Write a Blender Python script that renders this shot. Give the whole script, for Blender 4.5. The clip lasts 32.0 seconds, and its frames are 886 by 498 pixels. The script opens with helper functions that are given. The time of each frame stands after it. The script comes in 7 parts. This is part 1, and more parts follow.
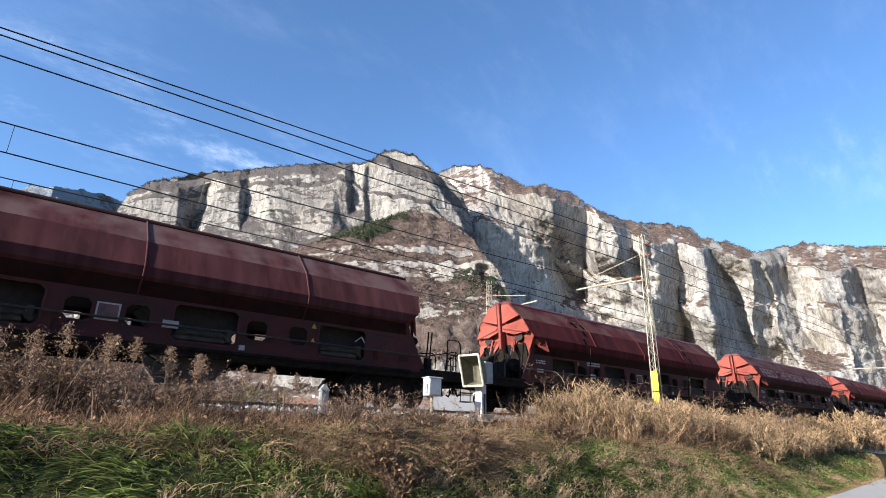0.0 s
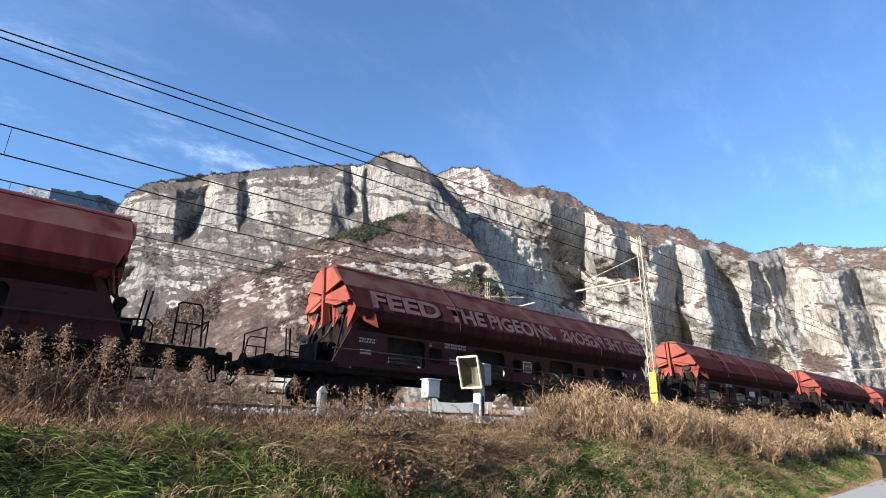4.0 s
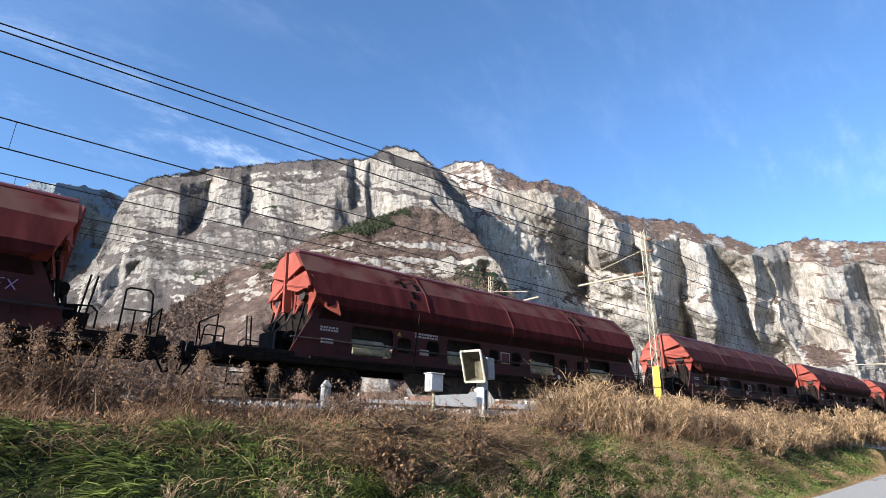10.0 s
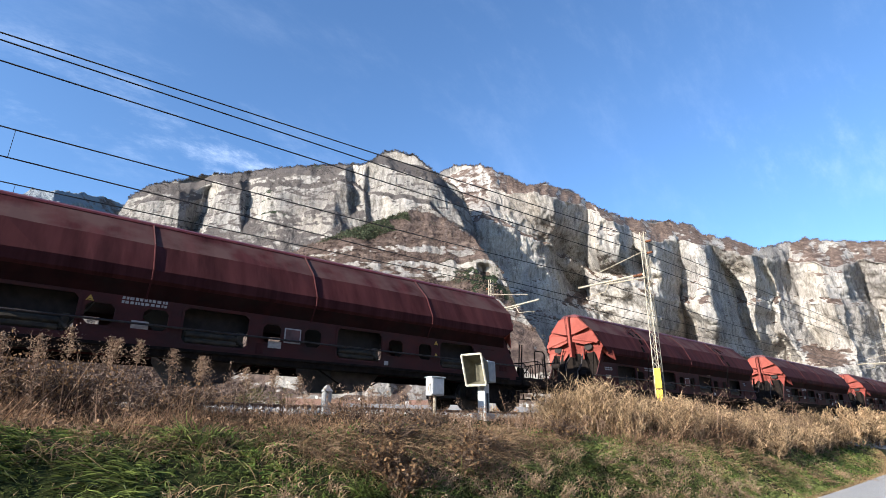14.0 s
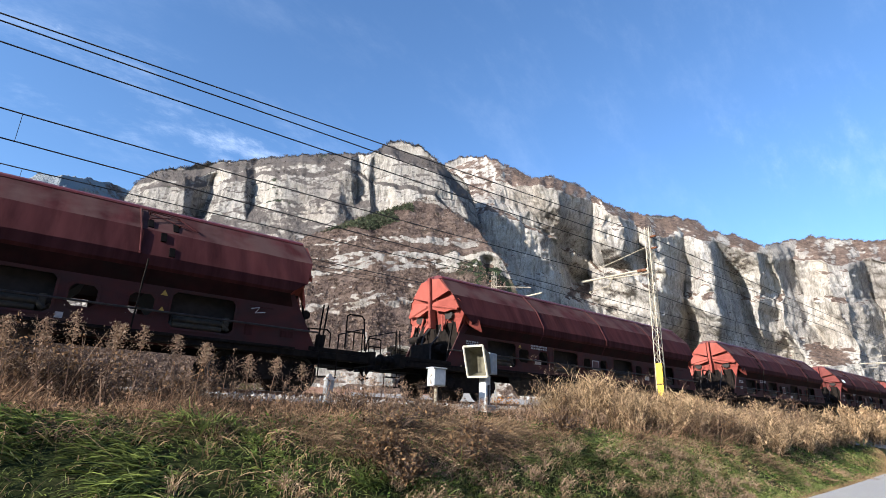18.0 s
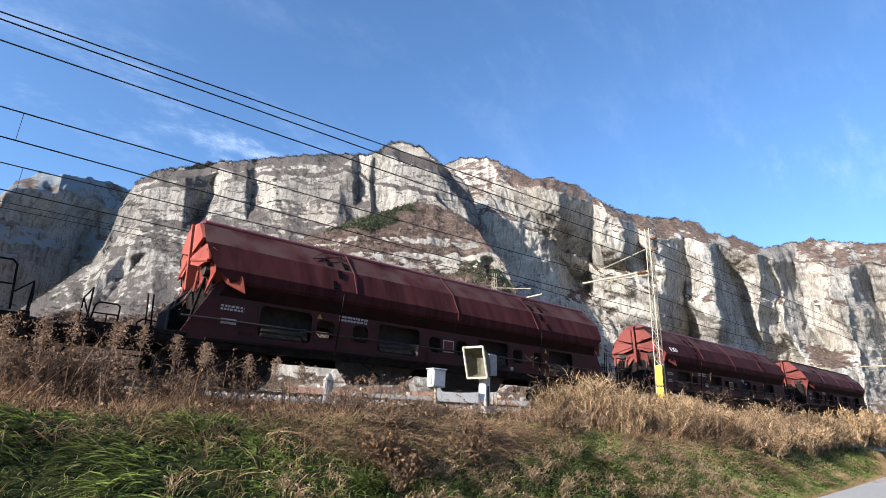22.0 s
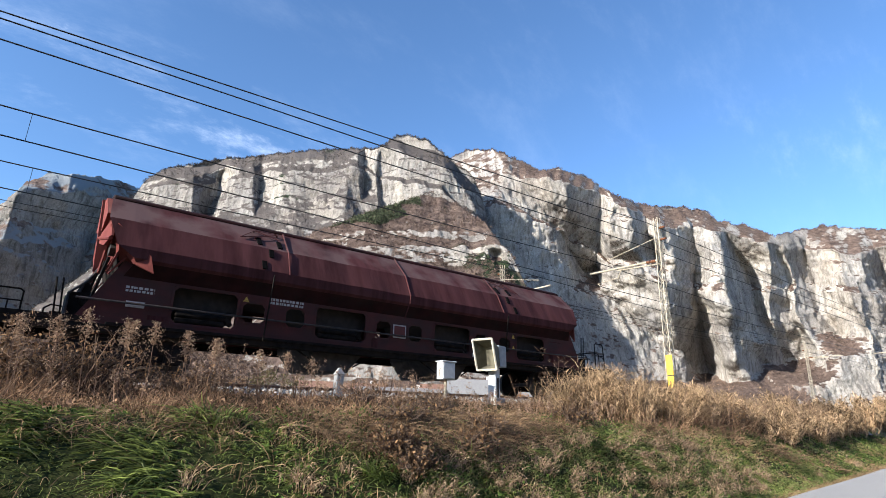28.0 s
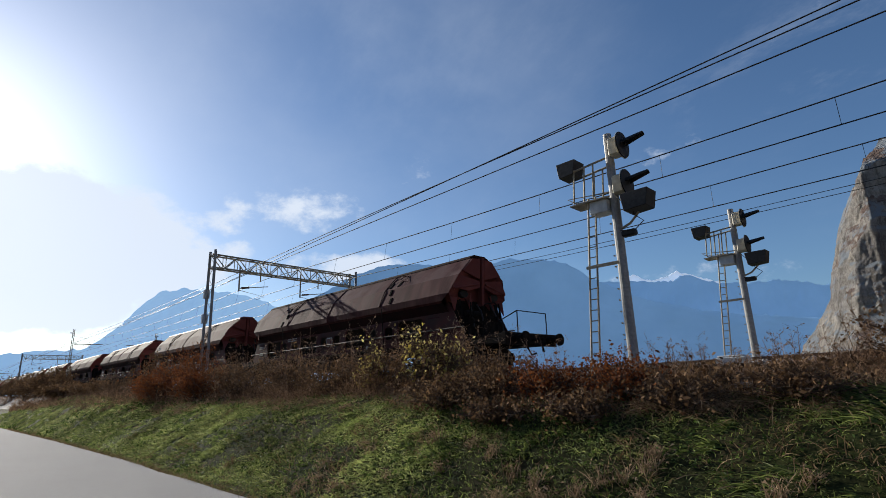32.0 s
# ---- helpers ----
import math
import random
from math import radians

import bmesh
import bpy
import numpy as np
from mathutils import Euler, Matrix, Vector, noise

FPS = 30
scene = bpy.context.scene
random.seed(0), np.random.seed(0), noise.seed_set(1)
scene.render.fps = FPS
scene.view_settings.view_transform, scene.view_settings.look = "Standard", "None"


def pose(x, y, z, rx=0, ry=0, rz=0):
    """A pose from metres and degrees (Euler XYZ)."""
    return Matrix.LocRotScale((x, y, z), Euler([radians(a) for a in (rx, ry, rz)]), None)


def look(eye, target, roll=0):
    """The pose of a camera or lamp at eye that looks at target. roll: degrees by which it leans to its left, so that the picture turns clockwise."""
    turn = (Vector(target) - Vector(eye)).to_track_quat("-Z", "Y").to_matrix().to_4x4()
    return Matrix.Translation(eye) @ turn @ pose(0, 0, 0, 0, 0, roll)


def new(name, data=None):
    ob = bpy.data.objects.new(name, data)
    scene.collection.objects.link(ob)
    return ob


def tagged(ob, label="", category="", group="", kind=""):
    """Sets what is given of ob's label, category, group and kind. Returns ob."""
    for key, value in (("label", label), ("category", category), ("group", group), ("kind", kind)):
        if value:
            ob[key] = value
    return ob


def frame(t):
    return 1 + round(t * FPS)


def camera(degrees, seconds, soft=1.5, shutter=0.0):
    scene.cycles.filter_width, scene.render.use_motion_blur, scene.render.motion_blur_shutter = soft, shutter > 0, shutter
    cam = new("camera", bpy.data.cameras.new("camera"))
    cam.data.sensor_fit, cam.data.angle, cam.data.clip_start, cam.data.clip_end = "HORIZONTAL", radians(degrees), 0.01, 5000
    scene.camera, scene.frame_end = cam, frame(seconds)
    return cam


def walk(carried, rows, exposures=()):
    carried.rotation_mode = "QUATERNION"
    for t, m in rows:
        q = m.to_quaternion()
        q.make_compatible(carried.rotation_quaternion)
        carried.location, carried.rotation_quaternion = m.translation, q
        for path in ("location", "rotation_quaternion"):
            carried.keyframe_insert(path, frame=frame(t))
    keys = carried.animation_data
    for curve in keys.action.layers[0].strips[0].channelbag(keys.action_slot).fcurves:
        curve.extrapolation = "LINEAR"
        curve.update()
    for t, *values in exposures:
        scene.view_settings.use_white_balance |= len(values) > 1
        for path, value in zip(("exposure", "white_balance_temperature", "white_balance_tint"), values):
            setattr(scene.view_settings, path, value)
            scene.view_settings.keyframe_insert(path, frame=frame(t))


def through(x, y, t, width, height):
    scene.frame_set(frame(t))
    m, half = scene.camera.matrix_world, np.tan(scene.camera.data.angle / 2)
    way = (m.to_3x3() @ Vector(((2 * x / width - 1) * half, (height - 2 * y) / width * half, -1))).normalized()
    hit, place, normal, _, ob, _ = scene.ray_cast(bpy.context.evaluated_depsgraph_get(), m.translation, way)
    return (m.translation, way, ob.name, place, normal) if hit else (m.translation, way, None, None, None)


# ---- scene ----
# ---- camera ----
cam = camera(79.46, 32.0, soft=0.35, shutter=0.0)
EYE = (0.0, 0.0, 1.6)
# seconds, heading, pitch, roll in degrees
HEADINGS = [
    (0, -38.17, 18.90, -1.44),
    (0.5, -38.21, 18.89, -1.53),
    (1, -38.26, 18.95, -1.60),
    (1.5, -38.25, 19.00, -1.58),
    (2, -38.24, 19.02, -1.42),
    (2.5, -38.21, 19.08, -1.25),
    (3, -38.22, 19.11, -1.22),
    (3.5, -38.27, 19.07, -1.29),
    (5.5, -38.39, 19.13, -1.40),
    (6, -38.24, 19.08, -1.51),
    (6.5, -38.08, 18.98, -1.61),
    (7, -38.13, 18.94, -1.65),
    (7.5, -38.16, 18.92, -1.70),
    (8, -38.18, 18.76, -1.72),
    (8.5, -38.02, 18.47, -1.80),
    (9, -38.03, 18.38, -1.82),
    (9.5, -38.02, 18.43, -1.66),
    (10, -37.98, 18.47, -1.46),
    (10.5, -37.97, 18.53, -1.34),
    (11, -37.96, 18.59, -1.29),
    (11.5, -37.99, 18.64, -1.29),
    (12, -38.00, 18.67, -1.25),
    (12.5, -38.03, 18.73, -1.21),
    (13, -38.05, 18.77, -1.22),
    (13.5, -37.94, 18.81, -1.16),
    (14, -37.83, 18.85, -0.90),
    (14.5, -37.64, 18.78, -0.91),
    (16.5, -37.69, 18.75, -1.32),
    (17, -37.82, 18.47, -1.63),
    (17.5, -37.83, 18.12, -1.87),
    (18, -37.76, 17.93, -2.02),
    (18.5, -37.56, 17.88, -2.03),
    (19, -37.60, 17.92, -2.13),
    (19.5, -37.64, 17.97, -2.20),
    (20, -37.68, 18.01, -2.12),
    (20.5, -37.72, 18.07, -2.19),
    (21, -37.75, 18.11, -2.26),
    (21.5, -37.79, 18.14, -2.25),
    (22, -37.81, 18.03, -2.27),
    (22.5, -37.85, 17.98, -2.33),
    (23, -37.86, 17.84, -2.34),
    (23.5, -37.82, 17.77, -2.28),
    (24, -37.52, 17.65, -2.20),
    (24.5, -37.40, 17.68, -1.89),
    (25, -37.29, 17.72, -1.41),
    (25.5, -37.22, 17.76, -1.20),
    (27.5, -36.88, 17.54, -1.57),
    (28, -36.75, 17.22, -1.62),
    (28.5, -36.36, 16.94, -1.73),
    (29, -31.15, 16.58, -1.84),
    (29.5, -18.33, 16.49, -1.81),
    (30, -2.86, 15.92, -2.22),
    (30.2, 4.03, 15.91, -1.82),
    (30.5, 13.49, 16.07, -1.65),
    (31, 27.88, 15.66, -1.39),
    (31.5, 39.44, 15.13, 0.02),
    (32, 45.07, 15.01, 1.79),
]
walk(cam, [(t, pose(*EYE, 90 + up, lean, turn)) for t, turn, up, lean in HEADINGS],
     exposures=[(0, 1.28, 5900, 9), (29.0, 1.28, 5900, 9), (30.2, 1.2, 6350, 9), (31, 0.85, 6350, 9), (32, 0.0, 6150, 9)])

# ---- sky and sun ----
SUN_TURN, SUN_UP = 91.5, 21.5
SUN_WAY = Vector((-math.sin(radians(SUN_TURN)) * math.cos(radians(SUN_UP)),
                  math.cos(radians(SUN_TURN)) * math.cos(radians(SUN_UP)), math.sin(radians(SUN_UP))))
world = bpy.data.worlds.new("world")
scene.world = world
world.use_nodes = True
wn, wl = world.node_tree.nodes, world.node_tree.links
sky = wn.new("ShaderNodeTexSky")
sky.sky_type, sky.sun_disc = "NISHITA", False
sky.sun_elevation, sky.sun_rotation = radians(SUN_UP), radians(-SUN_TURN)
sky.air_density, sky.dust_density, sky.ozone_density = 1.0, 0.7, 4.5
back = wn["Background"]
back.inputs[1].default_value = 0.106
# clouds: thin cirrus overall, heaps low down towards the sun
tc = wn.new("ShaderNodeTexCoord")
sep = wn.new("ShaderNodeSeparateXYZ")
wl.new(tc.outputs["Generated"], sep.inputs[0])


def wmath(op, a, b=0.0, clamp=False):
    n = wn.new("ShaderNodeMath")
    n.operation, n.use_clamp = op, clamp
    for k, v in enumerate((a, b)):
        if hasattr(v, "is_linked"):
            wl.new(v, n.inputs[k])
        else:
            n.inputs[k].default_value = v
    return n.outputs[0]


def wnoise(scale, detail, stretch, rot=0.0, rough=0.6):
    mp = wn.new("ShaderNodeMapping")
    mp.inputs["Scale"].default_value = stretch
    mp.inputs["Rotation"].default_value = (0, radians(rot), radians(rot))
    wl.new(tc.outputs["Generated"], mp.inputs[0])
    n = wn.new("ShaderNodeTexNoise")
    n.inputs["Scale"].default_value, n.inputs["Detail"].default_value, n.inputs["Roughness"].default_value = scale, detail, rough
    wl.new(mp.outputs[0], n.inputs["Vector"])
    return n.outputs["Fac"]


def wramp(v, lo, hi):
    n = wn.new("ShaderNodeMapRange")
    n.interpolation_type = "SMOOTHSTEP"
    n.inputs["From Min"].default_value, n.inputs["From Max"].default_value = lo, hi
    wl.new(v, n.inputs["Value"])
    return n.outputs[0]


def near(turn, up, wide, tall):
    """1 in the middle of a cloud, 0 at its rim: turn and height in degrees, half width and half height."""
    a, e = radians(turn), radians(up)
    out = []
    for way, size in (((-math.cos(a), -math.sin(a), 0), wide), ((math.sin(a) * math.sin(e), -math.cos(a) * math.sin(e), math.cos(e)), tall)):
        dot = wn.new("ShaderNodeVectorMath")
        dot.operation = "DOT_PRODUCT"
        wl.new(tc.outputs["Generated"], dot.inputs[0])
        dot.inputs[1].default_value = way
        out.append(wmath("POWER", wmath("ABSOLUTE", wmath("DIVIDE", dot.outputs["Value"], math.sin(radians(size)))), 2.0))
    front = wramp(sep.outputs["X"], 0.0, -0.05) if math.sin(a) > 0.25 else (wramp(sep.outputs["Y"], 0.0, 0.05))
    return wmath("MULTIPLY", wmath("SUBTRACT", 1.0, wmath("ADD", *out), True), front)


# heaps low in the west beside the sun, a pale bank on the ridge, thin cirrus in streaks
puff = wnoise(9.0, 10, (1, 1, 1.6), 0, 0.62)
heaps = 0.0
for turn, up, wide, tall, dense in ((84, 13, 20, 9, 1.25), (61, 19, 9, 4.2, 0.62), (67.5, 17, 4, 2.5, 0.5), (50, 24, 6, 4, 0.34), (56, 13.2, 9, 2.4, 0.75), (66, 14.4, 3, 2, 0.6), (18, 10, 16, 2.6, 0.36), (20, 23, 7, 2.2, 0.26)):
    blob = wmath("MULTIPLY", near(turn, up, wide, tall), dense)
    heaps = wmath("MAXIMUM", heaps, blob)
heaps = wramp(wmath("ADD", heaps, wmath("MULTIPLY", wmath("SUBTRACT", puff, 0.5), 1.5)), 0.30, 0.62)
heaps = wmath("MULTIPLY", heaps, 0.85)
thin = wramp(wnoise(3.0, 9, (1.0, 3.6, 2.4), 28, 0.68), 0.46, 0.85)
streaks = 0.05
for turn, up, wide, tall, dense in ((-2, 27.5, 22, 6, 0.4), (-13.5, 26, 5, 3.5, 0.5), (-78, 25, 16, 7, 0.12)):
    streaks = wmath("ADD", streaks, wmath("MULTIPLY", near(turn, up, wide, tall), dense))
wisps = wmath("MULTIPLY", thin, streaks)
veil = wmath("MULTIPLY", wmath("MULTIPLY", near(56, 33, 34, 20), 0.2), wramp(wnoise(2.2, 6, (1, 1, 1.5), 10, 0.55), 0.3, 0.75))
cover = wmath("ADD", wmath("ADD", heaps, wisps), veil, True)
mix = wn.new("ShaderNodeMixRGB")
wl.new(cover, mix.inputs[0])
wl.new(sky.outputs[0], mix.inputs[1])
mix.inputs[2].default_value = (7.5, 7.9, 8.6, 1)
wl.new(mix.outputs[0], back.inputs[0])
sun = new("sun", bpy.data.lights.new("sun", "SUN"))
sun.data.energy, sun.data.angle, sun.data.color = 5.0, radians(0.5), (1.0, 0.90, 0.76)
sun.matrix_world = look(SUN_WAY * 100, (0, 0, 0))

# ---- materials ----


def surface(name, dark, light, scale=8.0, rough=0.75, bump=0.2, metal=0.0, stain=None, stain_scale=1.2, stain_amount=0.5,
            stretch=(1, 1, 1), vary=0.0, island=False, detail=6.0, bump_scale=None, rough_vary=0.15, gloss=0.4):
    """A two-scale procedural surface: grain between two colours, larger stains, fine relief."""
    m = bpy.data.materials.new(name)
    m.use_nodes = True
    n, l = m.node_tree.nodes, m.node_tree.links
    b = n["Principled BSDF"]
    tc = n.new("ShaderNodeTexCoord")
    mp = n.new("ShaderNodeMapping")
    mp.inputs["Scale"].default_value = stretch
    l.new(tc.outputs["Object"], mp.inputs[0])
    grain = n.new("ShaderNodeTexNoise")
    grain.inputs["Scale"].default_value, grain.inputs["Detail"].default_value = scale, detail
    l.new(mp.outputs[0], grain.inputs["Vector"])
    ramp = n.new("ShaderNodeValToRGB")
    ramp.color_ramp.elements[0].position, ramp.color_ramp.elements[1].position = 0.34, 0.68
    ramp.color_ramp.elements[0].color, ramp.color_ramp.elements[1].color = (*dark, 1), (*light, 1)
    l.new(grain.outputs["Fac"], ramp.inputs[0])
    col = ramp.outputs[0]
    if stain:
        big = n.new("ShaderNodeTexNoise")
        big.inputs["Scale"].default_value, big.inputs["Detail"].default_value, big.inputs["Roughness"].default_value = stain_scale, 7, 0.65
        l.new(mp.outputs[0], big.inputs["Vector"])
        mr = n.new("ShaderNodeMapRange")
        mr.inputs["From Min"].default_value, mr.inputs["From Max"].default_value = 0.45, 0.72
        mr.inputs["To Max"].default_value = stain_amount
        l.new(big.outputs["Fac"], mr.inputs["Value"])
        mx = n.new("ShaderNodeMixRGB")
        l.new(mr.outputs[0], mx.inputs[0])
        l.new(col, mx.inputs[1])
        mx.inputs[2].default_value = (*stain, 1)
        col = mx.outputs[0]
    if vary:
        if island:
            rnd = n.new("ShaderNodeNewGeometry").outputs["Random Per Island"]
        else:
            rnd = n.new("ShaderNodeObjectInfo").outputs["Random"]
        hs = n.new("ShaderNodeHueSaturation")
        mr = n.new("ShaderNodeMapRange")
        mr.inputs["To Min"].default_value, mr.inputs["To Max"].default_value = 1 - vary, 1 + vary
        l.new(rnd, mr.inputs["Value"])
        l.new(mr.outputs[0], hs.inputs["Value"])
        l.new(col, hs.inputs["Color"])
        col = hs.outputs[0]
    l.new(col, b.inputs["Base Color"])
    rr = n.new("ShaderNodeMapRange")
    rr.inputs["To Min"].default_value, rr.inputs["To Max"].default_value = max(0.05, rough - rough_vary), min(1, rough + rough_vary)
    l.new(grain.outputs["Fac"], rr.inputs["Value"])
    l.new(rr.outputs[0], b.inputs["Roughness"])
    b.inputs["Metallic"].default_value = metal
    b.inputs["Specular IOR Level"].default_value = gloss
    if bump:
        fine = n.new("ShaderNodeTexNoise")
        fine.inputs["Scale"].default_value, fine.inputs["Detail"].default_value = bump_scale or scale * 3, 4
        l.new(mp.outputs[0], fine.inputs["Vector"])
        bp = n.new("ShaderNodeBump")
        bp.inputs["Strength"].default_value, bp.inputs["Distance"].default_value = bump, 0.02
        l.new(fine.outputs["Fac"], bp.inputs["Height"])
        l.new(bp.outputs[0], b.inputs["Normal"])
    return m


def leafy(name, dark, light, through=0.35, spread=0.35, gloss=0.12, rough=0.8):
    """Blades, twigs and leaves: colour varies from piece to piece, and some light passes through."""
    m = bpy.data.materials.new(name)
    m.use_nodes = True
    n, l = m.node_tree.nodes, m.node_tree.links
    b = n["Principled BSDF"]
    geo = n.new("ShaderNodeNewGeometry")
    ramp = n.new("ShaderNodeValToRGB")
    ramp.color_ramp.elements[0].color, ramp.color_ramp.elements[1].color = (*dark, 1), (*light, 1)
    l.new(geo.outputs["Random Per Island"], ramp.inputs[0])
    tc = n.new("ShaderNodeTexCoord")
    big = n.new("ShaderNodeTexNoise")
    big.inputs["Scale"].default_value, big.inputs["Detail"].default_value = 0.55, 4
    l.new(tc.outputs["Object"], big.inputs["Vector"])
    mr = n.new("ShaderNodeMapRange")
    mr.inputs["From Min"].default_value, mr.inputs["From Max"].default_value = 0.3, 0.7
    mr.inputs["To Min"].default_value, mr.inputs["To Max"].default_value = 1 - spread, 1 + spread
    l.new(big.outputs["Fac"], mr.inputs["Value"])
    hs = n.new("ShaderNodeHueSaturation")
    l.new(mr.outputs[0], hs.inputs["Value"])
    l.new(ramp.outputs[0], hs.inputs["Color"])
    l.new(hs.outputs[0], b.inputs["Base Color"])
    b.inputs["Roughness"].default_value = rough
    b.inputs["Specular IOR Level"].default_value = gloss
    if through:
        tr = n.new("ShaderNodeBsdfTranslucent")
        l.new(hs.outputs[0], tr.inputs["Color"])
        mixs = n.new("ShaderNodeMixShader")
        mixs.inputs[0].default_value = through
        l.new(b.outputs[0], mixs.inputs[1])
        l.new(tr.outputs[0], mixs.inputs[2])
        l.new(mixs.outputs[0], n["Material Output"].inputs[0])
    return m


# ---- mesh helpers ----
class Shape:
    """Collects faces of one mesh."""

    def __init__(self):
        self.v, self.f = [], []

    def put(self, pts, faces):
        k = len(self.v)
        self.v += [tuple(p) for p in pts]
        self.f += [tuple(k + i for i in f) for f in faces]
        return self

    def box(self, x0, x1, y0, y1, z0, z1):
        v = [(x, y, z) for x in (x0, x1) for y in (y0, y1) for z in (z0, z1)]
        return self.put(v, [(0, 1, 3, 2), (4, 6, 7, 5), (0, 4, 5, 1), (2, 3, 7, 6), (0, 2, 6, 4), (1, 5, 7, 3)])

    def loft(self, a, b, caps=True):
        n = len(a)
        faces = [(i, (i + 1) % n, n + (i + 1) % n, n + i) for i in range(n)]
        if caps:
            faces += [tuple(reversed(range(n))), tuple(range(n, 2 * n))]
        return self.put(list(a) + list(b), faces)

    def along(self, axis, prof, a, b):
        """A profile of pairs swept along an axis."""
        def at(p, q):
            return {"x": (q, p[0], p[1]), "y": (p[0], q, p[1]), "z": (p[0], p[1], q)}[axis]
        return self.loft([at(p, a) for p in prof], [at(p, b) for p in prof])

    def rod(self, a, b, r, n=8, r2=None):
        a, b = Vector(a), Vector(b)
        d = (b - a).normalized()
        u = d.cross((0, 0, 1) if abs(d.z) < 0.9 else (1, 0, 0)).normalized()
        w = d.cross(u)
        r2 = r if r2 is None else r2
        ring = [(math.cos(2 * math.pi * i / n), math.sin(2 * math.pi * i / n)) for i in range(n)]
        return self.loft([a + r * (c * u + s * w) for c, s in ring], [b + r2 * (c * u + s * w) for c, s in ring])

    def pipe(self, pts, r, n=8):
        """One unbroken tube through the points."""
        pts = [Vector(p) for p in pts]
        side, v = None, []
        for k, p in enumerate(pts):
            ways = [(b - a).normalized() for a, b in zip(pts[max(0, k - 1):k + 1], pts[max(0, k - 1) + 1:k + 2])]
            d = sum(ways, Vector())
            d = (d if d.length > 0.05 else ways[0]).normalized()
            side = d.orthogonal() if side is None else side - d * side.dot(d)
            side = (side if side.length > 0.05 else d.orthogonal()).normalized()
            other = d.cross(side)
            v += [p + (side * math.cos(2 * math.pi * j / n) + other * math.sin(2 * math.pi * j / n)) * r for j in range(n)]
        f = [(k * n + j, k * n + (j + 1) % n, (k + 1) * n + (j + 1) % n, (k + 1) * n + j) for k in range(len(pts) - 1) for j in range(n)]
        return self.put(v, f + [tuple(range(n)), tuple(range(len(v) - n, len(v)))])

    def disc(self, c, axis, r, depth, n=20):
        d = Vector({"x": (1, 0, 0), "y": (0, 1, 0), "z": (0, 0, 1)}[axis]) * depth / 2
        return self.rod(Vector(c) - d, Vector(c) + d, r, n)

    def mesh(self, name, material, bevel=0.0, smooth=False):
        me = bpy.data.meshes.new(name)
        me.from_pydata(self.v, [], self.f)
        bm = bmesh.new()
        bm.from_mesh(me)
        if bevel:
            edges = [e for e in bm.edges if len(e.link_faces) == 2 and e.calc_face_angle(0) > 0.5]
            bmesh.ops.bevel(bm, geom=edges, offset=bevel, segments=1, affect="EDGES", clamp_overlap=True)
        bmesh.ops.recalc_face_normals(bm, faces=bm.faces)
        bm.to_mesh(me)
        bm.free()
        if smooth:
            for p in me.polygons:
                p.use_smooth = True
        for m in material if isinstance(material, (list, tuple)) else [material]:
            me.materials.append(m)
        return me


def part(name, shape, material, parent=None, label="", bevel=0.0, smooth=False):
    ob = new(name, shape.mesh(name, material, bevel, smooth))
    if parent:
        ob.parent = parent
    return tagged(ob, label)


def fast_mesh(name, verts, quads=None, tris=None, material=None, smooth=False):
    """A mesh straight from arrays."""
    me = bpy.data.meshes.new(name)
    faces = []
    nq = 0 if quads is None else len(quads)
    nt = 0 if tris is None else len(tris)
    loops = np.concatenate([a.ravel() for a in (quads, tris) if a is not None]).astype(np.int32)
    sizes = np.r_[np.full(nq, 4), np.full(nt, 3)].astype(np.int32)
    starts = np.r_[0, np.cumsum(sizes)[:-1]].astype(np.int32)
    me.vertices.add(len(verts))
    me.vertices.foreach_set("co", np.asarray(verts, np.float32).ravel())
    me.loops.add(len(loops))
    me.loops.foreach_set("vertex_index", loops)
    me.polygons.add(len(sizes))
    me.polygons.foreach_set("loop_start", starts)
    me.polygons.foreach_set("loop_total", sizes)
    me.polygons.foreach_set("use_smooth", np.full(len(sizes), smooth))
    me.update(calc_edges=True)
    if material:
        me.materials.append(material)
    return me


# ---- array noise ----
TABLE = np.random.RandomState(7).rand(512, 512)


def soft(x, y, seed=0):
    """Smooth noise, -1 to 1, unit cells."""
    x, y = np.asarray(x, float) + 17.3 * seed + 200, np.asarray(y, float) + 9.7 * seed + 200
    i, j = np.floor(x).astype(int), np.floor(y).astype(int)
    u, v = x - i, y - j
    u, v = u * u * u * (u * (6 * u - 15) + 10), v * v * v * (v * (6 * v - 15) + 10)
    a, b = TABLE[i % 512, j % 512], TABLE[(i + 1) % 512, j % 512]
    c, d = TABLE[i % 512, (j + 1) % 512], TABLE[(i + 1) % 512, (j + 1) % 512]
    return 2 * ((a * (1 - u) + b * u) * (1 - v) + (c * (1 - u) + d * u) * v) - 1


def rough(x, y, octaves=4, seed=0, gain=0.5):
    total, amp = 0, 1.0
    for k in range(octaves):
        total = total + amp * soft(x * 2**k, y * 2**k, seed + 5 * k)
        amp *= gain
    return total


def crag(x, y, octaves=4, seed=0, gain=0.5):
    """Ridged noise, 0 to about 1."""
    total, amp, most = 0, 1.0, 0.0
    for k in range(octaves):
        total = total + amp * (1 - np.abs(soft(x * 2**k, y * 2**k, seed + 5 * k))) ** 2
        most += amp
        amp *= gain
    return total / most


def sheet(nu, nv):
    i = np.arange(nu * nv).reshape(nu, nv)
    return np.stack([i[:-1, :-1].ravel(), i[1:, :-1].ravel(), i[1:, 1:].ravel(), i[:-1, 1:].ravel()], 1)

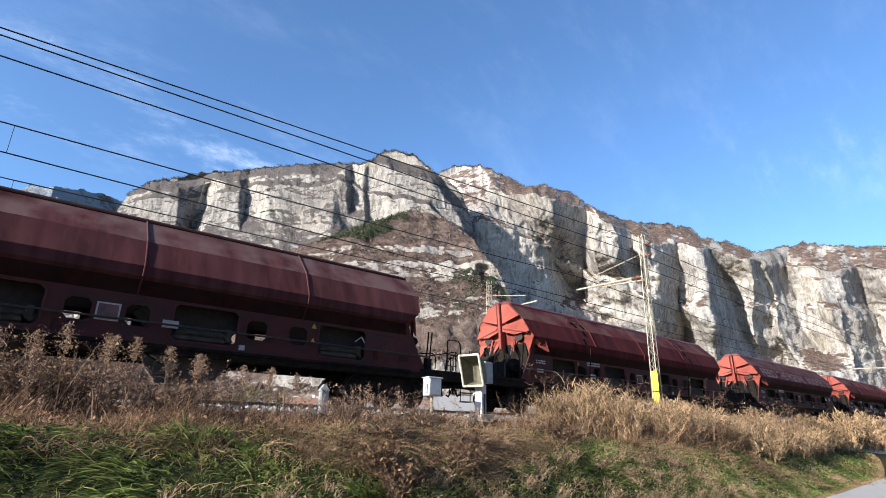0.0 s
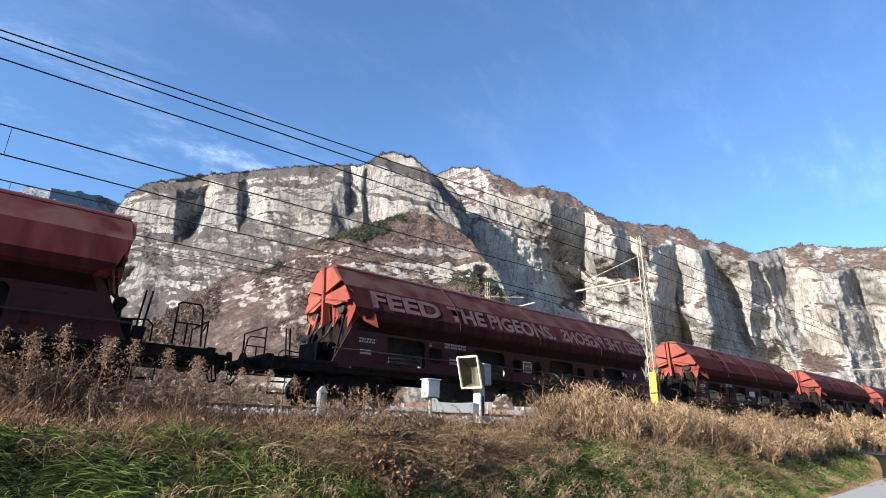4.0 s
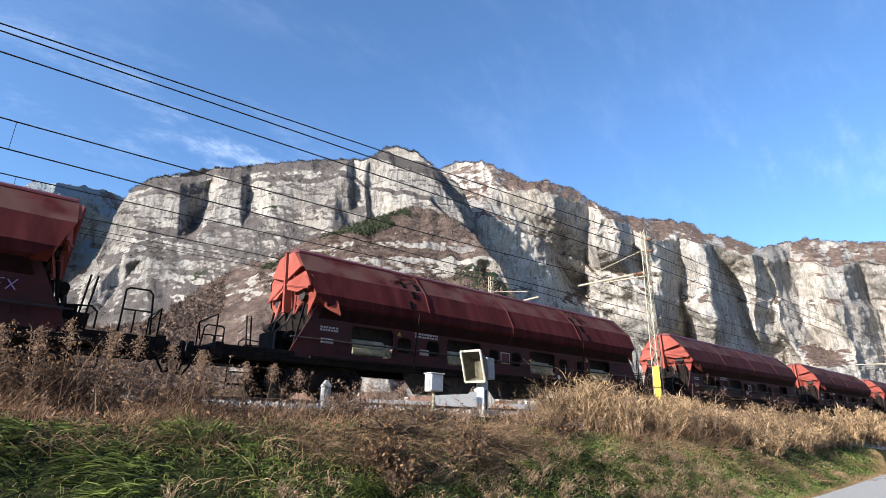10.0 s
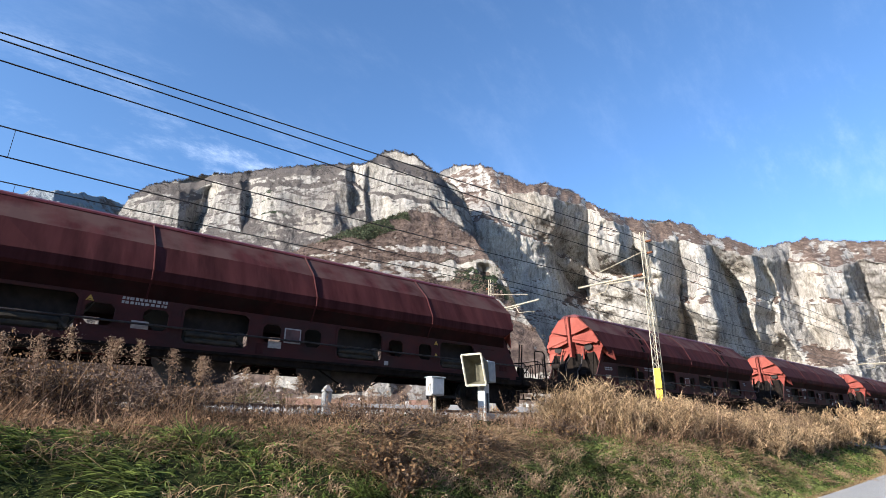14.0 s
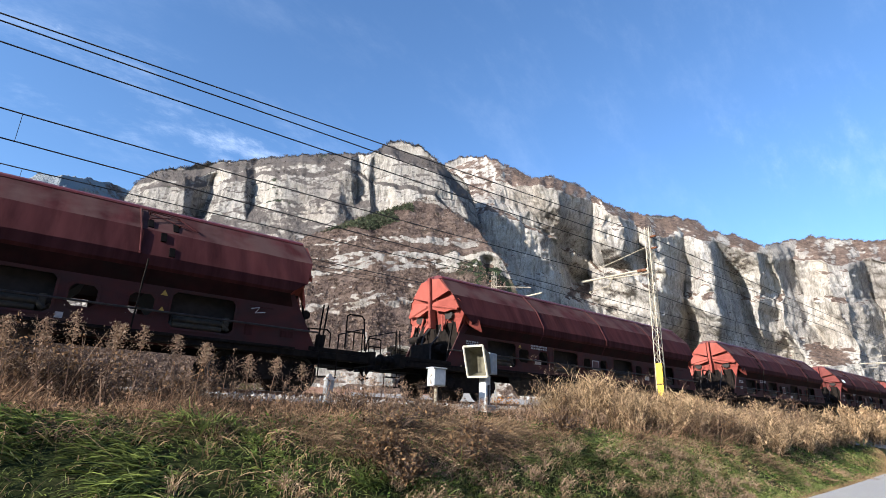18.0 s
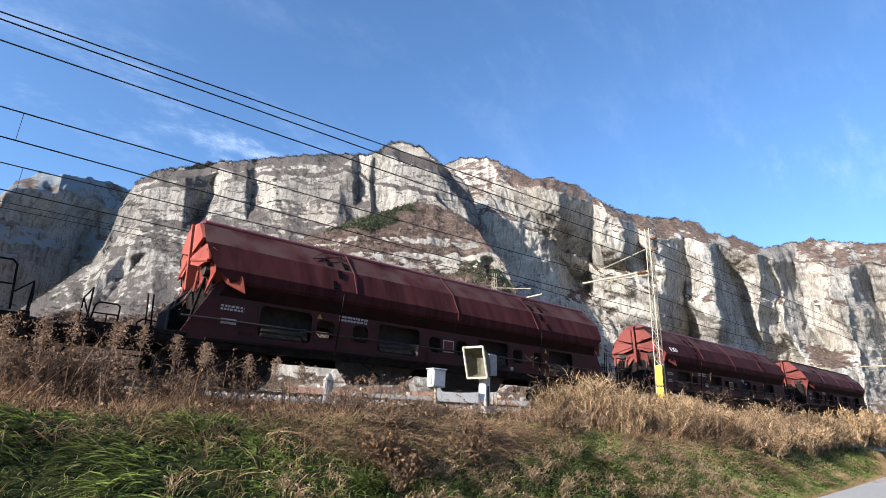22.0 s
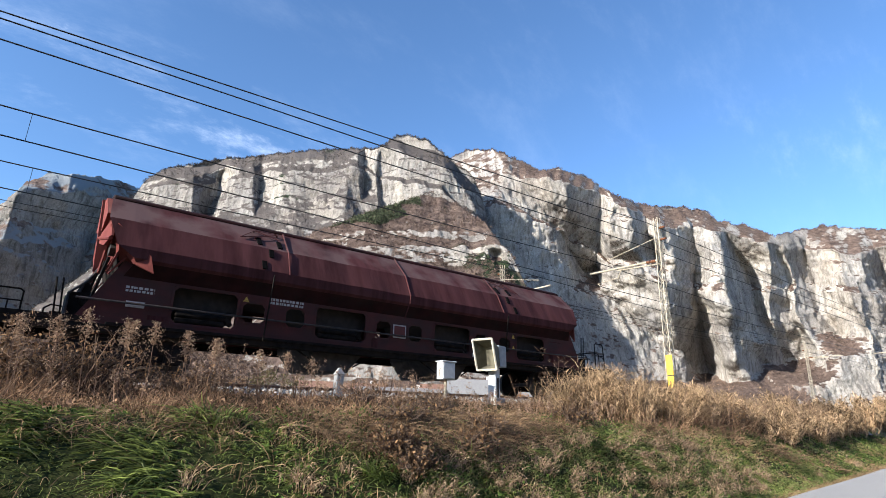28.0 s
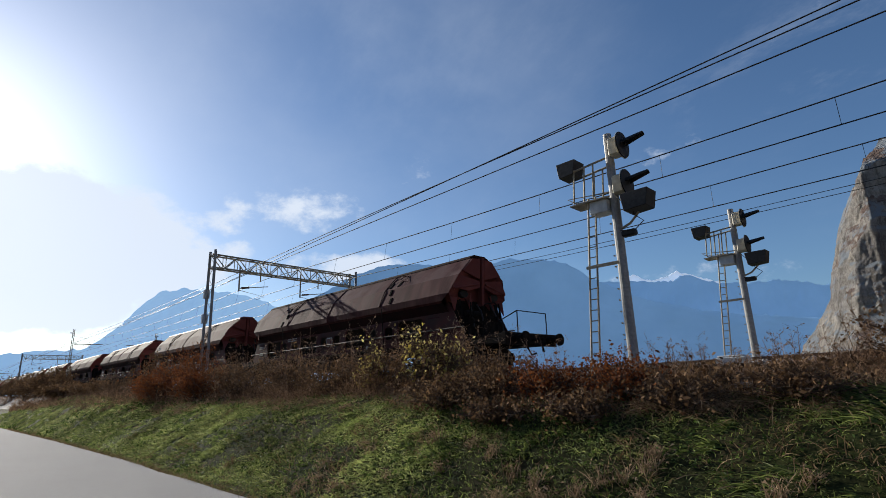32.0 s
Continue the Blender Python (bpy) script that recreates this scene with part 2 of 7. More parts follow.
# ---- ground, road, embankment ----
TRACK_Y, TRACK2_Y, RAIL_Z = 14.25, 18.25, 2.14


KERB = [(-900, 24), (-120, 9.0), (-60, 6.4), (-44, 5.9), (-30, 5.45), (-19, 4.98), (-13, 4.6), (-9, 4.3), (-4, 4.2), (2, 4.42), (8, 5.05), (18, 6.35), (26, 7.5), (35, 8.9), (60, 12.5), (120, 20), (900, 110)]


def kerb(x):
    """The road's far edge."""
    x = np.asarray(x, float)
    return sum(np.interp(x + d, [c[0] for c in KERB], [c[1] for c in KERB]) for d in (-3, -1, 1, 3)) / 4


CURVE = [(-300, 9.0), (-140, 5.2), (-94, 3.6), (-73, 3.0), (-52, 2.15), (-32, 0.8), (-18, 0.12), (-10, 0), (2, 0), (14, 0.42), (24, 0.8), (35, 1.35), (46, 2.05), (56, 2.7), (67, 3.3), (140, 7.0), (300, 14)]


def veer(x):
    """How far the line swings away from the viewer, and climbs a little, to both sides."""
    x = np.asarray(x, float)
    return sum(np.interp(x + d, [c[0] for c in CURVE], [c[1] for c in CURVE]) for d in (-4, -2, 0, 2, 4)) / 5


GRADE = 0.3


def lift(x, y):
    """Height of the ground."""
    x, y = np.asarray(x, float), np.asarray(y, float)
    v = veer(x) * np.clip((y - 8.3) / 3.0, 0, 1) * (y < 120)
    y = y - v
    k = kerb(x)
    e = k + 0.25 - veer(x) * np.clip((k - 8.3) / 3.0, 0, 1)
    top = np.maximum(8.3, e + np.clip(11.7 - e, 0.6, 2.4))
    u = np.clip((y - e) / (top - e), 0, 1)
    h = 1.5 * (0.35 * u + 0.65 * u * u * (3 - 2 * u))
    h = h + 0.38 * np.clip((y - top) / (11.4 - 8.3), 0, 1)
    bed = np.clip((y - 12.0) / 0.7, 0, 1) * np.clip((21.2 - y) / 0.9, 0, 1)
    h = np.where(y > 11.9, np.where(y < 21.3, 1.86 + 0.1 * bed, 0), h)
    back = np.clip((y - 20.8) / 4.0, 0, 1)
    h = np.where(y > 20.8, 1.87 * (1 - back) + 0.2 * back, h)
    bumps = (0.07 * rough(x * 0.5, y * 0.5, 3, 3) + 0.03 * rough(x * 2.5, y * 2.5, 2, 9)) * np.clip((y - e) / 0.8, 0, 1) * (y < 11.8)
    return h + bumps + np.where(y < 26, GRADE * v, GRADE * v * np.clip((120 - y) / 90, 0, 1))


soil = surface("soil_and_turf", (0.012, 0.016, 0.005), (0.045, 0.05, 0.016), 9, 0.95, 0.6, stain=(0.055, 0.04, 0.022), stain_scale=0.8, stain_amount=0.8, gloss=0.05)
field_mat = surface("valley_field", (0.07, 0.08, 0.035), (0.15, 0.13, 0.07), 0.02, 0.95, 0.0, stain=(0.09, 0.11, 0.05), stain_scale=0.006)
asphalt = surface("asphalt", (0.30, 0.285, 0.262), (0.43, 0.41, 0.378), 60, 0.9, 0.5, gloss=0.15, stain=(0.33, 0.312, 0.285), stain_scale=0.5, bump_scale=220)
gravel = surface("ballast_stone", (0.2, 0.187, 0.172), (0.42, 0.395, 0.365), 14, 0.9, 0.9, stain=(0.16, 0.11, 0.08), stain_scale=1.5, bump_scale=40)

xs = np.concatenate([np.linspace(-4900, -140, 30), np.arange(-130, 130, 0.6), np.linspace(140, 4900, 30)])
ys = np.concatenate([np.linspace(-4900, -40, 20), np.linspace(-30, 3, 12), np.arange(3.5, 12.6, 0.22), np.arange(12.8, 26, 0.6), np.linspace(28, 120, 12), np.linspace(170, 4900, 22)])
gx, gy = np.meshgrid(xs, ys, indexing="ij")
gz = lift(gx, gy) - 0.03
ground = new("ground", fast_mesh("ground", np.stack([gx, gy, gz], -1).reshape(-1, 3), sheet(len(xs), len(ys)), None, soil, True))
ground.data.materials.append(field_mat)
ground.data.materials.append(gravel)
cy = (ys[:-1] + ys[1:]) / 2
idx = np.where((cy > 12.1) & (cy < 21.5), 2, np.where((cy > 23.5) | (cy < -12), 1, 0))
ground.data.polygons.foreach_set("material_index", np.tile(idx, len(xs) - 1).astype(np.int32))
tagged(ground, "grassy embankment and valley floor around the railway", "ground", kind="structure")

rx = np.concatenate([np.linspace(-900, -90, 20), np.arange(-84, 90, 2.0), np.linspace(95, 900, 20)])
ry = np.linspace(0, 1, 9)
ax_, bx_ = np.meshgrid(rx, ry, indexing="ij")
py = kerb(ax_) - 6.2 * (1 - bx_) + np.where(bx_ == 1, 0.05 * soft(ax_ * 0.9, ax_ * 0 + 3), 0)
road = new("road", fast_mesh("road", np.stack([ax_, py, 0.035 + 0.05 * (1 - (2 * bx_ - 1) ** 2)], -1).reshape(-1, 3), sheet(len(rx), 9), None, asphalt, True))
tagged(road, "grey asphalt country road with ragged grass edge", "road", kind="structure")

# ---- mountains ----


def rock_material(name, pale=1.0, grey=0.0, woods=0.58, leaf=(0.028, 0.04, 0.02), steepest=0.0, layered=0.4, mixing=0.75):
    """Limestone where steep, brown scrub and scree where flatter, dark conifers in patches."""
    m = bpy.data.materials.new(name)
    m.use_nodes = True
    n, l = m.node_tree.nodes, m.node_tree.links
    b = n["Principled BSDF"]
    b.inputs["Roughness"].default_value = 0.95
    b.inputs["Specular IOR Level"].default_value = 0.1
    tc, geo = n.new("ShaderNodeTexCoord"), n.new("ShaderNodeNewGeometry")

    def tex(scale, stretch, detail=8, ro=0.6):
        mp = n.new("ShaderNodeMapping")
        mp.inputs["Scale"].default_value = stretch
        l.new(tc.outputs["Object"], mp.inputs[0])
        t = n.new("ShaderNodeTexNoise")
        t.inputs["Scale"].default_value, t.inputs["Detail"].default_value, t.inputs["Roughness"].default_value = scale, detail, ro
        l.new(mp.outputs[0], t.inputs["Vector"])
        return t.outputs["Fac"]

    def ramp(v, stops):
        r = n.new("ShaderNodeValToRGB")
        while len(r.color_ramp.elements) < len(stops):
            r.color_ramp.elements.new(0.5)
        for e, (p, c) in zip(r.color_ramp.elements, stops):
            e.position, e.color = p, (*c, 1)
        l.new(v, r.inputs[0])
        return r.outputs[0]

    def blend(f, a, c, kind="MIX"):
        x = n.new("ShaderNodeMixRGB")
        x.blend_type = kind
        for k, v in enumerate((f, a, c)):
            if isinstance(v, (tuple, float)):
                x.inputs[k].default_value = v if isinstance(v, float) else (*v, 1)
            else:
                l.new(v, x.inputs[k])
        return x.outputs[0]

    def span(v, lo, hi):
        r = n.new("ShaderNodeMapRange")
        r.interpolation_type = "SMOOTHSTEP"
        r.inputs["From Min"].default_value, r.inputs["From Max"].default_value = lo, hi
        l.new(v, r.inputs["Value"])
        return r.outputs[0]

    up = n.new("ShaderNodeSeparateXYZ")
    l.new(geo.outputs["Normal"], up.inputs[0])
    streak_f = span(up.outputs["Z"], 0.55, 0.2)
    stone = ramp(tex(0.011, (1, 1, 0.5), 9, 0.62), [(q, tuple(pale * w for w in c)) for q, c in ((0.30, (0.25, 0.238, 0.228)), (0.43, (0.36, 0.337, 0.311)), (0.56, (0.465, 0.43, 0.383)), (0.75, (0.52, 0.465, 0.386)))])
    streak = ramp(tex(0.09, (1, 1, 0.12), 6), [(0.38, (0.62, 0.61, 0.60)), (0.5, (1, 1, 1))])
    bands = ramp(tex(0.05, (0.12, 0.12, 1.6), 7, 0.7), [(0.36, (0.62, 0.59, 0.57)), (0.52, (1, 1, 1))])
    grit = ramp(tex(0.22, (1, 1, 0.7), 6, 0.7), [(0.35, (0.55, 0.54, 0.53)), (0.6, (1.0, 1.0, 1.0))])
    slab = ramp(tex(0.0042, (1, 1, 1.4), 4, 0.5), [(0.46, (1, 1, 1)), (0.62, (0.72, 0.70, 0.69))])
    rock = blend(layered, blend(streak_f, stone, streak, "MULTIPLY"), bands, "MULTIPLY")
    rock = blend(0.6, blend(0.9, rock, slab, "MULTIPLY"), grit, "MULTIPLY")
    joints = ramp(tex(0.022, (1, 1, 0.45), 10, 0.68), [(0.475, (1, 1, 1)), (0.5, (0.42, 0.40, 0.39)), (0.525, (1, 1, 1))])
    rock = blend(0.55, rock, joints, "MULTIPLY")
    scrub = ramp(tex(0.06, (1, 1, 1), 9, 0.7), [(q, tuple(w * (1 - grey) + grey * g for w, g in zip(c, (0.10, 0.093, 0.088)))) for q, c in ((0.3, (0.05, 0.036, 0.032)), (0.5, (0.135, 0.096, 0.078)), (0.72, (0.25, 0.19, 0.15)))])
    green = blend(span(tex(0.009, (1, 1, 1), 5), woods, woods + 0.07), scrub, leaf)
    wob = n.new("ShaderNodeMath")
    wob.operation = "MULTIPLY_ADD"
    l.new(tex(0.035, (1, 1, 1), 9, 0.75), wob.inputs[0])
    wob.inputs[1].default_value = mixing
    l.new(up.outputs["Z"], wob.inputs[2])
    plant = span(wob.outputs[0], 0.76 - steepest, 0.92 - steepest)
    l.new(blend(plant, rock, green), b.inputs["Base Color"])
    bp = n.new("ShaderNodeBump")
    bp.inputs["Strength"].default_value, bp.inputs["Distance"].default_value = 1.0, 7.0
    l.new(tex(0.12, (1, 1, 0.6), 8, 0.7), bp.inputs["Height"])
    fine_bp = n.new("ShaderNodeBump")
    fine_bp.inputs["Strength"].default_value, fine_bp.inputs["Distance"].default_value = 0.8, 2.0
    l.new(tex(0.5, (1, 1, 0.8), 6, 0.7), fine_bp.inputs["Height"])
    l.new(bp.outputs[0], fine_bp.inputs["Normal"])
    l.new(fine_bp.outputs[0], b.inputs["Normal"])
    return m


limestone = rock_material("limestone_and_scrub")
pale_limestone = rock_material("pale_limestone_and_scrub", 1.18, 0.0, 0.8, layered=0.12, steepest=-0.04, mixing=0.65)
grey_limestone = rock_material("grey_limestone_and_scree", 0.98, 0.75, 0.62, layered=0.5, steepest=0.28, mixing=0.4)
# distance haze is put into the leaf colour of these woods as bluish grey
hazed_rock = rock_material("hazed_wooded_limestone", 0.85, 0.0, 0.42, (0.21, 0.228, 0.243), 0.12)
spur_rock = rock_material("banded_limestone_and_scrub", 1.1, 0.0, 0.6, steepest=0.0, layered=0.45)


def massif(name, turn, ridge, foot, rise, relief, ribs=(), cols=400, rows=220, seed=0, label="", material=None, fuzz=0.12, terrace=0.0, sway=0.5, even=()):
    """A mountain face round the valley. turn: from and to, degrees left of +y. ridge: (turn, degrees up) of the skyline;
    foot: (turn, metres) of the foot's distance. rise: rows of (degrees up at each of the turns in foot, metres further back there),
    so that a row pair with little gain is a cliff and one with much gain a slope; sway: how far these belts wander, in degrees.
    ribs: (turn, up of a rib's top, turn, up of its bottom, breadth of its far flank at top and bottom, depth, breadth of the way back)."""
    def table(rows_, at):
        rows_ = sorted(rows_)
        return np.interp(at, [r[0] for r in rows_], [r[1] for r in rows_])
    a = np.linspace(turn[0], turn[1], cols)
    top = table(ridge, a)
    ragged = fuzz * rough(a * 2.1, a * 0 + seed, 5, seed, 0.65)
    s = np.linspace(0, 1, rows)
    A, S = np.meshgrid(a, s, indexing="ij")
    EL = -0.2 + S * (top[:, None] + 0.2) + ragged[:, None] * np.clip((S - 0.985) / 0.015, 0, 1)
    F = table(foot, A)
    wander = sway * rough(A / 5.0, EL / 9.0, 4, seed + 2, 0.6) * np.clip(S / 0.1, 0, 1)
    at = EL + wander
    turns = [f[0] for f in foot]
    belts = [(table(list(zip(turns, ups)), A), gain) for ups, gain in rise]
    R = F + 0
    for (lo, g0), (hi, g1) in zip(belts, belts[1:]):
        R = R + (g1 - g0) * np.clip((at - lo) / np.maximum(hi - lo, 0.05), 0, 1)
    if even:
        # where the belts fade into one even slope
        w = table(even, A + 1.5 * rough(A / 4, EL / 4, 3, seed + 5))
        total = belts[-1][1]
        R = w * (F + total * np.clip(EL / belts[-1][0], 0, 1)) + (1 - w) * R
    Z0 = R * np.tan(np.radians(EL))
    arc = np.radians(A) * R
    big, mid, fine = relief
    fade = np.clip(S / 0.08, 0, 1) * np.clip((1 - S) / 0.06, 0.2, 1)
    for t0, e0, t1, e1, w0, w1, deep, back in ribs:
        # a rib's far flank drops back into shade, then the face comes forward again
        u = np.clip((e0 - EL) / (e0 - e1), -0.2, 1.2)
        w = np.maximum(0.15, w0 + (w1 - w0) * u)
        x = (t0 + (t1 - t0) * u) - A + 0.25 * rough(Z0 / 120, arc / 400, 3, seed + 51, 0.5)
        x = x * (1 + 0.09 * rough(Z0 / 120, arc / 200, 3, seed + 53, 0.45))
        wall = np.where(x < w, np.clip(x / w, 0, 1), np.clip(1 - (x - w) / back, 0, 1))
        band = np.clip((EL - e1) / 2.2 + 0.2, 0, 1) * np.clip((e0 - EL) / ((0.2 + deep / 640) * (e0 - e1)) + 0.05, 0, 1)
        R = R + deep * wall * band * band * (3 - 2 * band)
    Z = R * np.tan(np.radians(EL)) + EYE[2]
    P = np.stack([-R * np.sin(np.radians(A)), R * np.cos(np.radians(A)), Z], -1)
    du, dv = np.gradient(P, axis=0), np.gradient(P, axis=1)
    N = np.cross(dv, du)
    N /= np.linalg.norm(N, axis=-1, keepdims=True) + 1e-9
    N *= np.sign((N * -P).sum(-1, keepdims=True) + 1e-9)
    X, Y, H = P[..., 0], P[..., 1], P[..., 2]
    steep = np.clip(1.25 - 1.25 * np.abs(N[..., 2]), 0.12, 1)

    def three(kind, size, tall, octaves, sd, gain):
        w = np.abs(N) + 0.15
        w = w / w.sum(-1, keepdims=True)
        return (w[..., 0] * kind(Y / size, H / (size * tall), octaves, sd, gain) + w[..., 1] * kind(X / size, H / (size * tall), octaves, sd + 1, gain)
                + w[..., 2] * kind(X / size, Y / size, octaves, sd + 2, gain))
    out = big * (three(crag, 230, 2.4, 3, seed + 11, 0.5) - 0.45) * steep
    out = out + mid * (three(crag, 70, 3.0, 4, seed + 23, 0.58) - 0.45) * (0.3 + 0.7 * steep)
    out = out + fine * three(rough, 26, 0.9, 4, seed + 31, 0.6) + 0.9 * fine * (three(crag, 17, 1.6, 3, seed + 37, 0.6) - 0.4) * steep
    if terrace:
        lay = H / 30 + 0.9 * rough(X / 260 + Y / 190, H / 200, 3, seed + 41)
        q = lay - np.floor(lay)
        out = out - terrace * steep * np.clip(0.5 + three(rough, 150, 1, 3, seed + 47, 0.5), 0, 1.2) * (np.clip(q * 4 - 3, 0, 1) - q)
    P = P + N * (fade * out)[..., None]
    R, Z = np.hypot(P[..., 0], P[..., 1]), P[..., 2]
    a = np.degrees(np.arctan2(-P[:, -1, 0], P[:, -1, 1]))
    extra = []
    for more, share in ((60, 0.97), (260, 0.75), (700, 0.0)):
        Rb = R[:, -1] + more
        extra.append(np.stack([-Rb * np.sin(np.radians(a)), Rb * np.cos(np.radians(a)), Z[:, -1] * share], -1)[:, None])
    P = np.concatenate([P] + extra, 1)
    ob = new(name, fast_mesh(name, P.reshape(-1, 3), sheet(cols, rows + 3), None, material or limestone, True))
    return tagged(ob, label, "mountain")


plateau = massif(
    "mountain", (7, -43),
    [(7, 0.4), (5, 2.5), (1.8, 7.1), (-0.95, 10.2), (-3.2, 13.0), (-3.8, 15.5), (-4.1, 18.3), (-4.8, 20.3), (-6.2, 21.7), (-8, 22.6), (-10, 23.5), (-15.4, 25.1), (-20.7, 26.4),
     (-25.8, 27.2), (-27.8, 27.3), (-29.2, 28.1), (-30, 28.7), (-31.6, 29.1), (-33.7, 28.7), (-35.8, 27.5), (-37.9, 26.0), (-39.6, 24.9), (-40.6, 22.8), (-43, 14)],
    [(7, 1120), (-3, 1060), (-6, 1035), (-10, 980), (-16, 925), (-22, 890), (-25, 875), (-29, 850), (-36, 830), (-43, 860)],
    [((0,) * 10, 0), ((3, 12, 17.6, 17.6, 21.0, 21.8, 23.0, 19, 19, 15), 330), ((6, 16, 20.3, 21.4, 23.4, 24.4, 25.2, 24, 23.5, 18), 350),
     ((7, 16.3, 20.5, 21.8, 23.8, 24.8, 25.6, 24.3, 24, 18.4), 368), ((8, 19.4, 21.0, 22.6, 24.5, 25.8, 26.4, 27.6, 26.2, 20), 384), ((9, 20, 21.8, 23.5, 25.2, 26.6, 27.2, 28.6, 27.4, 21), 470)],
    (26, 17, 3.6), ribs=((-8.6, 24.5, -9.6, 16.8, 3.3, 1.0, 100, 1.2), (-14.4, 27.0, -15.2, 19.0, 1.2, 0.4, 36, 2.2), (-25.6, 29.5, -26.6, 22.0, 1.1, 0.3, 42, 2.0), (-28.1, 28.0, -28.6, 19.5, 0.4, 0.3, 26, 2.4),
                         (-38.4, 24.4, -40.2, 19.6, 2.4, 1.6, 150, 4.0), (-5.6, 14.5, -3.0, 8.0, 1.6, 1.2, 45, 2.0),),
    cols=640, rows=300, seed=3, terrace=2, sway=0.45, material=grey_limestone, label="pale limestone mountain with layered cliffs and scrubby top")
tagged(plateau, group="mountains round the valley")
wall_mountain = massif(
    "mountain", (-33, -97),
    [(-33, 24), (-37.2, 27.1), (-38.5, 27.7), (-41.9, 27.8), (-45.2, 26.5), (-47.5, 25.4), (-49.6, 25.5), (-52.2, 24.5), (-53.9, 23.3), (-55.2, 22.4), (-58, 21.1), (-60.9, 20.6), (-64, 19.8),
     (-65, 18.7), (-67.6, 17.8), (-69.7, 16.6), (-71.1, 16.8), (-73.4, 16.9), (-76.7, 16.1), (-79.2, 15.6), (-86, 14), (-97, 12)],
    [(-33, 1300), (-42, 1270), (-48, 1220), (-54, 1260), (-60, 1380), (-66, 1560), (-72, 1800), (-78, 2000), (-97, 2350)],
    [((0,) * 9, 0), ((4, 4, 4, 3.5, 3, 3, 3, 3, 3), 70), ((16, 21.5, 20, 16, 12.5, 12, 11, 10.5, 9), 140), ((17, 22.3, 20.4, 16.4, 13.5, 12.6, 11.7, 11.2, 9.5), 175), ((20, 24.0, 25.2, 22.6, 18.9, 17.1, 15.0, 14, 11), 225), ((24, 28, 26, 24, 21, 19, 17.2, 16, 12.5), 420)],
    (40, 26, 4.2), ribs=((-40.0, 28.0, -45.5, 2.0, 2.0, 17.5, 290, 8.0), (-50.0, 28.5, -50.0, 13.0, 3.4, 3.6, 135, 1.3), (-56.0, 23.0, -58.6, 13.5, 1.3, 1.1, 80, 1.2), (-59.2, 21.0, -60.4, 3.0, 3.2, 2.0, 180, 1.7), (-64.5, 20.5, -64.9, 3.6, 0.3, 4.4, 240, 2.6),
                         (-68.9, 17.4, -68.4, 4.0, 0.8, 2.0, 170, 2.4), (-70.2, 18.0, -70.9, 6.0, 0.8, 2.4, 200, 2.2), (-75.4, 18.0, -75.6, 2.0, 0.7, 3.0, 230, 3.0), (-80, 18, -81, 1, 1.0, 3.5, 240, 3.0),),
    cols=820, rows=320, seed=20, terrace=1.0, sway=0.6, material=pale_limestone, label="huge pale limestone wall with shadowed gullies and brown slopes")
tagged(wall_mountain, group="mountains round the valley")
spur = massif(
    "mountain", (6, -53),
    [(6, 1.6), (3, 4.6), (0, 6.8), (-2, 8.0), (-5, 7.7), (-8, 8.4), (-10, 9.7), (-12.2, 12.0), (-15.6, 14.8), (-19.2, 16.5), (-22.8, 18.6), (-27.4, 20.5), (-31.7, 22.2), (-34.5, 23.2), (-36.5, 22.9), (-38.5, 21.5), (-40.9, 20.2), (-42, 18.6), (-43.8, 16.9), (-45.7, 12.7), (-48.1, 9.5), (-49.7, 5), (-53, 0.6)],
    [(-3, 470), (-20, 400), (-30, 385), (-42, 395), (-53, 385)],
    [((0,) * 5, 0), ((1.5, 2.0, 3.4, 2.2, 2.0), 34), ((3.5, 4.6, 7.2, 7.4, 6.0), 46), ((6, 9.0, 11.6, 11.7, 10), 118), ((6.6, 10, 13.1, 13.2, 10.6), 128), ((9, 13.6, 15.4, 15.6, 12), 172), ((9.4, 15.3, 17.4, 17.4, 13), 184), ((10, 16, 18.4, 18.2, 14), 214), ((10.4, 16.8, 19.2, 19, 15), 222), ((15, 19, 23.5, 22, 17), 330)],
    (10, 9, 3.0), ribs=((-31.6, 7.6, -32.6, 3.0, 0.9, 0.7, 18, 1.6), (-36.0, 7.4, -36.6, 3.4, 0.5, 0.5, 12, 1.6), (-41.2, 17.4, -42.0, 14.8, 0.7, 0.6, 16, 1.5)),
    cols=700, rows=320, seed=40, terrace=2, sway=0.6, fuzz=0.12, even=((6, 0.9), (-8, 0.75), (-17, 0.5), (-22, 0.12), (-25, 0.0), (-53, 0.0)), material=spur_rock, label="scrub-covered rocky spur with pale rock bands")
tagged(spur, group="mountains round the valley")
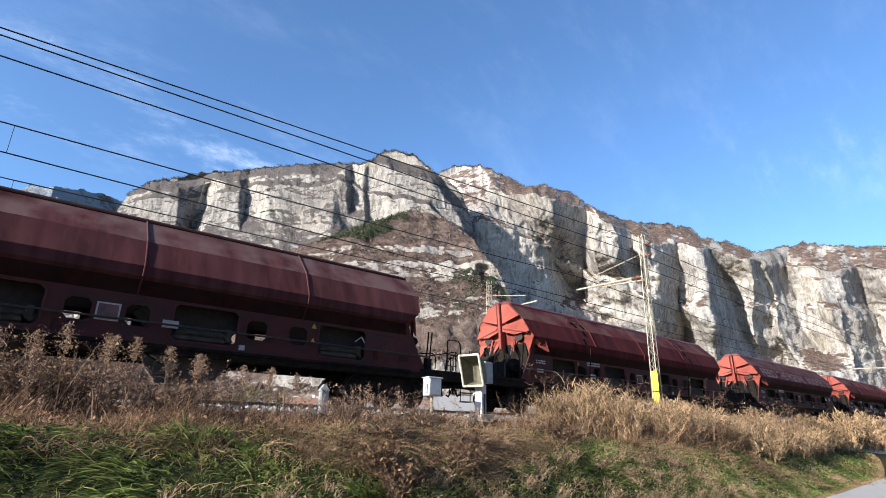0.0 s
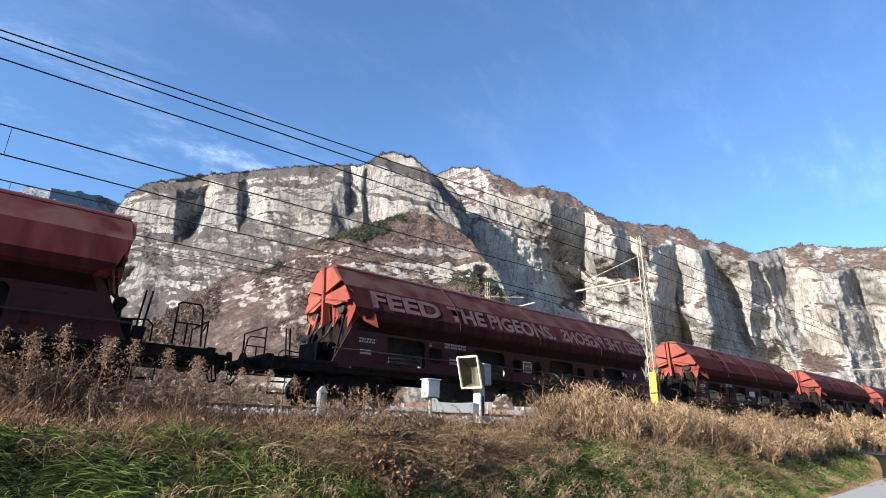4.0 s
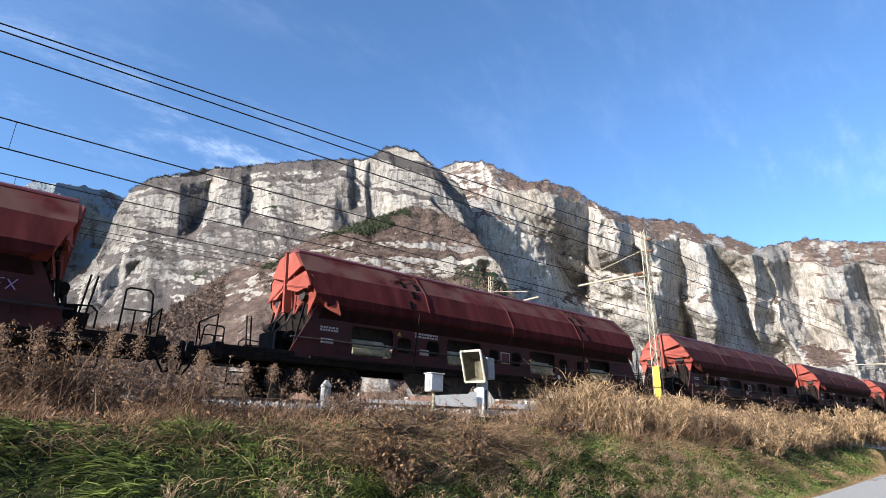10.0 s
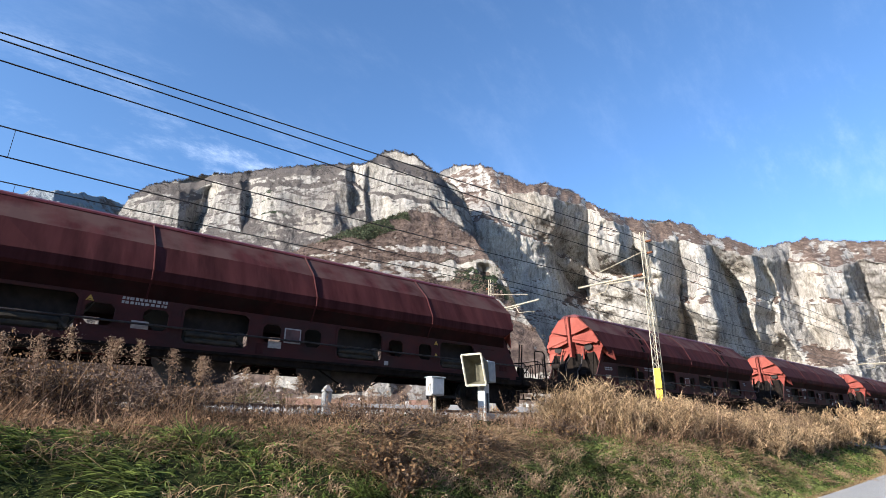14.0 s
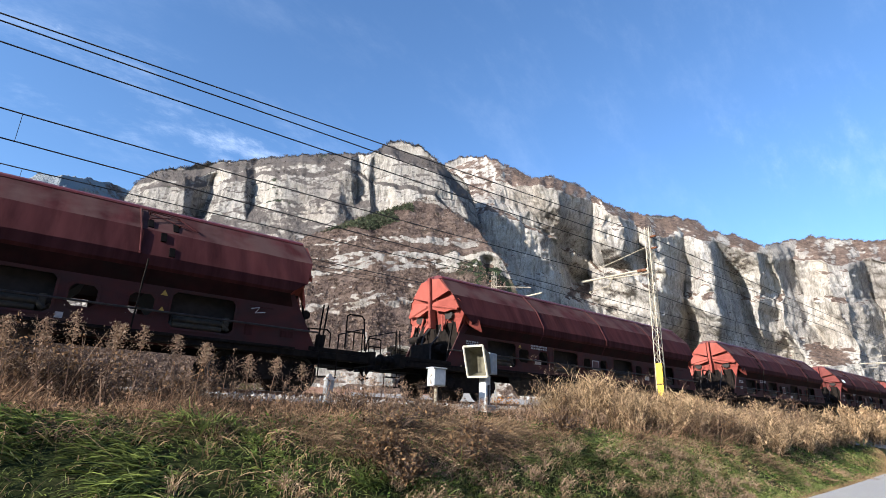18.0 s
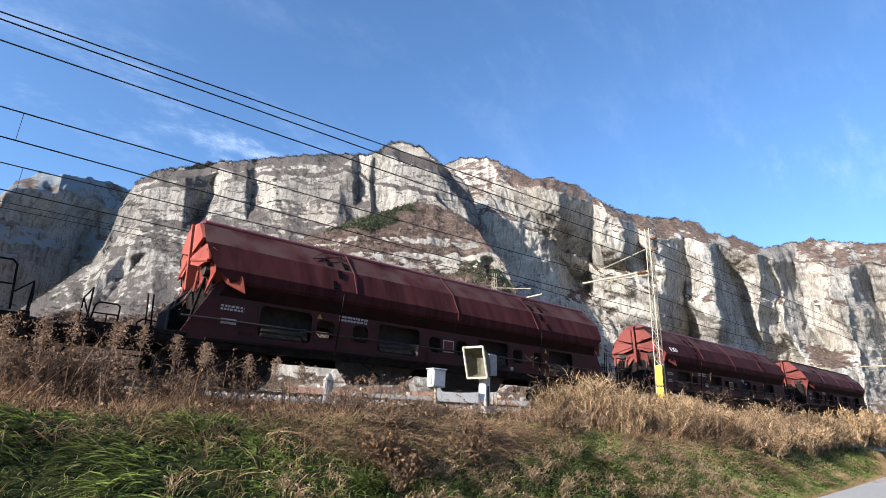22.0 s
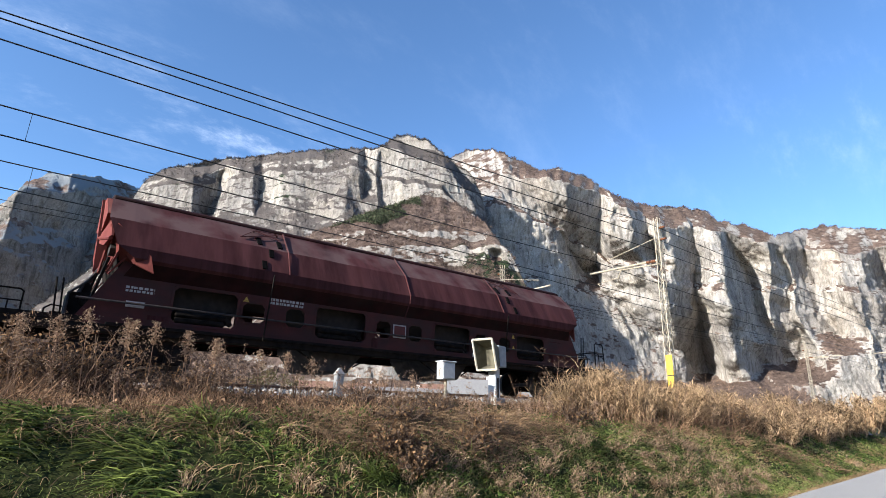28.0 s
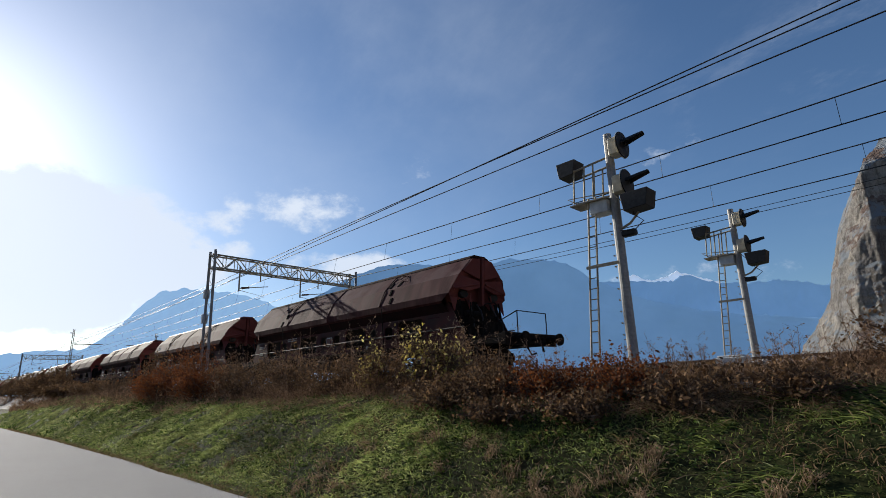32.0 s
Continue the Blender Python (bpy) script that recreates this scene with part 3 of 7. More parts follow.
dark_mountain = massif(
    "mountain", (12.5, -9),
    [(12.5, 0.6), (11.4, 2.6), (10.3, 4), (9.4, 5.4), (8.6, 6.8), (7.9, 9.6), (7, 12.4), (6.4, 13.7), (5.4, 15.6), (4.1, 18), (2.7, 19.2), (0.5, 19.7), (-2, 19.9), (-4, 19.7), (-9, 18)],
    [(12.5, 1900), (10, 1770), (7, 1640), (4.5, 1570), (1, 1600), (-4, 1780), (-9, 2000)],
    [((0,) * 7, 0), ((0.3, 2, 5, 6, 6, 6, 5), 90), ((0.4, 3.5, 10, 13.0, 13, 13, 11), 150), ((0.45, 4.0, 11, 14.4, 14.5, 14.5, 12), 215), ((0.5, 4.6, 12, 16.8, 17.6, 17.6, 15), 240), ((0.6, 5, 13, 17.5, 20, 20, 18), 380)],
    (40, 18, 4.0), ribs=((4.6, 20.0, 7.0, 3.5, 8.0, 6.5, 190, 3.0),), cols=240, rows=200, seed=61, terrace=3, material=hazed_rock, label="wooded mountain with pale cliff edge in shadow")
tagged(dark_mountain, group="mountains round the valley")


def woods(ob, rows, name, count, size, dark, light, flat, skyline, seed, label, turns=None, clump=-0.1):
    """Bushes and small trees: on the gentler slopes of a mountain, and a fringe along its skyline."""
    rs_ = np.random.RandomState(seed)
    me = ob.data
    v, nr = np.zeros(len(me.vertices) * 3), np.zeros(len(me.vertices) * 3)
    me.vertices.foreach_get("co", v)
    me.vertices.foreach_get("normal", nr)
    v, nr = v.reshape(-1, rows + 3, 3), nr.reshape(-1, rows + 3, 3)
    ok = np.argwhere((np.abs(nr[:, 3:rows - 1, 2]) > flat) & (rough(v[:, 3:rows - 1, 0] / 60, v[:, 3:rows - 1, 2] / 60, 3, seed) > clump))
    if turns:
        # a stretch of the upper slope only
        at = np.degrees(np.arctan2(-v[ok[:, 0], ok[:, 1] + 3, 0], v[ok[:, 0], ok[:, 1] + 3, 1]))
        ok = ok[(at > turns[0]) & (at < turns[1]) & (ok[:, 1] > turns[2] * rows)]
    pick = ok[rs_.randint(0, len(ok), count)]
    spots = v[pick[:, 0], pick[:, 1] + 3]
    rim = v[rs_.randint(2, len(v) - 2, skyline), rows - 1]
    spots = np.concatenate([spots, rim + rs_.randn(skyline, 3) * [2, 2, 0.5]])
    k = 7
    n = len(spots) * k
    s_ = np.repeat(size * rs_.uniform(0.4, 1.4, len(spots)), k)
    c = np.repeat(spots, k, 0) + rs_.randn(n, 3) * (0.45 * s_)[:, None] + [0, 0, 0.3] * s_[:, None]
    t = c[:, None] + rs_.randn(n, 3, 3) * (0.42 * s_)[:, None, None]
    m = leafy(name, dark, light, 0.1, 0.3)
    tagged(new(name, fast_mesh(name, t.reshape(-1, 3), None, np.arange(3 * n).reshape(-1, 3), m)), label, "scrub", kind="stuff")


woods(spur, 320, "hillside_scrub", 19000, 1.5, (0.07, 0.05, 0.042), (0.2, 0.145, 0.115), 0.55, 500, 301, "brown leafless scrub and small trees on the rocky spur")
woods(spur, 320, "hillside_conifers", 2800, 1.9, (0.03, 0.04, 0.024), (0.10, 0.11, 0.06), 0.3, 0, 311, "dark green conifers below the crest of the spur", (-33.5, -16.5, 0.915), -0.35)
woods(spur, 320, "hillside_scrub", 9000, 2.2, (0.075, 0.05, 0.04), (0.21, 0.15, 0.115), 0.0, 0, 321, "brown scrub over the low slope of the spur", (-15.0, 6.0, 0.04), -0.45)
woods(plateau, 300, "hillside_scrub", 12000, 2.0, (0.045, 0.038, 0.034), (0.12, 0.10, 0.085), 0.62, 3000, 302, "grey-brown scrub on the ledges and top of the mountain")
woods(wall_mountain, 320, "hillside_scrub", 12000, 2.3, (0.06, 0.043, 0.037), (0.17, 0.125, 0.10), 0.7, 3000, 303, "brown scrub on the ledges and top of the rock wall")
# distant ranges: their haze is put into the base colour and a glow
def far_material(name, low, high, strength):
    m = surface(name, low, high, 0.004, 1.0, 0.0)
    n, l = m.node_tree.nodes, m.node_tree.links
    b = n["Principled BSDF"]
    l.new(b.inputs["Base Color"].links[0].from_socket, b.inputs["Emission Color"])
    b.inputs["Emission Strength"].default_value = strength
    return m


blue_haze = far_material("blue_haze_glow", (0.14, 0.25, 0.40), (0.16, 0.28, 0.44), 0.6)
pale_haze = far_material("pale_haze_glow", (0.30, 0.46, 0.64), (0.33, 0.49, 0.67), 0.75)
snow = far_material("hazed_snow_glow", (0.55, 0.63, 0.74), (0.72, 0.77, 0.85), 0.5)
# unseen range added behind the viewer to cut low sky light on the train
unseen_sky_screen = ("backdrop", (262, 108), [(262, 12), (230, 20), (200, 23), (170, 21), (140, 17), (120, 12), (108, 4)], 1900, limestone, "scrub-covered valley side on the other bank")
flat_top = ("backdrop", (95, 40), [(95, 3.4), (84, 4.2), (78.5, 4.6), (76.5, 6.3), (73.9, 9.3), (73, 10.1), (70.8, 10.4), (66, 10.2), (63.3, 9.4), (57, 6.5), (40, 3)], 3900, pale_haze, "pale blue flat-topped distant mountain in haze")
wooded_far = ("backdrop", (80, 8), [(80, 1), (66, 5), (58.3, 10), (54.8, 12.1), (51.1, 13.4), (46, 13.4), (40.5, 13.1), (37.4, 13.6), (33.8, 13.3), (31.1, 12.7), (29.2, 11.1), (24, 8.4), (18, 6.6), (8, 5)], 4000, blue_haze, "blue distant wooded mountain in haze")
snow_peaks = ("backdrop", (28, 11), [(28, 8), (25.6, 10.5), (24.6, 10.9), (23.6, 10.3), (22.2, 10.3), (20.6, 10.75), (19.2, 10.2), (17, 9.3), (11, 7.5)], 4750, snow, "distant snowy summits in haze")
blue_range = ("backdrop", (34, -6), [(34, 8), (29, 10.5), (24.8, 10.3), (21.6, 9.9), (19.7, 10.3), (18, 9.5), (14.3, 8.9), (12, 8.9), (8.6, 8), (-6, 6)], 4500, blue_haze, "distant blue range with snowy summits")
ranges = [unseen_sky_screen, flat_top, wooded_far, snow_peaks, blue_range]
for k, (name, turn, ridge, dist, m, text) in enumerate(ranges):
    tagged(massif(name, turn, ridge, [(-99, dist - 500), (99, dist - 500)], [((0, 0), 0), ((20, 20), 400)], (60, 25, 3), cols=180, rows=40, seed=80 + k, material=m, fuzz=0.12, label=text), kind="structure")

# ---- railway ----
rust_rail = surface("rusty_rail_steel", (0.10, 0.05, 0.035), (0.22, 0.14, 0.10), 20, 0.6, 0.2, metal=0.5)
shiny_rail = surface("polished_rail_head", (0.38, 0.37, 0.36), (0.55, 0.54, 0.52), 30, 0.35, 0.0, metal=0.9)
concrete = surface("weathered_concrete", (0.30, 0.29, 0.27), (0.48, 0.46, 0.42), 12, 0.9, 0.3, stain=(0.20, 0.18, 0.15), stain_scale=2.0)
zinc = surface("galvanised_steel", (0.31, 0.27, 0.20), (0.46, 0.40, 0.30), 16, 0.65, 0.1, metal=0.1, stain=(0.24, 0.20, 0.16), stain_scale=1.5, stain_amount=0.4)
white_paint = surface("white_mast_paint", (0.25, 0.25, 0.25), (0.36, 0.36, 0.35), 14, 0.5, 0.08, stain=(0.40, 0.36, 0.30), stain_scale=2.2, stain_amount=0.45)
black_paint = surface("black_signal_paint", (0.012, 0.012, 0.013), (0.03, 0.03, 0.032), 14, 0.6, 0.1)
cream = surface("cream_signal_housing", (0.46, 0.42, 0.32), (0.60, 0.56, 0.46), 10, 0.55, 0.1, stain=(0.35, 0.30, 0.22), stain_scale=2)
cable = surface("dark_copper_wire", (0.02, 0.02, 0.02), (0.05, 0.045, 0.04), 10, 0.6, 0.0, metal=0.4)
yellow = surface("yellow_guard_paint", (0.70, 0.42, 0.02), (0.85, 0.55, 0.05), 12, 0.55, 0.1, stain=(0.5, 0.3, 0.05), stain_scale=2)
brown_glass = surface("brown_glazed_insulator", (0.10, 0.04, 0.02), (0.18, 0.08, 0.04), 12, 0.25, 0.0)
cabinet_grey = surface("pale_grey_cabinet_paint", (0.55, 0.57, 0.57), (0.68, 0.69, 0.68), 9, 0.5, 0.1, stain=(0.36, 0.35, 0.32), stain_scale=2.5)


def railway(name, y, label):
    top = tagged(new(name), label, "track", "railway tracks")
    for side in (-1, 1):
        c = y + side * 0.755
        z = RAIL_Z
        prof = [(c - 0.07, z - 0.17), (c + 0.07, z - 0.17), (c + 0.07, z - 0.155), (c + 0.012, z - 0.135), (c + 0.012, z - 0.05), (c + 0.036, z - 0.035), (c + 0.036, z - 0.004), (c - 0.036, z - 0.004), (c - 0.036, z - 0.035), (c - 0.012, z - 0.05), (c - 0.012, z - 0.135), (c - 0.07, z - 0.155)]
        head = [(c - 0.034, z - 0.004), (c + 0.034, z - 0.004), (c + 0.034, z), (c - 0.034, z)]
        stops = [-300] + list(range(-140, 141, 4)) + [300]
        bar, shine = Shape(), Shape()
        for a, b in zip(stops, stops[1:]):
            va, vb = float(veer(a)), float(veer(b))
            for sh, pr in ((bar, prof), (shine, head)):
                sh.loft([(a, p + va, q + GRADE * va) for p, q in pr], [(b, p + vb, q + GRADE * vb) for p, q in pr], a == -300 or b == 300)
        rail = part("rail", bar, rust_rail, top)
        part("rail_head", shine, shiny_rail, rail, "polished bright running surface")
    return top


near_track = railway("railway_track", TRACK_Y, "near railway track on pale stone ballast")
far_track = railway("railway_track", TRACK2_Y, "second railway track beyond the near one")
sleeper_mesh = Shape().along("y", [(-0.14, RAIL_Z - 0.42), (0.14, RAIL_Z - 0.42), (0.11, RAIL_Z - 0.172), (-0.11, RAIL_Z - 0.172)], -1.2, 1.2).mesh("sleeper", concrete)
for track, y, reach in ((near_track, TRACK_Y, 140), (far_track, TRACK2_Y, 110)):
    for k in range(-reach, reach):
        s = new("sleeper", sleeper_mesh)
        v = float(veer(k * 0.6))
        s.location, s.parent = (k * 0.6, y + v, GRADE * v), track

# loose ballast stones on the shoulder and between the rails
rs = np.random.RandomState(5)
base = np.array([(1, 0, 0), (-1, 0, 0), (0, 1, 0), (0, -1, 0), (0, 0, 1), (0, 0, -1)], float)
otri = np.array([(0, 2, 4), (2, 1, 4), (1, 3, 4), (3, 0, 4), (2, 0, 5), (1, 2, 5), (3, 1, 5), (0, 3, 5)])
nst = 16000
bx = rs.uniform(-60, 45, nst)
by = np.where(rs.rand(nst) < 0.6, rs.uniform(12.0, 13.45, nst), rs.uniform(13.5, 20.5, nst)) + veer(bx)
size = rs.uniform(0.025, 0.06, nst)
bz = lift(bx, by) - 0.02 + rs.rand(nst) * 0.05 + 0.05 * np.clip((by - veer(bx) - 12.5) / 0.6, 0, 1)
pts = base[None] * (0.6 + 0.8 * rs.rand(nst, 6, 1)) * size[:, None, None] + rs.randn(nst, 6, 3) * 0.006
pts = pts + np.stack([bx, by, bz], -1)[:, None]
stone_mat = surface("loose_ballast", (0.24, 0.225, 0.205), (0.50, 0.47, 0.43), 10, 0.9, 0.4, vary=0.35, island=True)
stones = new("ballast", fast_mesh("ballast", pts.reshape(-1, 3), None, (otri[None] + 6 * np.arange(nst)[:, None, None]).reshape(-1, 3), stone_mat))
tagged(stones, "grey-brown crushed stone ballast under the tracks", "ballast", kind="stuff")

# ---- overhead line ----
SPANS = [-227.5, -178, -128.7, -79.5, -30.0, 19.3, 69, 118.5, 168, 217.5]


def wire(name, pts, r, label, drops=()):
    swing = lambda p: (p[0], p[1] + float(veer(p[0])), p[2] + 1.3 * GRADE * float(veer(p[0])))
    pts, drops = [swing(p) for p in pts], [(swing(a), swing(b)) for a, b in drops]
    ob = part(name, Shape().pipe(pts, r, 5), cable, None, label)
    tagged(ob, "", "wire", "overhead wires")
    for a, b in drops:
        part("dropper", Shape().rod(a, b, 0.006, 4), cable, ob)
    return ob


def strung(y, z_at, sag, steps=12):
    """Points of a wire hung from support to support; z_at gives its height at a support."""
    out = []
    for a, b in zip(SPANS, SPANS[1:]):
        for k in range(steps):
            u = k / steps
            out.append((a + (b - a) * u, y, z_at(a) * (1 - u) + z_at(b) * u - sag * 4 * u * (1 - u)))
    return out + [(SPANS[-1], y, z_at(SPANS[-1]))]


def zigzag(pts, y):
    """The contact wire runs from side to side of the track."""
    return [(x, y + 0.2 * math.cos(math.pi * (x - 19.3) / 49.5), z) for x, _, z in pts]


for y, top, low, reach in ((TRACK_Y, 8.27, 7.22, (-110, 70)), (TRACK2_Y, 8.4, 7.27, (-110, 70))):
    carry = strung(y, lambda x: top, 0.42)
    touch = zigzag(strung(y, lambda x: low, 0.03), y)
    drops = []
    for a, b in zip(carry, touch):
        if reach[0] < a[0] < reach[1] and abs(a[0] - b[0]) < 0.01:
            drops.append((a, b))
    wire("messenger_wire", carry, 0.018, "dark overhead messenger wire above the track", drops)
    wire("contact_wire", touch, 0.017, "dark overhead contact wire above the track")
for y, z0, z1, sag in ((11.3, 7.45, 9.30, 0.15), (11.3, 7.7, 8.71, 0.06), (11.3, 7.45, 8.18, 0.06)):
    wire("feeder_wire", strung(y, lambda x: z0 if x < 0 else z1, sag), 0.016, "dark feeder wire strung along the line")
for y, z, sag in ((21.6, 8.2, 0.35), (21.6, 7.95, 0.3)):
    wire("feeder_wire", strung(y, lambda x: z, sag), 0.012, "thin dark feeder wire beyond the tracks")


def lattice(shape, x, y, z0, z1, w0, w1, panels, bar=0.014):
    """Zigzag lacing on four faces of a tapering mast."""
    for k in range(panels):
        a, b = k / panels, (k + 1) / panels
        wa, wb = w0 + (w1 - w0) * a, w0 + (w1 - w0) * b
        za, zb = z0 + (z1 - z0) * a, z0 + (z1 - z0) * b
        s = 1 if k % 2 else -1
        for o in (-1, 1):
            shape.rod((x - s * wa / 2, y + o * wa / 2, za), (x + s * wb / 2, y + o * wb / 2, zb), bar, 4)
            shape.rod((x + o * wa / 2, y - s * wa / 2, za), (x + o * wb / 2, y + s * wb / 2, zb), bar, 4)
    return shape


def mast(x, y, track_y, guard=False, height=9.6):
    """A lattice catenary mast with its hinged arm over a track."""
    top = tagged(new("catenary_mast"), "slender galvanised lattice mast with a hinged arm over the track", "mast", "catenary masts")
    top.location = (x, y, 1.85 + (GRADE * float(veer(x)) if abs(x) > 40 else 0))
    h = height - 1.85
    for i in (-1, 1):
        for j in (-1, 1):
            part("leg", Shape().rod((i * 0.13, j * 0.13, 0), (i * 0.085, j * 0.085, h), 0.02, 5), zinc, top)
    part("lacing", lattice(Shape(), 0, 0, 0.1, h - 0.1, 0.26, 0.17, 26, 0.013), zinc, top)
    part("foundation", Shape().box(-0.4, 0.4, -0.4, 0.4, -0.6, 0.12), concrete, top, bevel=0.03)
    d = 1 if track_y > y else -1
    reach = abs(track_y - y)
    arm_z = 8.27 - 1.85
    tube = part("arm", Shape().rod((0, d * 0.1, arm_z - 0.45), (0, d * (reach + 0.65), arm_z - 0.4), 0.045, 8).rod((0.05, d * 0.1, arm_z - 0.6), (0.05, d * (reach * 0.75), arm_z - 0.5), 0.03, 8), zinc, top)
    part("stay", Shape().rod((0, d * 0.1, arm_z + 0.5), (0, d * (reach - 0.1), arm_z), 0.016, 6), zinc, top)
    part("registration_arm", Shape().pipe([(0, d * (reach - 1.0), arm_z - 0.45), (0, d * (reach - 0.75), arm_z - 0.85), (0, d * (reach + 0.3), arm_z - 0.92), (0, d * (reach + 0.2), 7.24 - 1.85)], 0.024, 6), zinc, top)
    part("insulator", Shape().rod((0, d * 0.2, arm_z - 0.46), (0, d * 0.6, arm_z - 0.45), 0.065, 10), brown_glass, tube)
    for z in (h - 0.45, h - 0.95):
        part("insulator", Shape().rod((0, -d * 0.1, z), (0, -d * 0.35, z), 0.05, 8), brown_glass, top)
    if guard:
        g = part("guard_panel", Shape().box(-0.19, -0.16, -0.2, 0.06, 0.15, 1.35), yellow, top, "yellow painted guard panel", bevel=0.01)
        part("guard_panel", Shape().box(-0.185, -0.16, -0.2, 0.06, 1.4, 2.15), yellow, top, "yellow painted guard panel", bevel=0.01)
    return top


for k, x in enumerate((19.3, 69, 118.5, 168)):
    v = float(veer(x)) if k else 0
    mast(x, 11.45 + v, TRACK_Y + v, k == 0)
    mast(x + 0.3, 21.1 + v, TRACK2_Y + v)
for x in (-79.5, -178, -227.5):
    v = float(veer(x))
    mast(x, 11.6 + v, TRACK_Y + v)
    mast(x, 21.1 + v, TRACK2_Y + v)


def gantry(x):
    """A lattice portal over both tracks."""
    top = tagged(new("catenary_gantry"), "galvanised lattice portal carrying the overhead lines across both tracks", "gantry", "catenary gantries")
    top.location = (x, 0, 1.85)
    z1 = 9.56 - 1.85
    for y in (11.7, 21.4):
        for o in (-1, 1):
            post = part("post", Shape().rod((o * 0.46, y, 0), (o * 0.36, y, z1 + 0.25), 0.08, 8), white_paint, top)
        lace = Shape()
        for k in range(12):
            za, zb = z1 * k / 12, z1 * (k + 1) / 12
            wa, wb = 0.46 - 0.1 * k / 12, 0.46 - 0.1 * (k + 1) / 12
            s = 1 if k % 2 else -1
            lace.rod((s * wa, y, za), (-s * wb, y, zb), 0.016, 4)
        part("lacing", lace, zinc, top)
        part("foundation", Shape().box(-0.7, 0.7, y - 0.4, y + 0.4, -0.7, 0.15), concrete, top, bevel=0.03)
    for z in (z1, z1 - 0.75):
        for o in (-1, 1):
            part("chord", Shape().rod((o * 0.22, 11.6, z), (o * 0.22, 21.5, z), 0.05, 6), zinc, top)
    lace = Shape()
    n = 14
    for k in range(n):
        ya, yb = 11.7 + 9.7 * k / n, 11.7 + 9.7 * (k + 1) / n
        s = k % 2
        for o in (-1, 1):
            lace.rod((o * 0.22, ya, z1 - 0.75 * s), (o * 0.22, yb, z1 - 0.75 * (1 - s)), 0.03, 5)
            lace.rod((o * 0.22, ya, z1 - 0.75), (o * 0.22, ya, z1), 0.022, 5)
        for z in (z1, z1 - 0.75):
            lace.rod((-0.22, ya if s else yb, z), (0.22, yb if s else ya, z), 0.012, 4)
    part("lacing", lace, zinc, top)
    for y in (TRACK_Y, TRACK2_Y):
        part("hanger", Shape().rod((0, y - 0.9, z1 - 0.4), (0, y - 0.9, z1 - 1.9), 0.05, 6), zinc, top)
        part("hanger", Shape().rod((0, y + 0.4, z1 - 0.4), (0, y + 0.4, z1 - 1.2), 0.04, 6), zinc, top)
        part("arm", Shape().rod((0, y - 0.9, z1 - 1.75), (0, y + 0.9, z1 - 1.45), 0.026, 6), zinc, top)
        part("registration_arm", Shape().pipe([(0, y - 0.9, z1 - 1.85), (0.0, y + 0.7, z1 - 2.1), (0, y + 0.2, z1 - 2.3)], 0.016, 5), zinc, top)
        part("insulator", Shape().rod((0, y - 0.75, z1 - 1.72), (0, y - 0.3, z1 - 1.64), 0.055, 8), brown_glass, top)
    for z in (z1 - 2.2, z1 - 3.6):
        part("junction_box", Shape().box(-0.55, -0.35, 11.55, 11.85, z - 0.25, z + 0.25), cabinet_grey, top, bevel=0.015)
    return top


gantry(-30.0)
far_gantry = gantry(-128.7)
far_gantry.location.y = 4.6
far_gantry.location.z += 1.3

# ---- hopper train ----
def wagon_paint(name, dark, light, dust, amount):
    """Paint with upright wipe marks, and dust lying on the facets that look up."""
    m = surface(name, dark, light, 2.2, 0.72, 0.12, stain=tuple(0.45 * c for c in dark), stain_scale=1.3, stain_amount=0.95, stretch=(1.7, 0.3, 0.3), bump_scale=5, rough_vary=0.1, gloss=0.04)
    n, l = m.node_tree.nodes, m.node_tree.links
    b = n["Principled BSDF"]
    geo, up, tex, mr, mul, mx = (n.new("ShaderNode" + k) for k in ("NewGeometry", "SeparateXYZ", "TexNoise", "MapRange", "Math", "MixRGB"))
    l.new(geo.outputs["Normal"], up.inputs[0])
    mr.inputs["From Min"].default_value, mr.inputs["From Max"].default_value = 0.56, 0.64
    mr.inputs["To Min"].default_value, mr.inputs["To Max"].default_value = 0.05, 1.0
    l.new(up.outputs["Z"], mr.inputs["Value"])
    tex.inputs["Scale"].default_value, tex.inputs["Detail"].default_value = 1.3, 7
    l.new(n["Texture Coordinate"].outputs["Object"], tex.inputs["Vector"])
    mul.operation, mul.use_clamp = "MULTIPLY", True
    l.new(mr.outputs[0], mul.inputs[0])
    dusty = n.new("ShaderNodeMapRange")
    dusty.inputs["From Min"].default_value, dusty.inputs["From Max"].default_value, dusty.inputs["To Max"].default_value = 0.35, 0.6, amount
    l.new(tex.outputs["Fac"], dusty.inputs["Value"])
    l.new(dusty.outputs[0], mul.inputs[1])
    l.new(mul.outputs[0], mx.inputs[0])
    l.new(b.inputs["Base Color"].links[0].from_socket, mx.inputs[1])
    mx.inputs[2].default_value = (*dust, 1)
    l.new(mx.outputs[0], b.inputs["Base Color"])
    return m


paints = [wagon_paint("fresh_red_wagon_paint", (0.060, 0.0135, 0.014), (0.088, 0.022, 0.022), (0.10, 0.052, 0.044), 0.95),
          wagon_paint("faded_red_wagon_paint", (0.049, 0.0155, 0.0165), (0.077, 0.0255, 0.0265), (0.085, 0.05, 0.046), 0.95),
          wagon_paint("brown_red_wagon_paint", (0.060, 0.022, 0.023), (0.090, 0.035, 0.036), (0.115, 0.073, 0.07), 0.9)]
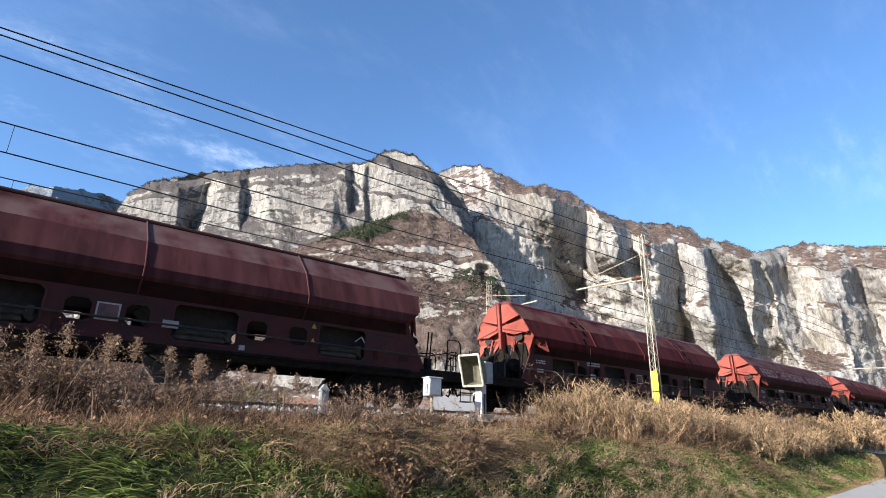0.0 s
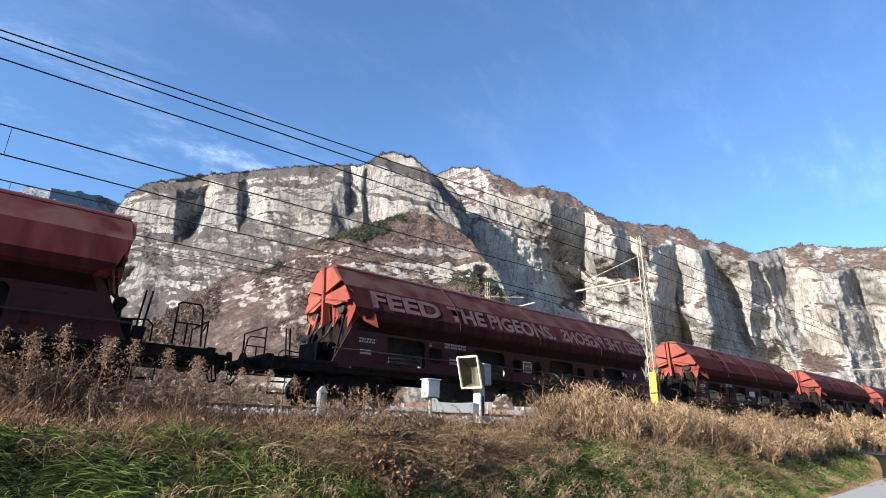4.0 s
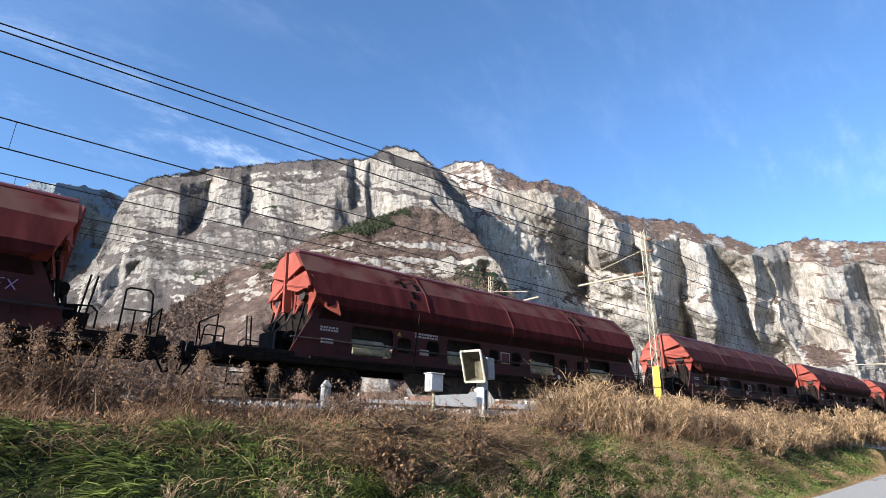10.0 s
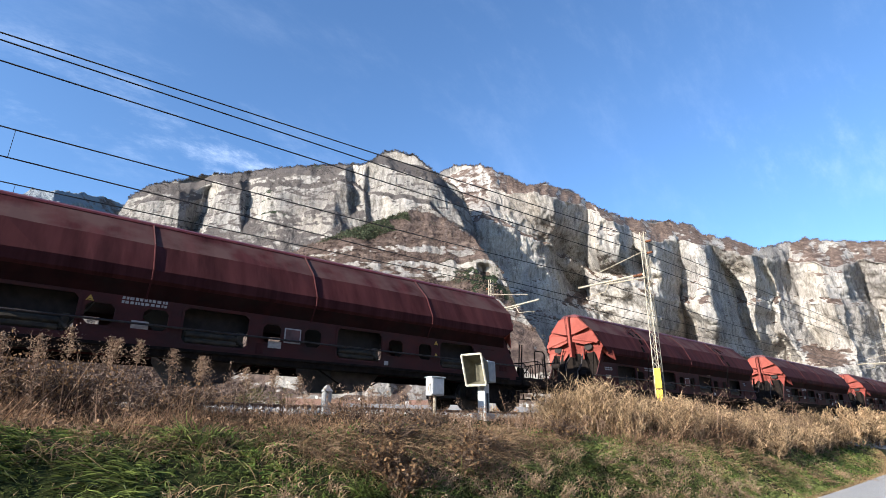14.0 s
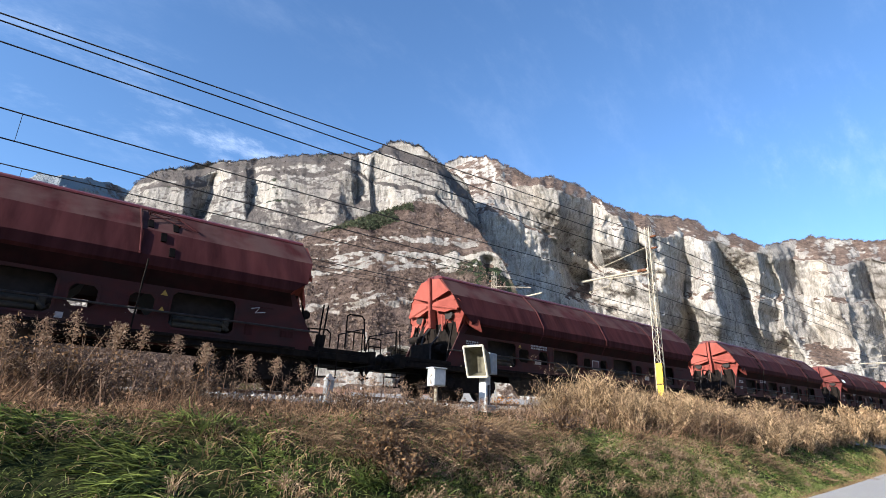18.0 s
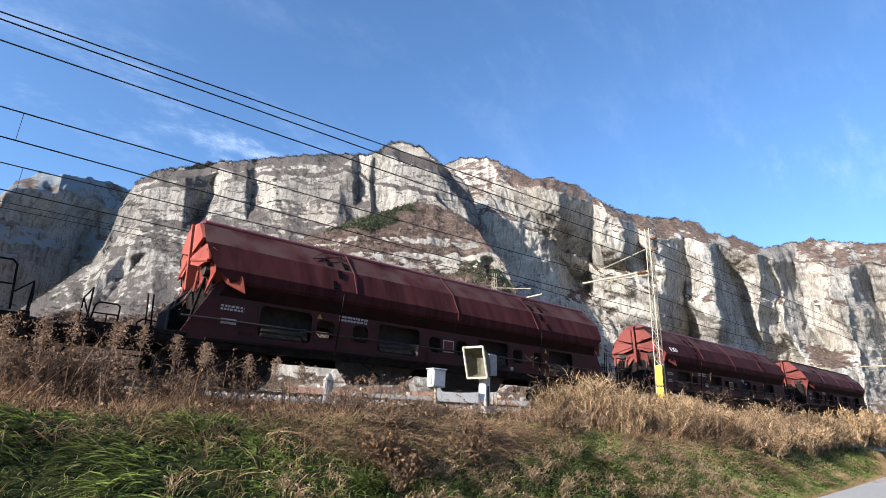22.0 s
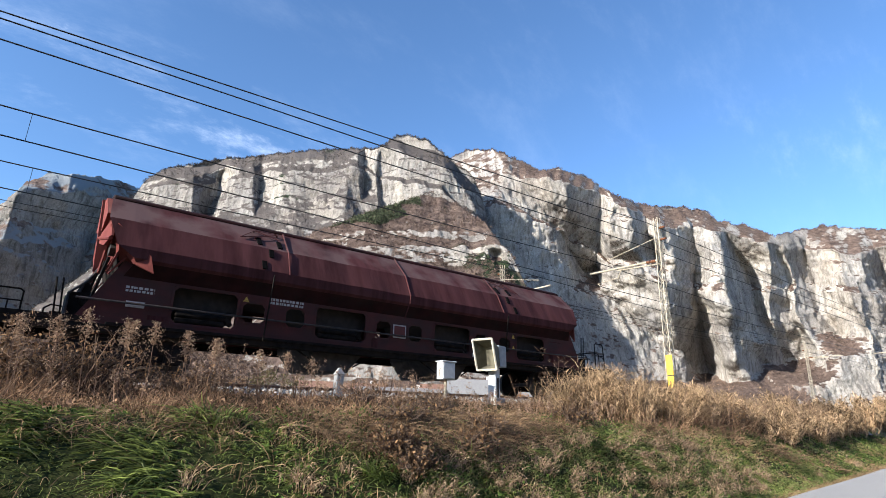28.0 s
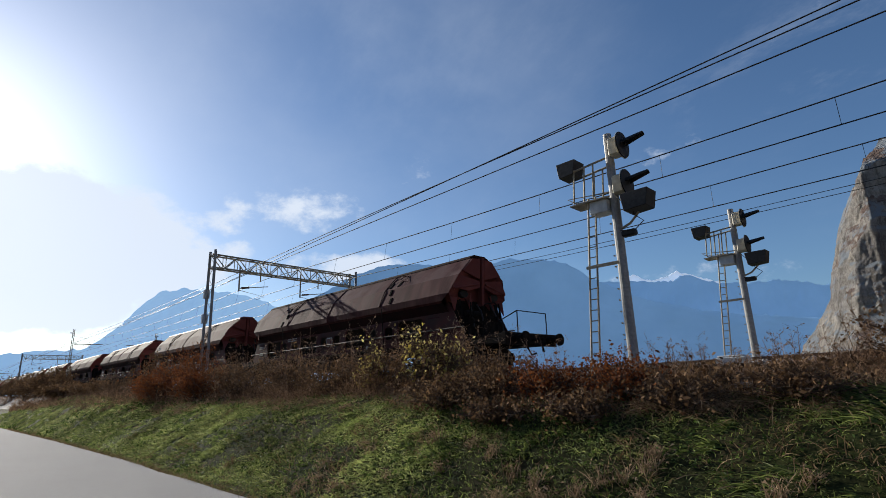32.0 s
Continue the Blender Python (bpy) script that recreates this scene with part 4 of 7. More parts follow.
# sunlight on the wagon ends is put into their colour, brighter than the sides
sunlit_end_paints = [wagon_paint("sunlit_red_end_paint", (0.21, 0.050, 0.038), (0.31, 0.088, 0.066), (0.22, 0.10, 0.08), 0.5),
              wagon_paint("sunlit_dull_red_end_paint", (0.13, 0.036, 0.032), (0.20, 0.062, 0.052), (0.14, 0.075, 0.064), 0.6)]
# the underside's shade is put into this maroon; dark roof lids share it
shade_and_lid_red = surface("shade_and_lid_maroon", (0.014, 0.005, 0.005), (0.032, 0.010, 0.0095), 2.5, 0.85, 0.1, stain=(0.02, 0.015, 0.013), stain_scale=1.0, stain_amount=0.7, gloss=0.1)
# overhang's shade on the lower walls is put into this maroon, with grime stains
shaded_grimy_side = surface("shaded_grimy_maroon", (0.036, 0.0085, 0.008), (0.075, 0.016, 0.0145), 3.0, 0.8, 0.12, stain=(0.03, 0.02, 0.017), stain_scale=1.1, stain_amount=0.7, stretch=(0.6, 1, 1))
lid_red = surface("red_roof_lid_paint", (0.075, 0.012, 0.013), (0.125, 0.021, 0.021), 5, 0.5, 0.1, stain=(0.14, 0.06, 0.05), stain_scale=1.5)
grime = surface("grimy_underframe_steel", (0.007, 0.006, 0.0055), (0.02, 0.016, 0.014), 7, 0.9, 0.25, stain=(0.036, 0.025, 0.018), stain_scale=1.5, gloss=0.08)
# shade inside the slots and end openings is put into this near-black colour
inner_shade = surface("inner_shade_steel", (0.016, 0.013, 0.012), (0.035, 0.028, 0.025), 6, 0.9, 0.1)
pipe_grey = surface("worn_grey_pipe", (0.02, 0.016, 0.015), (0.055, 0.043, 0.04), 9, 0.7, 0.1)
# shade inside the inspection holes, put into a flat black
hole_shade = surface("hole_shade_black", (0.004, 0.004, 0.004), (0.009, 0.008, 0.008), 8, 0.95, 0.0, gloss=0.02)
chute_steel = surface("dusty_chute_steel", (0.022, 0.018, 0.016), (0.06, 0.05, 0.044), 5, 0.85, 0.2, stain=(0.08, 0.065, 0.055), stain_scale=1.5)
beige = surface("dusty_beige_chute", (0.24, 0.21, 0.125), (0.40, 0.36, 0.23), 6, 0.8, 0.2, stain=(0.10, 0.08, 0.06), stain_scale=2)
plate_white = surface("white_label_paint", (0.30, 0.28, 0.28), (0.46, 0.44, 0.43), 15, 0.6, 0.0)
dark_flap = surface("grimy_flap_steel", (0.022, 0.018, 0.013), (0.065, 0.052, 0.036), 6, 0.75, 0.2)
tread = surface("worn_wheel_steel", (0.02, 0.017, 0.015), (0.05, 0.042, 0.036), 10, 0.6, 0.1, metal=0.3)
warn = surface("yellow_warning_paint", (0.36, 0.21, 0.03), (0.5, 0.31, 0.06), 12, 0.6, 0.0)
pigeon = surface("pale_sprayed_paint", (0.085, 0.045, 0.045), (0.16, 0.105, 0.102), 4, 0.7, 0.0, stain=(0.20, 0.06, 0.05), stain_scale=2.0, stain_amount=0.7)

SECTION = [(0.46, 4.03), (1.14, 3.36), (1.47, 2.70), (1.455, 2.47), (1.39, 2.40), (1.20, 2.06)]
SLOTS = [(-6.4, -4.95), (-2.93, -1.4), (1.0, 2.47), (4.6, 6.05)]
WINDOWS = [(-4.85, -4.27), (-3.76, -3.21), (-1.07, -0.56), (0.04, 0.55), (2.67, 3.21), (3.76, 4.29)]


def holed_wall(x0, x1, z0, z1, holes, y0, y1):
    """A plate with openings, from a grid of cells."""
    sh = Shape()
    xs_ = sorted({x0, x1, *(v for h in holes for v in h[:2])})
    zs_ = sorted({z0, z1, *(v for h in holes for v in h[2:])})
    open_ = lambda a, b: any(h[0] <= a < h[1] and h[2] <= b < h[3] for h in holes)
    inside = lambda i, j: 0 <= i < len(xs_) - 1 and 0 <= j < len(zs_) - 1 and not open_(xs_[i] + 1e-6, zs_[j] + 1e-6)
    for i in range(len(xs_) - 1):
        for j in range(len(zs_) - 1):
            if not inside(i, j):
                continue
            a, b, c, d = xs_[i], xs_[i + 1], zs_[j], zs_[j + 1]
            sh.put([(a, y0, c), (b, y0, c), (b, y0, d), (a, y0, d)], [(0, 1, 2, 3)])
            sh.put([(a, y1, c), (b, y1, c), (b, y1, d), (a, y1, d)], [(3, 2, 1, 0)])
            for (p, q, r, s), (di, dj) in (((a, c, a, d), (-1, 0)), ((b, c, b, d), (1, 0)), ((a, c, b, c), (0, -1)), ((a, d, b, d), (0, 1))):
                if not inside(i + di, j + dj):
                    sh.put([(p, y0, q), (r, y0, s), (r, y1, s), (p, y1, q)], [(0, 1, 2, 3)])
    return sh


def rounded_frame(x0, x1, z0, z1, y, out):
    """A rim with cut corners round an opening."""
    c = 0.09
    ring = lambda g: [(x0 - g + c, z0 - g), (x1 + g - c, z0 - g), (x1 + g, z0 - g + c), (x1 + g, z1 + g - c), (x1 + g - c, z1 + g), (x0 - g + c, z1 + g), (x0 - g, z1 + g - c), (x0 - g, z0 - g + c)]
    inner, outer = ring(-0.02), ring(0.035)
    sh = Shape()
    n = 8
    v = [(x, y, z) for x, z in inner] + [(x, y + out, z) for x, z in outer] + [(x, y + 0.04 * (-1 if out > 0 else 1), z) for x, z in inner]
    f = [(i, (i + 1) % n, n + (i + 1) % n, n + i) for i in range(n)] + [(i, 2 * n + i, 2 * n + (i + 1) % n, (i + 1) % n) for i in range(n)]
    return sh.put(v, f)


MESH = {}


def shared(key, build):
    """Alike parts of all wagons share one mesh."""
    if key not in MESH:
        MESH[key] = build()
    return MESH[key]


def add(name, parent, mesh, label="", loc=None, turn=None):
    ob = new(name, mesh)
    ob.parent = parent
    if loc:
        ob.location = loc
    if turn:
        ob.rotation_euler = [radians(a) for a in turn]
    return tagged(ob, label)


def shell_mesh(key, paint):
    """The bulged hopper body: facets, shorter at its lower edge than at its ridge."""
    ends = [7.86, 7.9, 7.68, 7.34, 7.28, 7.46]
    rows_ = []
    xs_ = np.linspace(-1, 1, 34)
    for s in (-1, 1):
        for k, (y, z) in enumerate(SECTION if s < 0 else reversed(SECTION)):
            kk = k if s < 0 else len(SECTION) - 1 - k
            row = []
            for u in xs_:
                dent = 0.018 * noise.noise((u * 9 + 3.1 * kk, s * 2.0 + kk, 0.5 + 0.7 * len(key))) if kk in (1, 2, 3) else 0
                row.append((u * ends[kk], s * (y + dent), z + dent * 0.6))
            rows_.append(row)
    # order round the section: near side from ridge down, then far side from the bottom up
    v = [p for row in rows_ for p in row]
    n, m = len(rows_), len(xs_)
    f = [(i * m + j, i * m + j + 1, ((i + 1) % n) * m + j + 1, ((i + 1) % n) * m + j) for i in range(n) for j in range(m - 1)]
    sh = Shape().put(v, f)
    me = sh.mesh("hopper_shell", [paint, shade_and_lid_red])
    # the undercut's shade is painted: its low faces take the dark maroon
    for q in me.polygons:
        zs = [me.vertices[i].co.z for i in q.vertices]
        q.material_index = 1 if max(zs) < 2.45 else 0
    return me


def end_mesh(paint):
    """The faceted end wall above the platform: a closing plate, a mid strut, brow plates, ribs and ragged lower flaps."""
    sh = Shape()
    rim = [(-0.46, 4.0), (-1.12, 3.36), (-1.44, 2.72), (-1.2, 2.42), (1.2, 2.42), (1.44, 2.72), (1.12, 3.36), (0.46, 4.0)]
    xs_ = [7.8, 7.86, 7.64, 7.56, 7.56, 7.64, 7.86, 7.8]
    sh.loft([(x - 0.3, y * 0.97, z - 0.02) for x, (y, z) in zip(xs_, rim)], [(x + 0.02, y, z) for x, (y, z) in zip(xs_, rim)])
    sh.loft([(7.85, -0.07, 4.08), (7.85, 0.07, 4.08), (7.7, 0.07, 2.35), (7.7, -0.07, 2.35)], [(8.02, -0.06, 4.06), (8.02, 0.06, 4.06), (7.92, 0.06, 2.35), (7.92, -0.06, 2.35)])
    for s_ in (-1, 1):
        plate = [(0.12, 4.02), (0.5, 3.98), (0.98, 3.5), (0.12, 3.28)]
        sh.loft([(7.86, s_ * y, z) for y, z in plate], [(7.97 - 0.06 * (4 - z), s_ * y * 0.98, z) for y, z in plate])
        brow = [(0.12, 3.2), (1.08, 3.36), (1.36, 2.9), (0.7, 2.82), (0.12, 2.98)]
        sh.loft([(7.78, s_ * y, z) for y, z in brow], [(7.93 - 0.08 * y, s_ * y, z) for y, z in brow])
        sh.rod((7.92, s_ * 0.15, 3.1), (7.82, s_ * 1.3, 2.86), 0.045, 6)
        for y0, y1, y2, z in ((0.24, 0.62, 0.5, 2.22), (0.98, 1.36, 1.26, 2.1)):
            sh.loft([(7.6, s_ * y0, 2.6), (7.6, s_ * y1, 2.6), (7.74, s_ * y2, z)], [(7.64, s_ * y0, 2.6), (7.64, s_ * y1, 2.6), (7.78, s_ * y2, z)])
        sh.rod((7.8, s_ * 0.5, 2.75), (7.86, s_ * 0.62, 2.2), 0.03, 6)
    return sh.mesh("end_wall", paint)


def bogie(parent, x):
    b = add("bogie", parent, shared("bogie", lambda: Shape().box(-0.12, 0.12, -0.95, 0.95, 0.55, 0.8).box(-0.5, 0.5, -0.55, 0.55, 0.6, 0.78).mesh("bogie", grime, 0.02)), "black cast bogie with two wheelsets", (x, 0, 0))
    for s in (-1, 1):
        add("side_frame", b, shared("side_frame", lambda: Shape().along("y", [(-1.25, 0.62), (-1.25, 0.42), (-1.1, 0.36), (-0.7, 0.36), (-0.45, 0.25), (0.45, 0.25), (0.7, 0.36), (1.1, 0.36), (1.25, 0.42), (1.25, 0.62), (0.9, 0.8), (0.35, 0.86), (-0.35, 0.86), (-0.9, 0.8)], -0.05, 0.05).mesh("side_frame", grime, 0.015)), "", (0, s * 1.02, 0))
        for e in (-0.9, 0.9):
            add("axle_box", b, shared("axle_box", lambda: Shape().box(-0.17, 0.17, -0.1, 0.1, -0.17, 0.2).disc((0, -0.12, 0), "y", 0.11, 0.06, 12).disc((0, 0.12, 0), "y", 0.11, 0.06, 12).mesh("axle_box", grime, 0.02)), "", (e, s * 1.1, 0.46))
            for o in (-0.22, 0.22):
                add("spring", b, shared("spring", lambda: Shape().disc((0, 0, 0), "z", 0.07, 0.03, 10).disc((0, 0, 0.06), "z", 0.07, 0.03, 10).disc((0, 0, 0.12), "z", 0.07, 0.03, 10).disc((0, 0, 0.06), "z", 0.045, 0.2, 8).mesh("spring", grime)), "", (e + o, s * 1.08, 0.55))
    sets = []
    for e in (-0.9, 0.9):
        def wheels():
            sh = Shape()
            for s in (-1, 1):
                sh.rod((0, s * 0.69, 0), (0, s * 0.825, 0), 0.455, 28)
                sh.rod((0, s * 0.66, 0), (0, s * 0.692, 0), 0.485, 28)
                sh.rod((0, s * 0.825, 0), (0, s * 0.87, 0), 0.16, 14, 0.13)
                for k in range(3):
                    a = k * 2.094
                    sh.disc((0.3 * math.cos(a), s * 0.828, 0.3 * math.sin(a)), "y", 0.05, 0.012, 8)
            return sh.rod((0, -1.1, 0), (0, 1.1, 0), 0.075, 10).mesh("wheelset", tread)
        w = add("wheelset", b, shared("wheelset", wheels), "steel wheels on one axle", (e, 0, 0.455))
        sets.append(w)
    return b, sets


WHEELS = []
WAGONS = []
SPEED = 7.15


def flank(t, proud):
    """A point of the sloping side, t = 0 at the roof edge, 1 at the waist, stood off along its normal."""
    ny, nz = (0.72, 0.69) if t < 0.52 else (0.90, 0.44)
    y = 0.46 + (0.70 * t / 0.52 if t < 0.52 else 0.70 + 0.32 * (t - 0.52) / 0.48)
    return Vector((0, -y - ny * proud, 4.04 - 1.40 * t + nz * proud))


def hatch_gear(m):
    """Thin rods and one bent bar of the roof opening gear; m mirrors it."""
    sh = Shape()
    at = lambda x, t, proud: flank(t, proud) + Vector((m * x, 0, 0))
    sh.pipe([at(0.5 - 0.06 * t, t, 0.035) for t in (0.04, 0.52, 0.56, 0.98)], 0.02, 6)
    for t in (0.06, 0.4, 0.95):
        sh.rod(at(0.5 - 0.06 * t, t, -0.02), at(0.5 - 0.06 * t, t, 0.05), 0.03, 6)
    for x0, t0, x1, t1 in ((-0.34, 0.12, 0.3, 0.26), (-0.34, 0.3, 0.3, 0.12), (-0.34, 0.12, 0.36, 0.1), (-0.3, 0.28, -0.75, 0.36), (-0.34, 0.14, -0.75, 0.36)):
        sh.rod(at(x0, t0, 0.06), at(x1, t1, 0.06), 0.013, 5)
    for x, t in ((-0.34, 0.12), (-0.34, 0.29), (0.3, 0.12), (0.3, 0.28)):
        sh.rod(at(x, t, -0.02), at(x, t, 0.07), 0.022, 6)
    return sh


def hatch_holes(m):
    """Dark oblong plates almost flush in the side; their black is the shade of inspection openings."""
    out = []
    for x, t in ((-0.26, 0.36), (0.28, 0.36), (0.0, 0.6), (-0.2, 0.86)):
        rim = [(x - 0.06, t - 0.08), (x + 0.06, t - 0.08), (x + 0.06, t + 0.08), (x - 0.06, t + 0.08)]
        out.append(Shape().loft([flank(b, -0.05) + Vector((m * a, 0, 0)) for a, b in rim], [flank(b, 0.04) + Vector((m * a, 0, 0)) for a, b in rim]))
    return out


def strap_mesh(paint):
    """One bent bar over the roof and down both flanks."""
    near = [(0, -y - 0.012, z + 0.01) for y, z in reversed(SECTION[:6])]
    return Shape().pipe(near + [(0, -0.44, 4.07), (0, 0.44, 4.07)] + [(0, -p[1], p[2]) for p in reversed(near)], 0.02, 6).mesh("strap", paint)


def railing_mesh(tall):
    z1 = 2.15 if tall else 1.95
    sh = Shape()
    sh.pipe([(9.05, -1.2, 1.2), (9.05, -1.2, z1 - 0.05), (9.12, -1.2, z1), (9.5, -1.2, z1), (9.58, -1.2, z1 - 0.08), (9.66, -1.2, 1.2)], 0.022, 7)
    sh.rod((9.06, -1.2, 1.68), (9.62, -1.2, 1.68), 0.018, 6)
    sh.rod((9.3, -1.2, 1.2), (9.3, -1.2, 1.68), 0.018, 6)
    sh.pipe([(9.66, -1.2, 1.55), (9.9, -0.6, 1.9), (9.9, 0.9, 1.9)], 0.018, 6)
    sh.pipe([(9.9, 0.9, 1.2), (9.9, 0.9, 1.9)], 0.018, 6).pipe([(9.9, -0.6, 1.2), (9.9, -0.6, 1.9)], 0.018, 6)
    return sh


def wagon(kind, paint, end_paint, clean_chutes, marks):
    top = tagged(new("hopper_wagon"), "", "wagon", "wagons of the hopper train")
    k = str(paints.index(paint)) + kind
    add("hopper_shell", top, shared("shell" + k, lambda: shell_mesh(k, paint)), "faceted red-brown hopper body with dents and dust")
    add("roof_lid", top, shared("lid%d" % (paint is paints[2]), lambda: Shape().along("x", [(-0.5, 4.01), (-0.47, 4.08), (-0.28, 4.17), (0.28, 4.17), (0.47, 4.08), (0.5, 4.01)], -7.84, 7.84).mesh("roof_lid", shade_and_lid_red if paint is paints[2] else lid_red, 0.015)), "red roof lid along the ridge")
    holes = [(a, b, 1.2, 2.04) for a, b in SLOTS] + [(a, b, 1.4, 1.9) for a, b in WINDOWS]
    for s in (-1, 1):
        def side():
            sh = holed_wall(-7.3, 7.3, 1.04, 2.12, holes if s < 0 else [(-b, -a, c - 0.06, d + 0.06) for a, b, c, d in holes], -1.22, -1.18)
            for e in (-1, 1):
                sh.along("y", [(e * 7.3, 1.04), (e * 7.3, 2.12), (e * 7.15, 2.3), (e * 7.46, 2.44), (e * 8.22, 1.04)], -1.22, -1.18)
            return sh.mesh("side_wall", shaded_grimy_side)
        w = add("side_wall", top, shared("side%d" % s + k, side), "lower side wall with slots and windows", None, (0, 0, 180 if s > 0 else 0))
        if s < 0:
            for a, b, c, d in holes:
                fr = shared("frame%.2f%.2f%s" % (a, b, k), lambda: rounded_frame(a, b, c, d, -1.222, -0.012).mesh("window_frame", shaded_grimy_side))
                add("window_frame", w, fr)
        add("sole_bar", top, shared("sole", lambda: Shape().along("x", [(-1.2, 0.86), (-1.26, 0.88), (-1.26, 1.04), (-1.1, 1.04), (-1.1, 0.86)], -9.9, 9.9).mesh("sole_bar", grime, 0.008)), "", None, (0, 0, 180 if s > 0 else 0))
        add("side_pipe", top, shared("pipe", lambda: Shape().pipe([(-8.2, -1.3, 1.52), (8.2, -1.3, 1.52)], 0.024, 8).mesh("side_pipe", pipe_grey)), "worn grey control pipe", None, (0, 0, 180 if s > 0 else 0))
        add("side_step", top, shared("ledge", lambda: Shape().along("x", [(-1.31, 1.02), (-1.31, 1.08), (-1.22, 1.08), (-1.22, 1.02)], -7.6, 7.6).mesh("side_step", grime)), "", None, (0, 0, 180 if s > 0 else 0))
    for x, a, b in ((-5.65, -6.9, -4.4), (-2.16, -3.6, -0.75), (1.74, 0.3, 3.2), (5.3, 4.0, 6.8)):
        def funnel():
            lo = [(x - 0.45, -0.9), (x + 0.45, -0.9), (x + 0.45, 0.9), (x - 0.45, 0.9)]
            hi = [(a, -0.98), (b, -0.98), (b, 0.98), (a, 0.98)]
            return Shape().loft([(p, q, 1.2) for p, q in lo], [(p, q, 2.3) for p, q in hi]).mesh("funnel", inner_shade)
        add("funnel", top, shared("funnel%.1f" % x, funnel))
        if abs(x) < 5.2:
            def chute():
                hi = [(x - 0.85, -1.0), (x + 0.85, -1.0), (x + 0.85, 1.0), (x - 0.85, 1.0)]
                lo = [(x - 0.42, -0.95), (x + 0.42, -0.95), (x + 0.42, 0.95), (x - 0.42, 0.95)]
                sh = Shape().loft([(p, q, 0.40) for p, q in lo], [(p, q, 0.95) for p, q in hi])
                return sh.loft([(p * 1, q, 0.95) for p, q in hi], [(p, q, 1.3) for p, q in hi]).mesh("chute", chute_steel, 0.01)
            c = add("chute", top, shared("chute%.1f" % x, chute), "black trapezoid discharge chute")
            for e in (-1, 1):
                add("brace", c, shared("brace%.1f%d" % (x, e), lambda: Shape().rod((x + e * 0.5, -1.05, 0.55), (x + e * 1.25, -1.05, 0.95), 0.022, 5).mesh("brace", grime)))
    for a, b in SLOTS:
        def flap():
            sh = Shape()
            prof = [(-1.13, 1.22), (-1.2, 1.25), (-1.2, 1.33), (-1.12, 1.36), (-1.18, 1.40), (-1.14, 1.48), (-1.0, 1.53), (-0.94, 1.53), (-0.94, 1.22)] if not clean_chutes else [(-1.15, 1.24), (-1.19, 1.3), (-1.17, 1.43), (-1.12, 1.45), (-1.16, 1.48), (-1.12, 1.62), (-1.05, 1.68), (-0.94, 1.7), (-0.94, 1.24)]
            sh.along("x", prof, a + 0.1, b - 0.26)
            sh.box(b - 0.24, b - 0.1, -1.17, -1.0, 1.3, 1.6)
            sh.rod((b - 0.28, -1.1, 1.46), (b - 0.1, -1.16, 1.28), 0.06, 7)
            return sh.mesh("discharge_flap", {True: beige, False: dark_flap, None: grime}[clean_chutes], 0.02)
        add("discharge_flap", top, shared("flap%.1f%s" % (a, clean_chutes), flap), "rounded discharge flap inside the slot")
    for e in (-1, 1):
        r = (0, 0, 0 if e > 0 else 180)
        add("end_slope", top, shared("slope", lambda: Shape().along("y", [(7.3, 2.5), (7.62, 2.5), (7.3, 1.2), (6.8, 1.2)], -1.14, 1.14).rod((7.75, -1.0, 2.5), (8.0, -1.0, 1.15), 0.035, 5).rod((7.75, 1.0, 2.5), (8.0, 1.0, 1.15), 0.035, 5).box(7.7, 8.3, -0.5, 0.5, 1.15, 1.75).mesh("end_slope", grime)), "dark slanting end plate", None, r)
        add("end_wall", top, shared("end%d" % sunlit_end_paints.index(end_paint), lambda: end_mesh(end_paint)), "ribbed red end wall", None, r)
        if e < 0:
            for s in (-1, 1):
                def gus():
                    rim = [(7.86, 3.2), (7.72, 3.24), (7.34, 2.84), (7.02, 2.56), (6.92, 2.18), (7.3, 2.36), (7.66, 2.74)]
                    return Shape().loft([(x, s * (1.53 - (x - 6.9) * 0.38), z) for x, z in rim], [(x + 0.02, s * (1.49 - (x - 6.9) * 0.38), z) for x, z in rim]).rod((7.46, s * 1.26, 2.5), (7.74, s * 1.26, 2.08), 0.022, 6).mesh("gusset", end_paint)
                add("gusset", top, shared("gus%d%d" % (s, sunlit_end_paints.index(end_paint)), gus), "triangular end flap", None, r)
        for j, line in enumerate(([(7.76, -0.55, 2.5), (8.0, -0.62, 1.9), (8.04, -0.62, 1.2)], [(7.76, 0.5, 2.5), (8.0, 0.56, 2.0), (8.3, 0.56, 1.7), (8.3, 0.56, 1.15)], [(7.74, -0.15, 2.4), (8.0, -0.2, 2.1), (8.1, -0.2, 1.7)])):
            add("end_pipe", top, shared("epipe%d" % j, lambda: Shape().pipe(line, 0.03, 6).mesh("end_pipe", pipe_grey)), "worn grey brake pipe on the end", None, r)
        for j, (ya, yb, z, rad) in enumerate(((-0.95, -0.3, 2.0, 0.12), (0.25, 0.8, 1.6, 0.15))):
            add("end_cylinder", top, shared("ecyl%d" % j, lambda: Shape().rod((7.95, ya, z), (7.95, yb, z), rad, 12).mesh("end_cylinder", grime)), "", None, r)
        for s in (-1, 1):
            add("end_vent", top, shared("vent%d" % s, lambda: Shape().along("x", [(s * 0.78 + 0.2 * math.cos(a * math.pi / 4), 2.72 + 0.14 * math.sin(a * math.pi / 4)) for a in range(8)], 7.5, 7.76).mesh("end_vent", inner_shade)), "round dark plug for a shaded opening in the end wall", None, r)
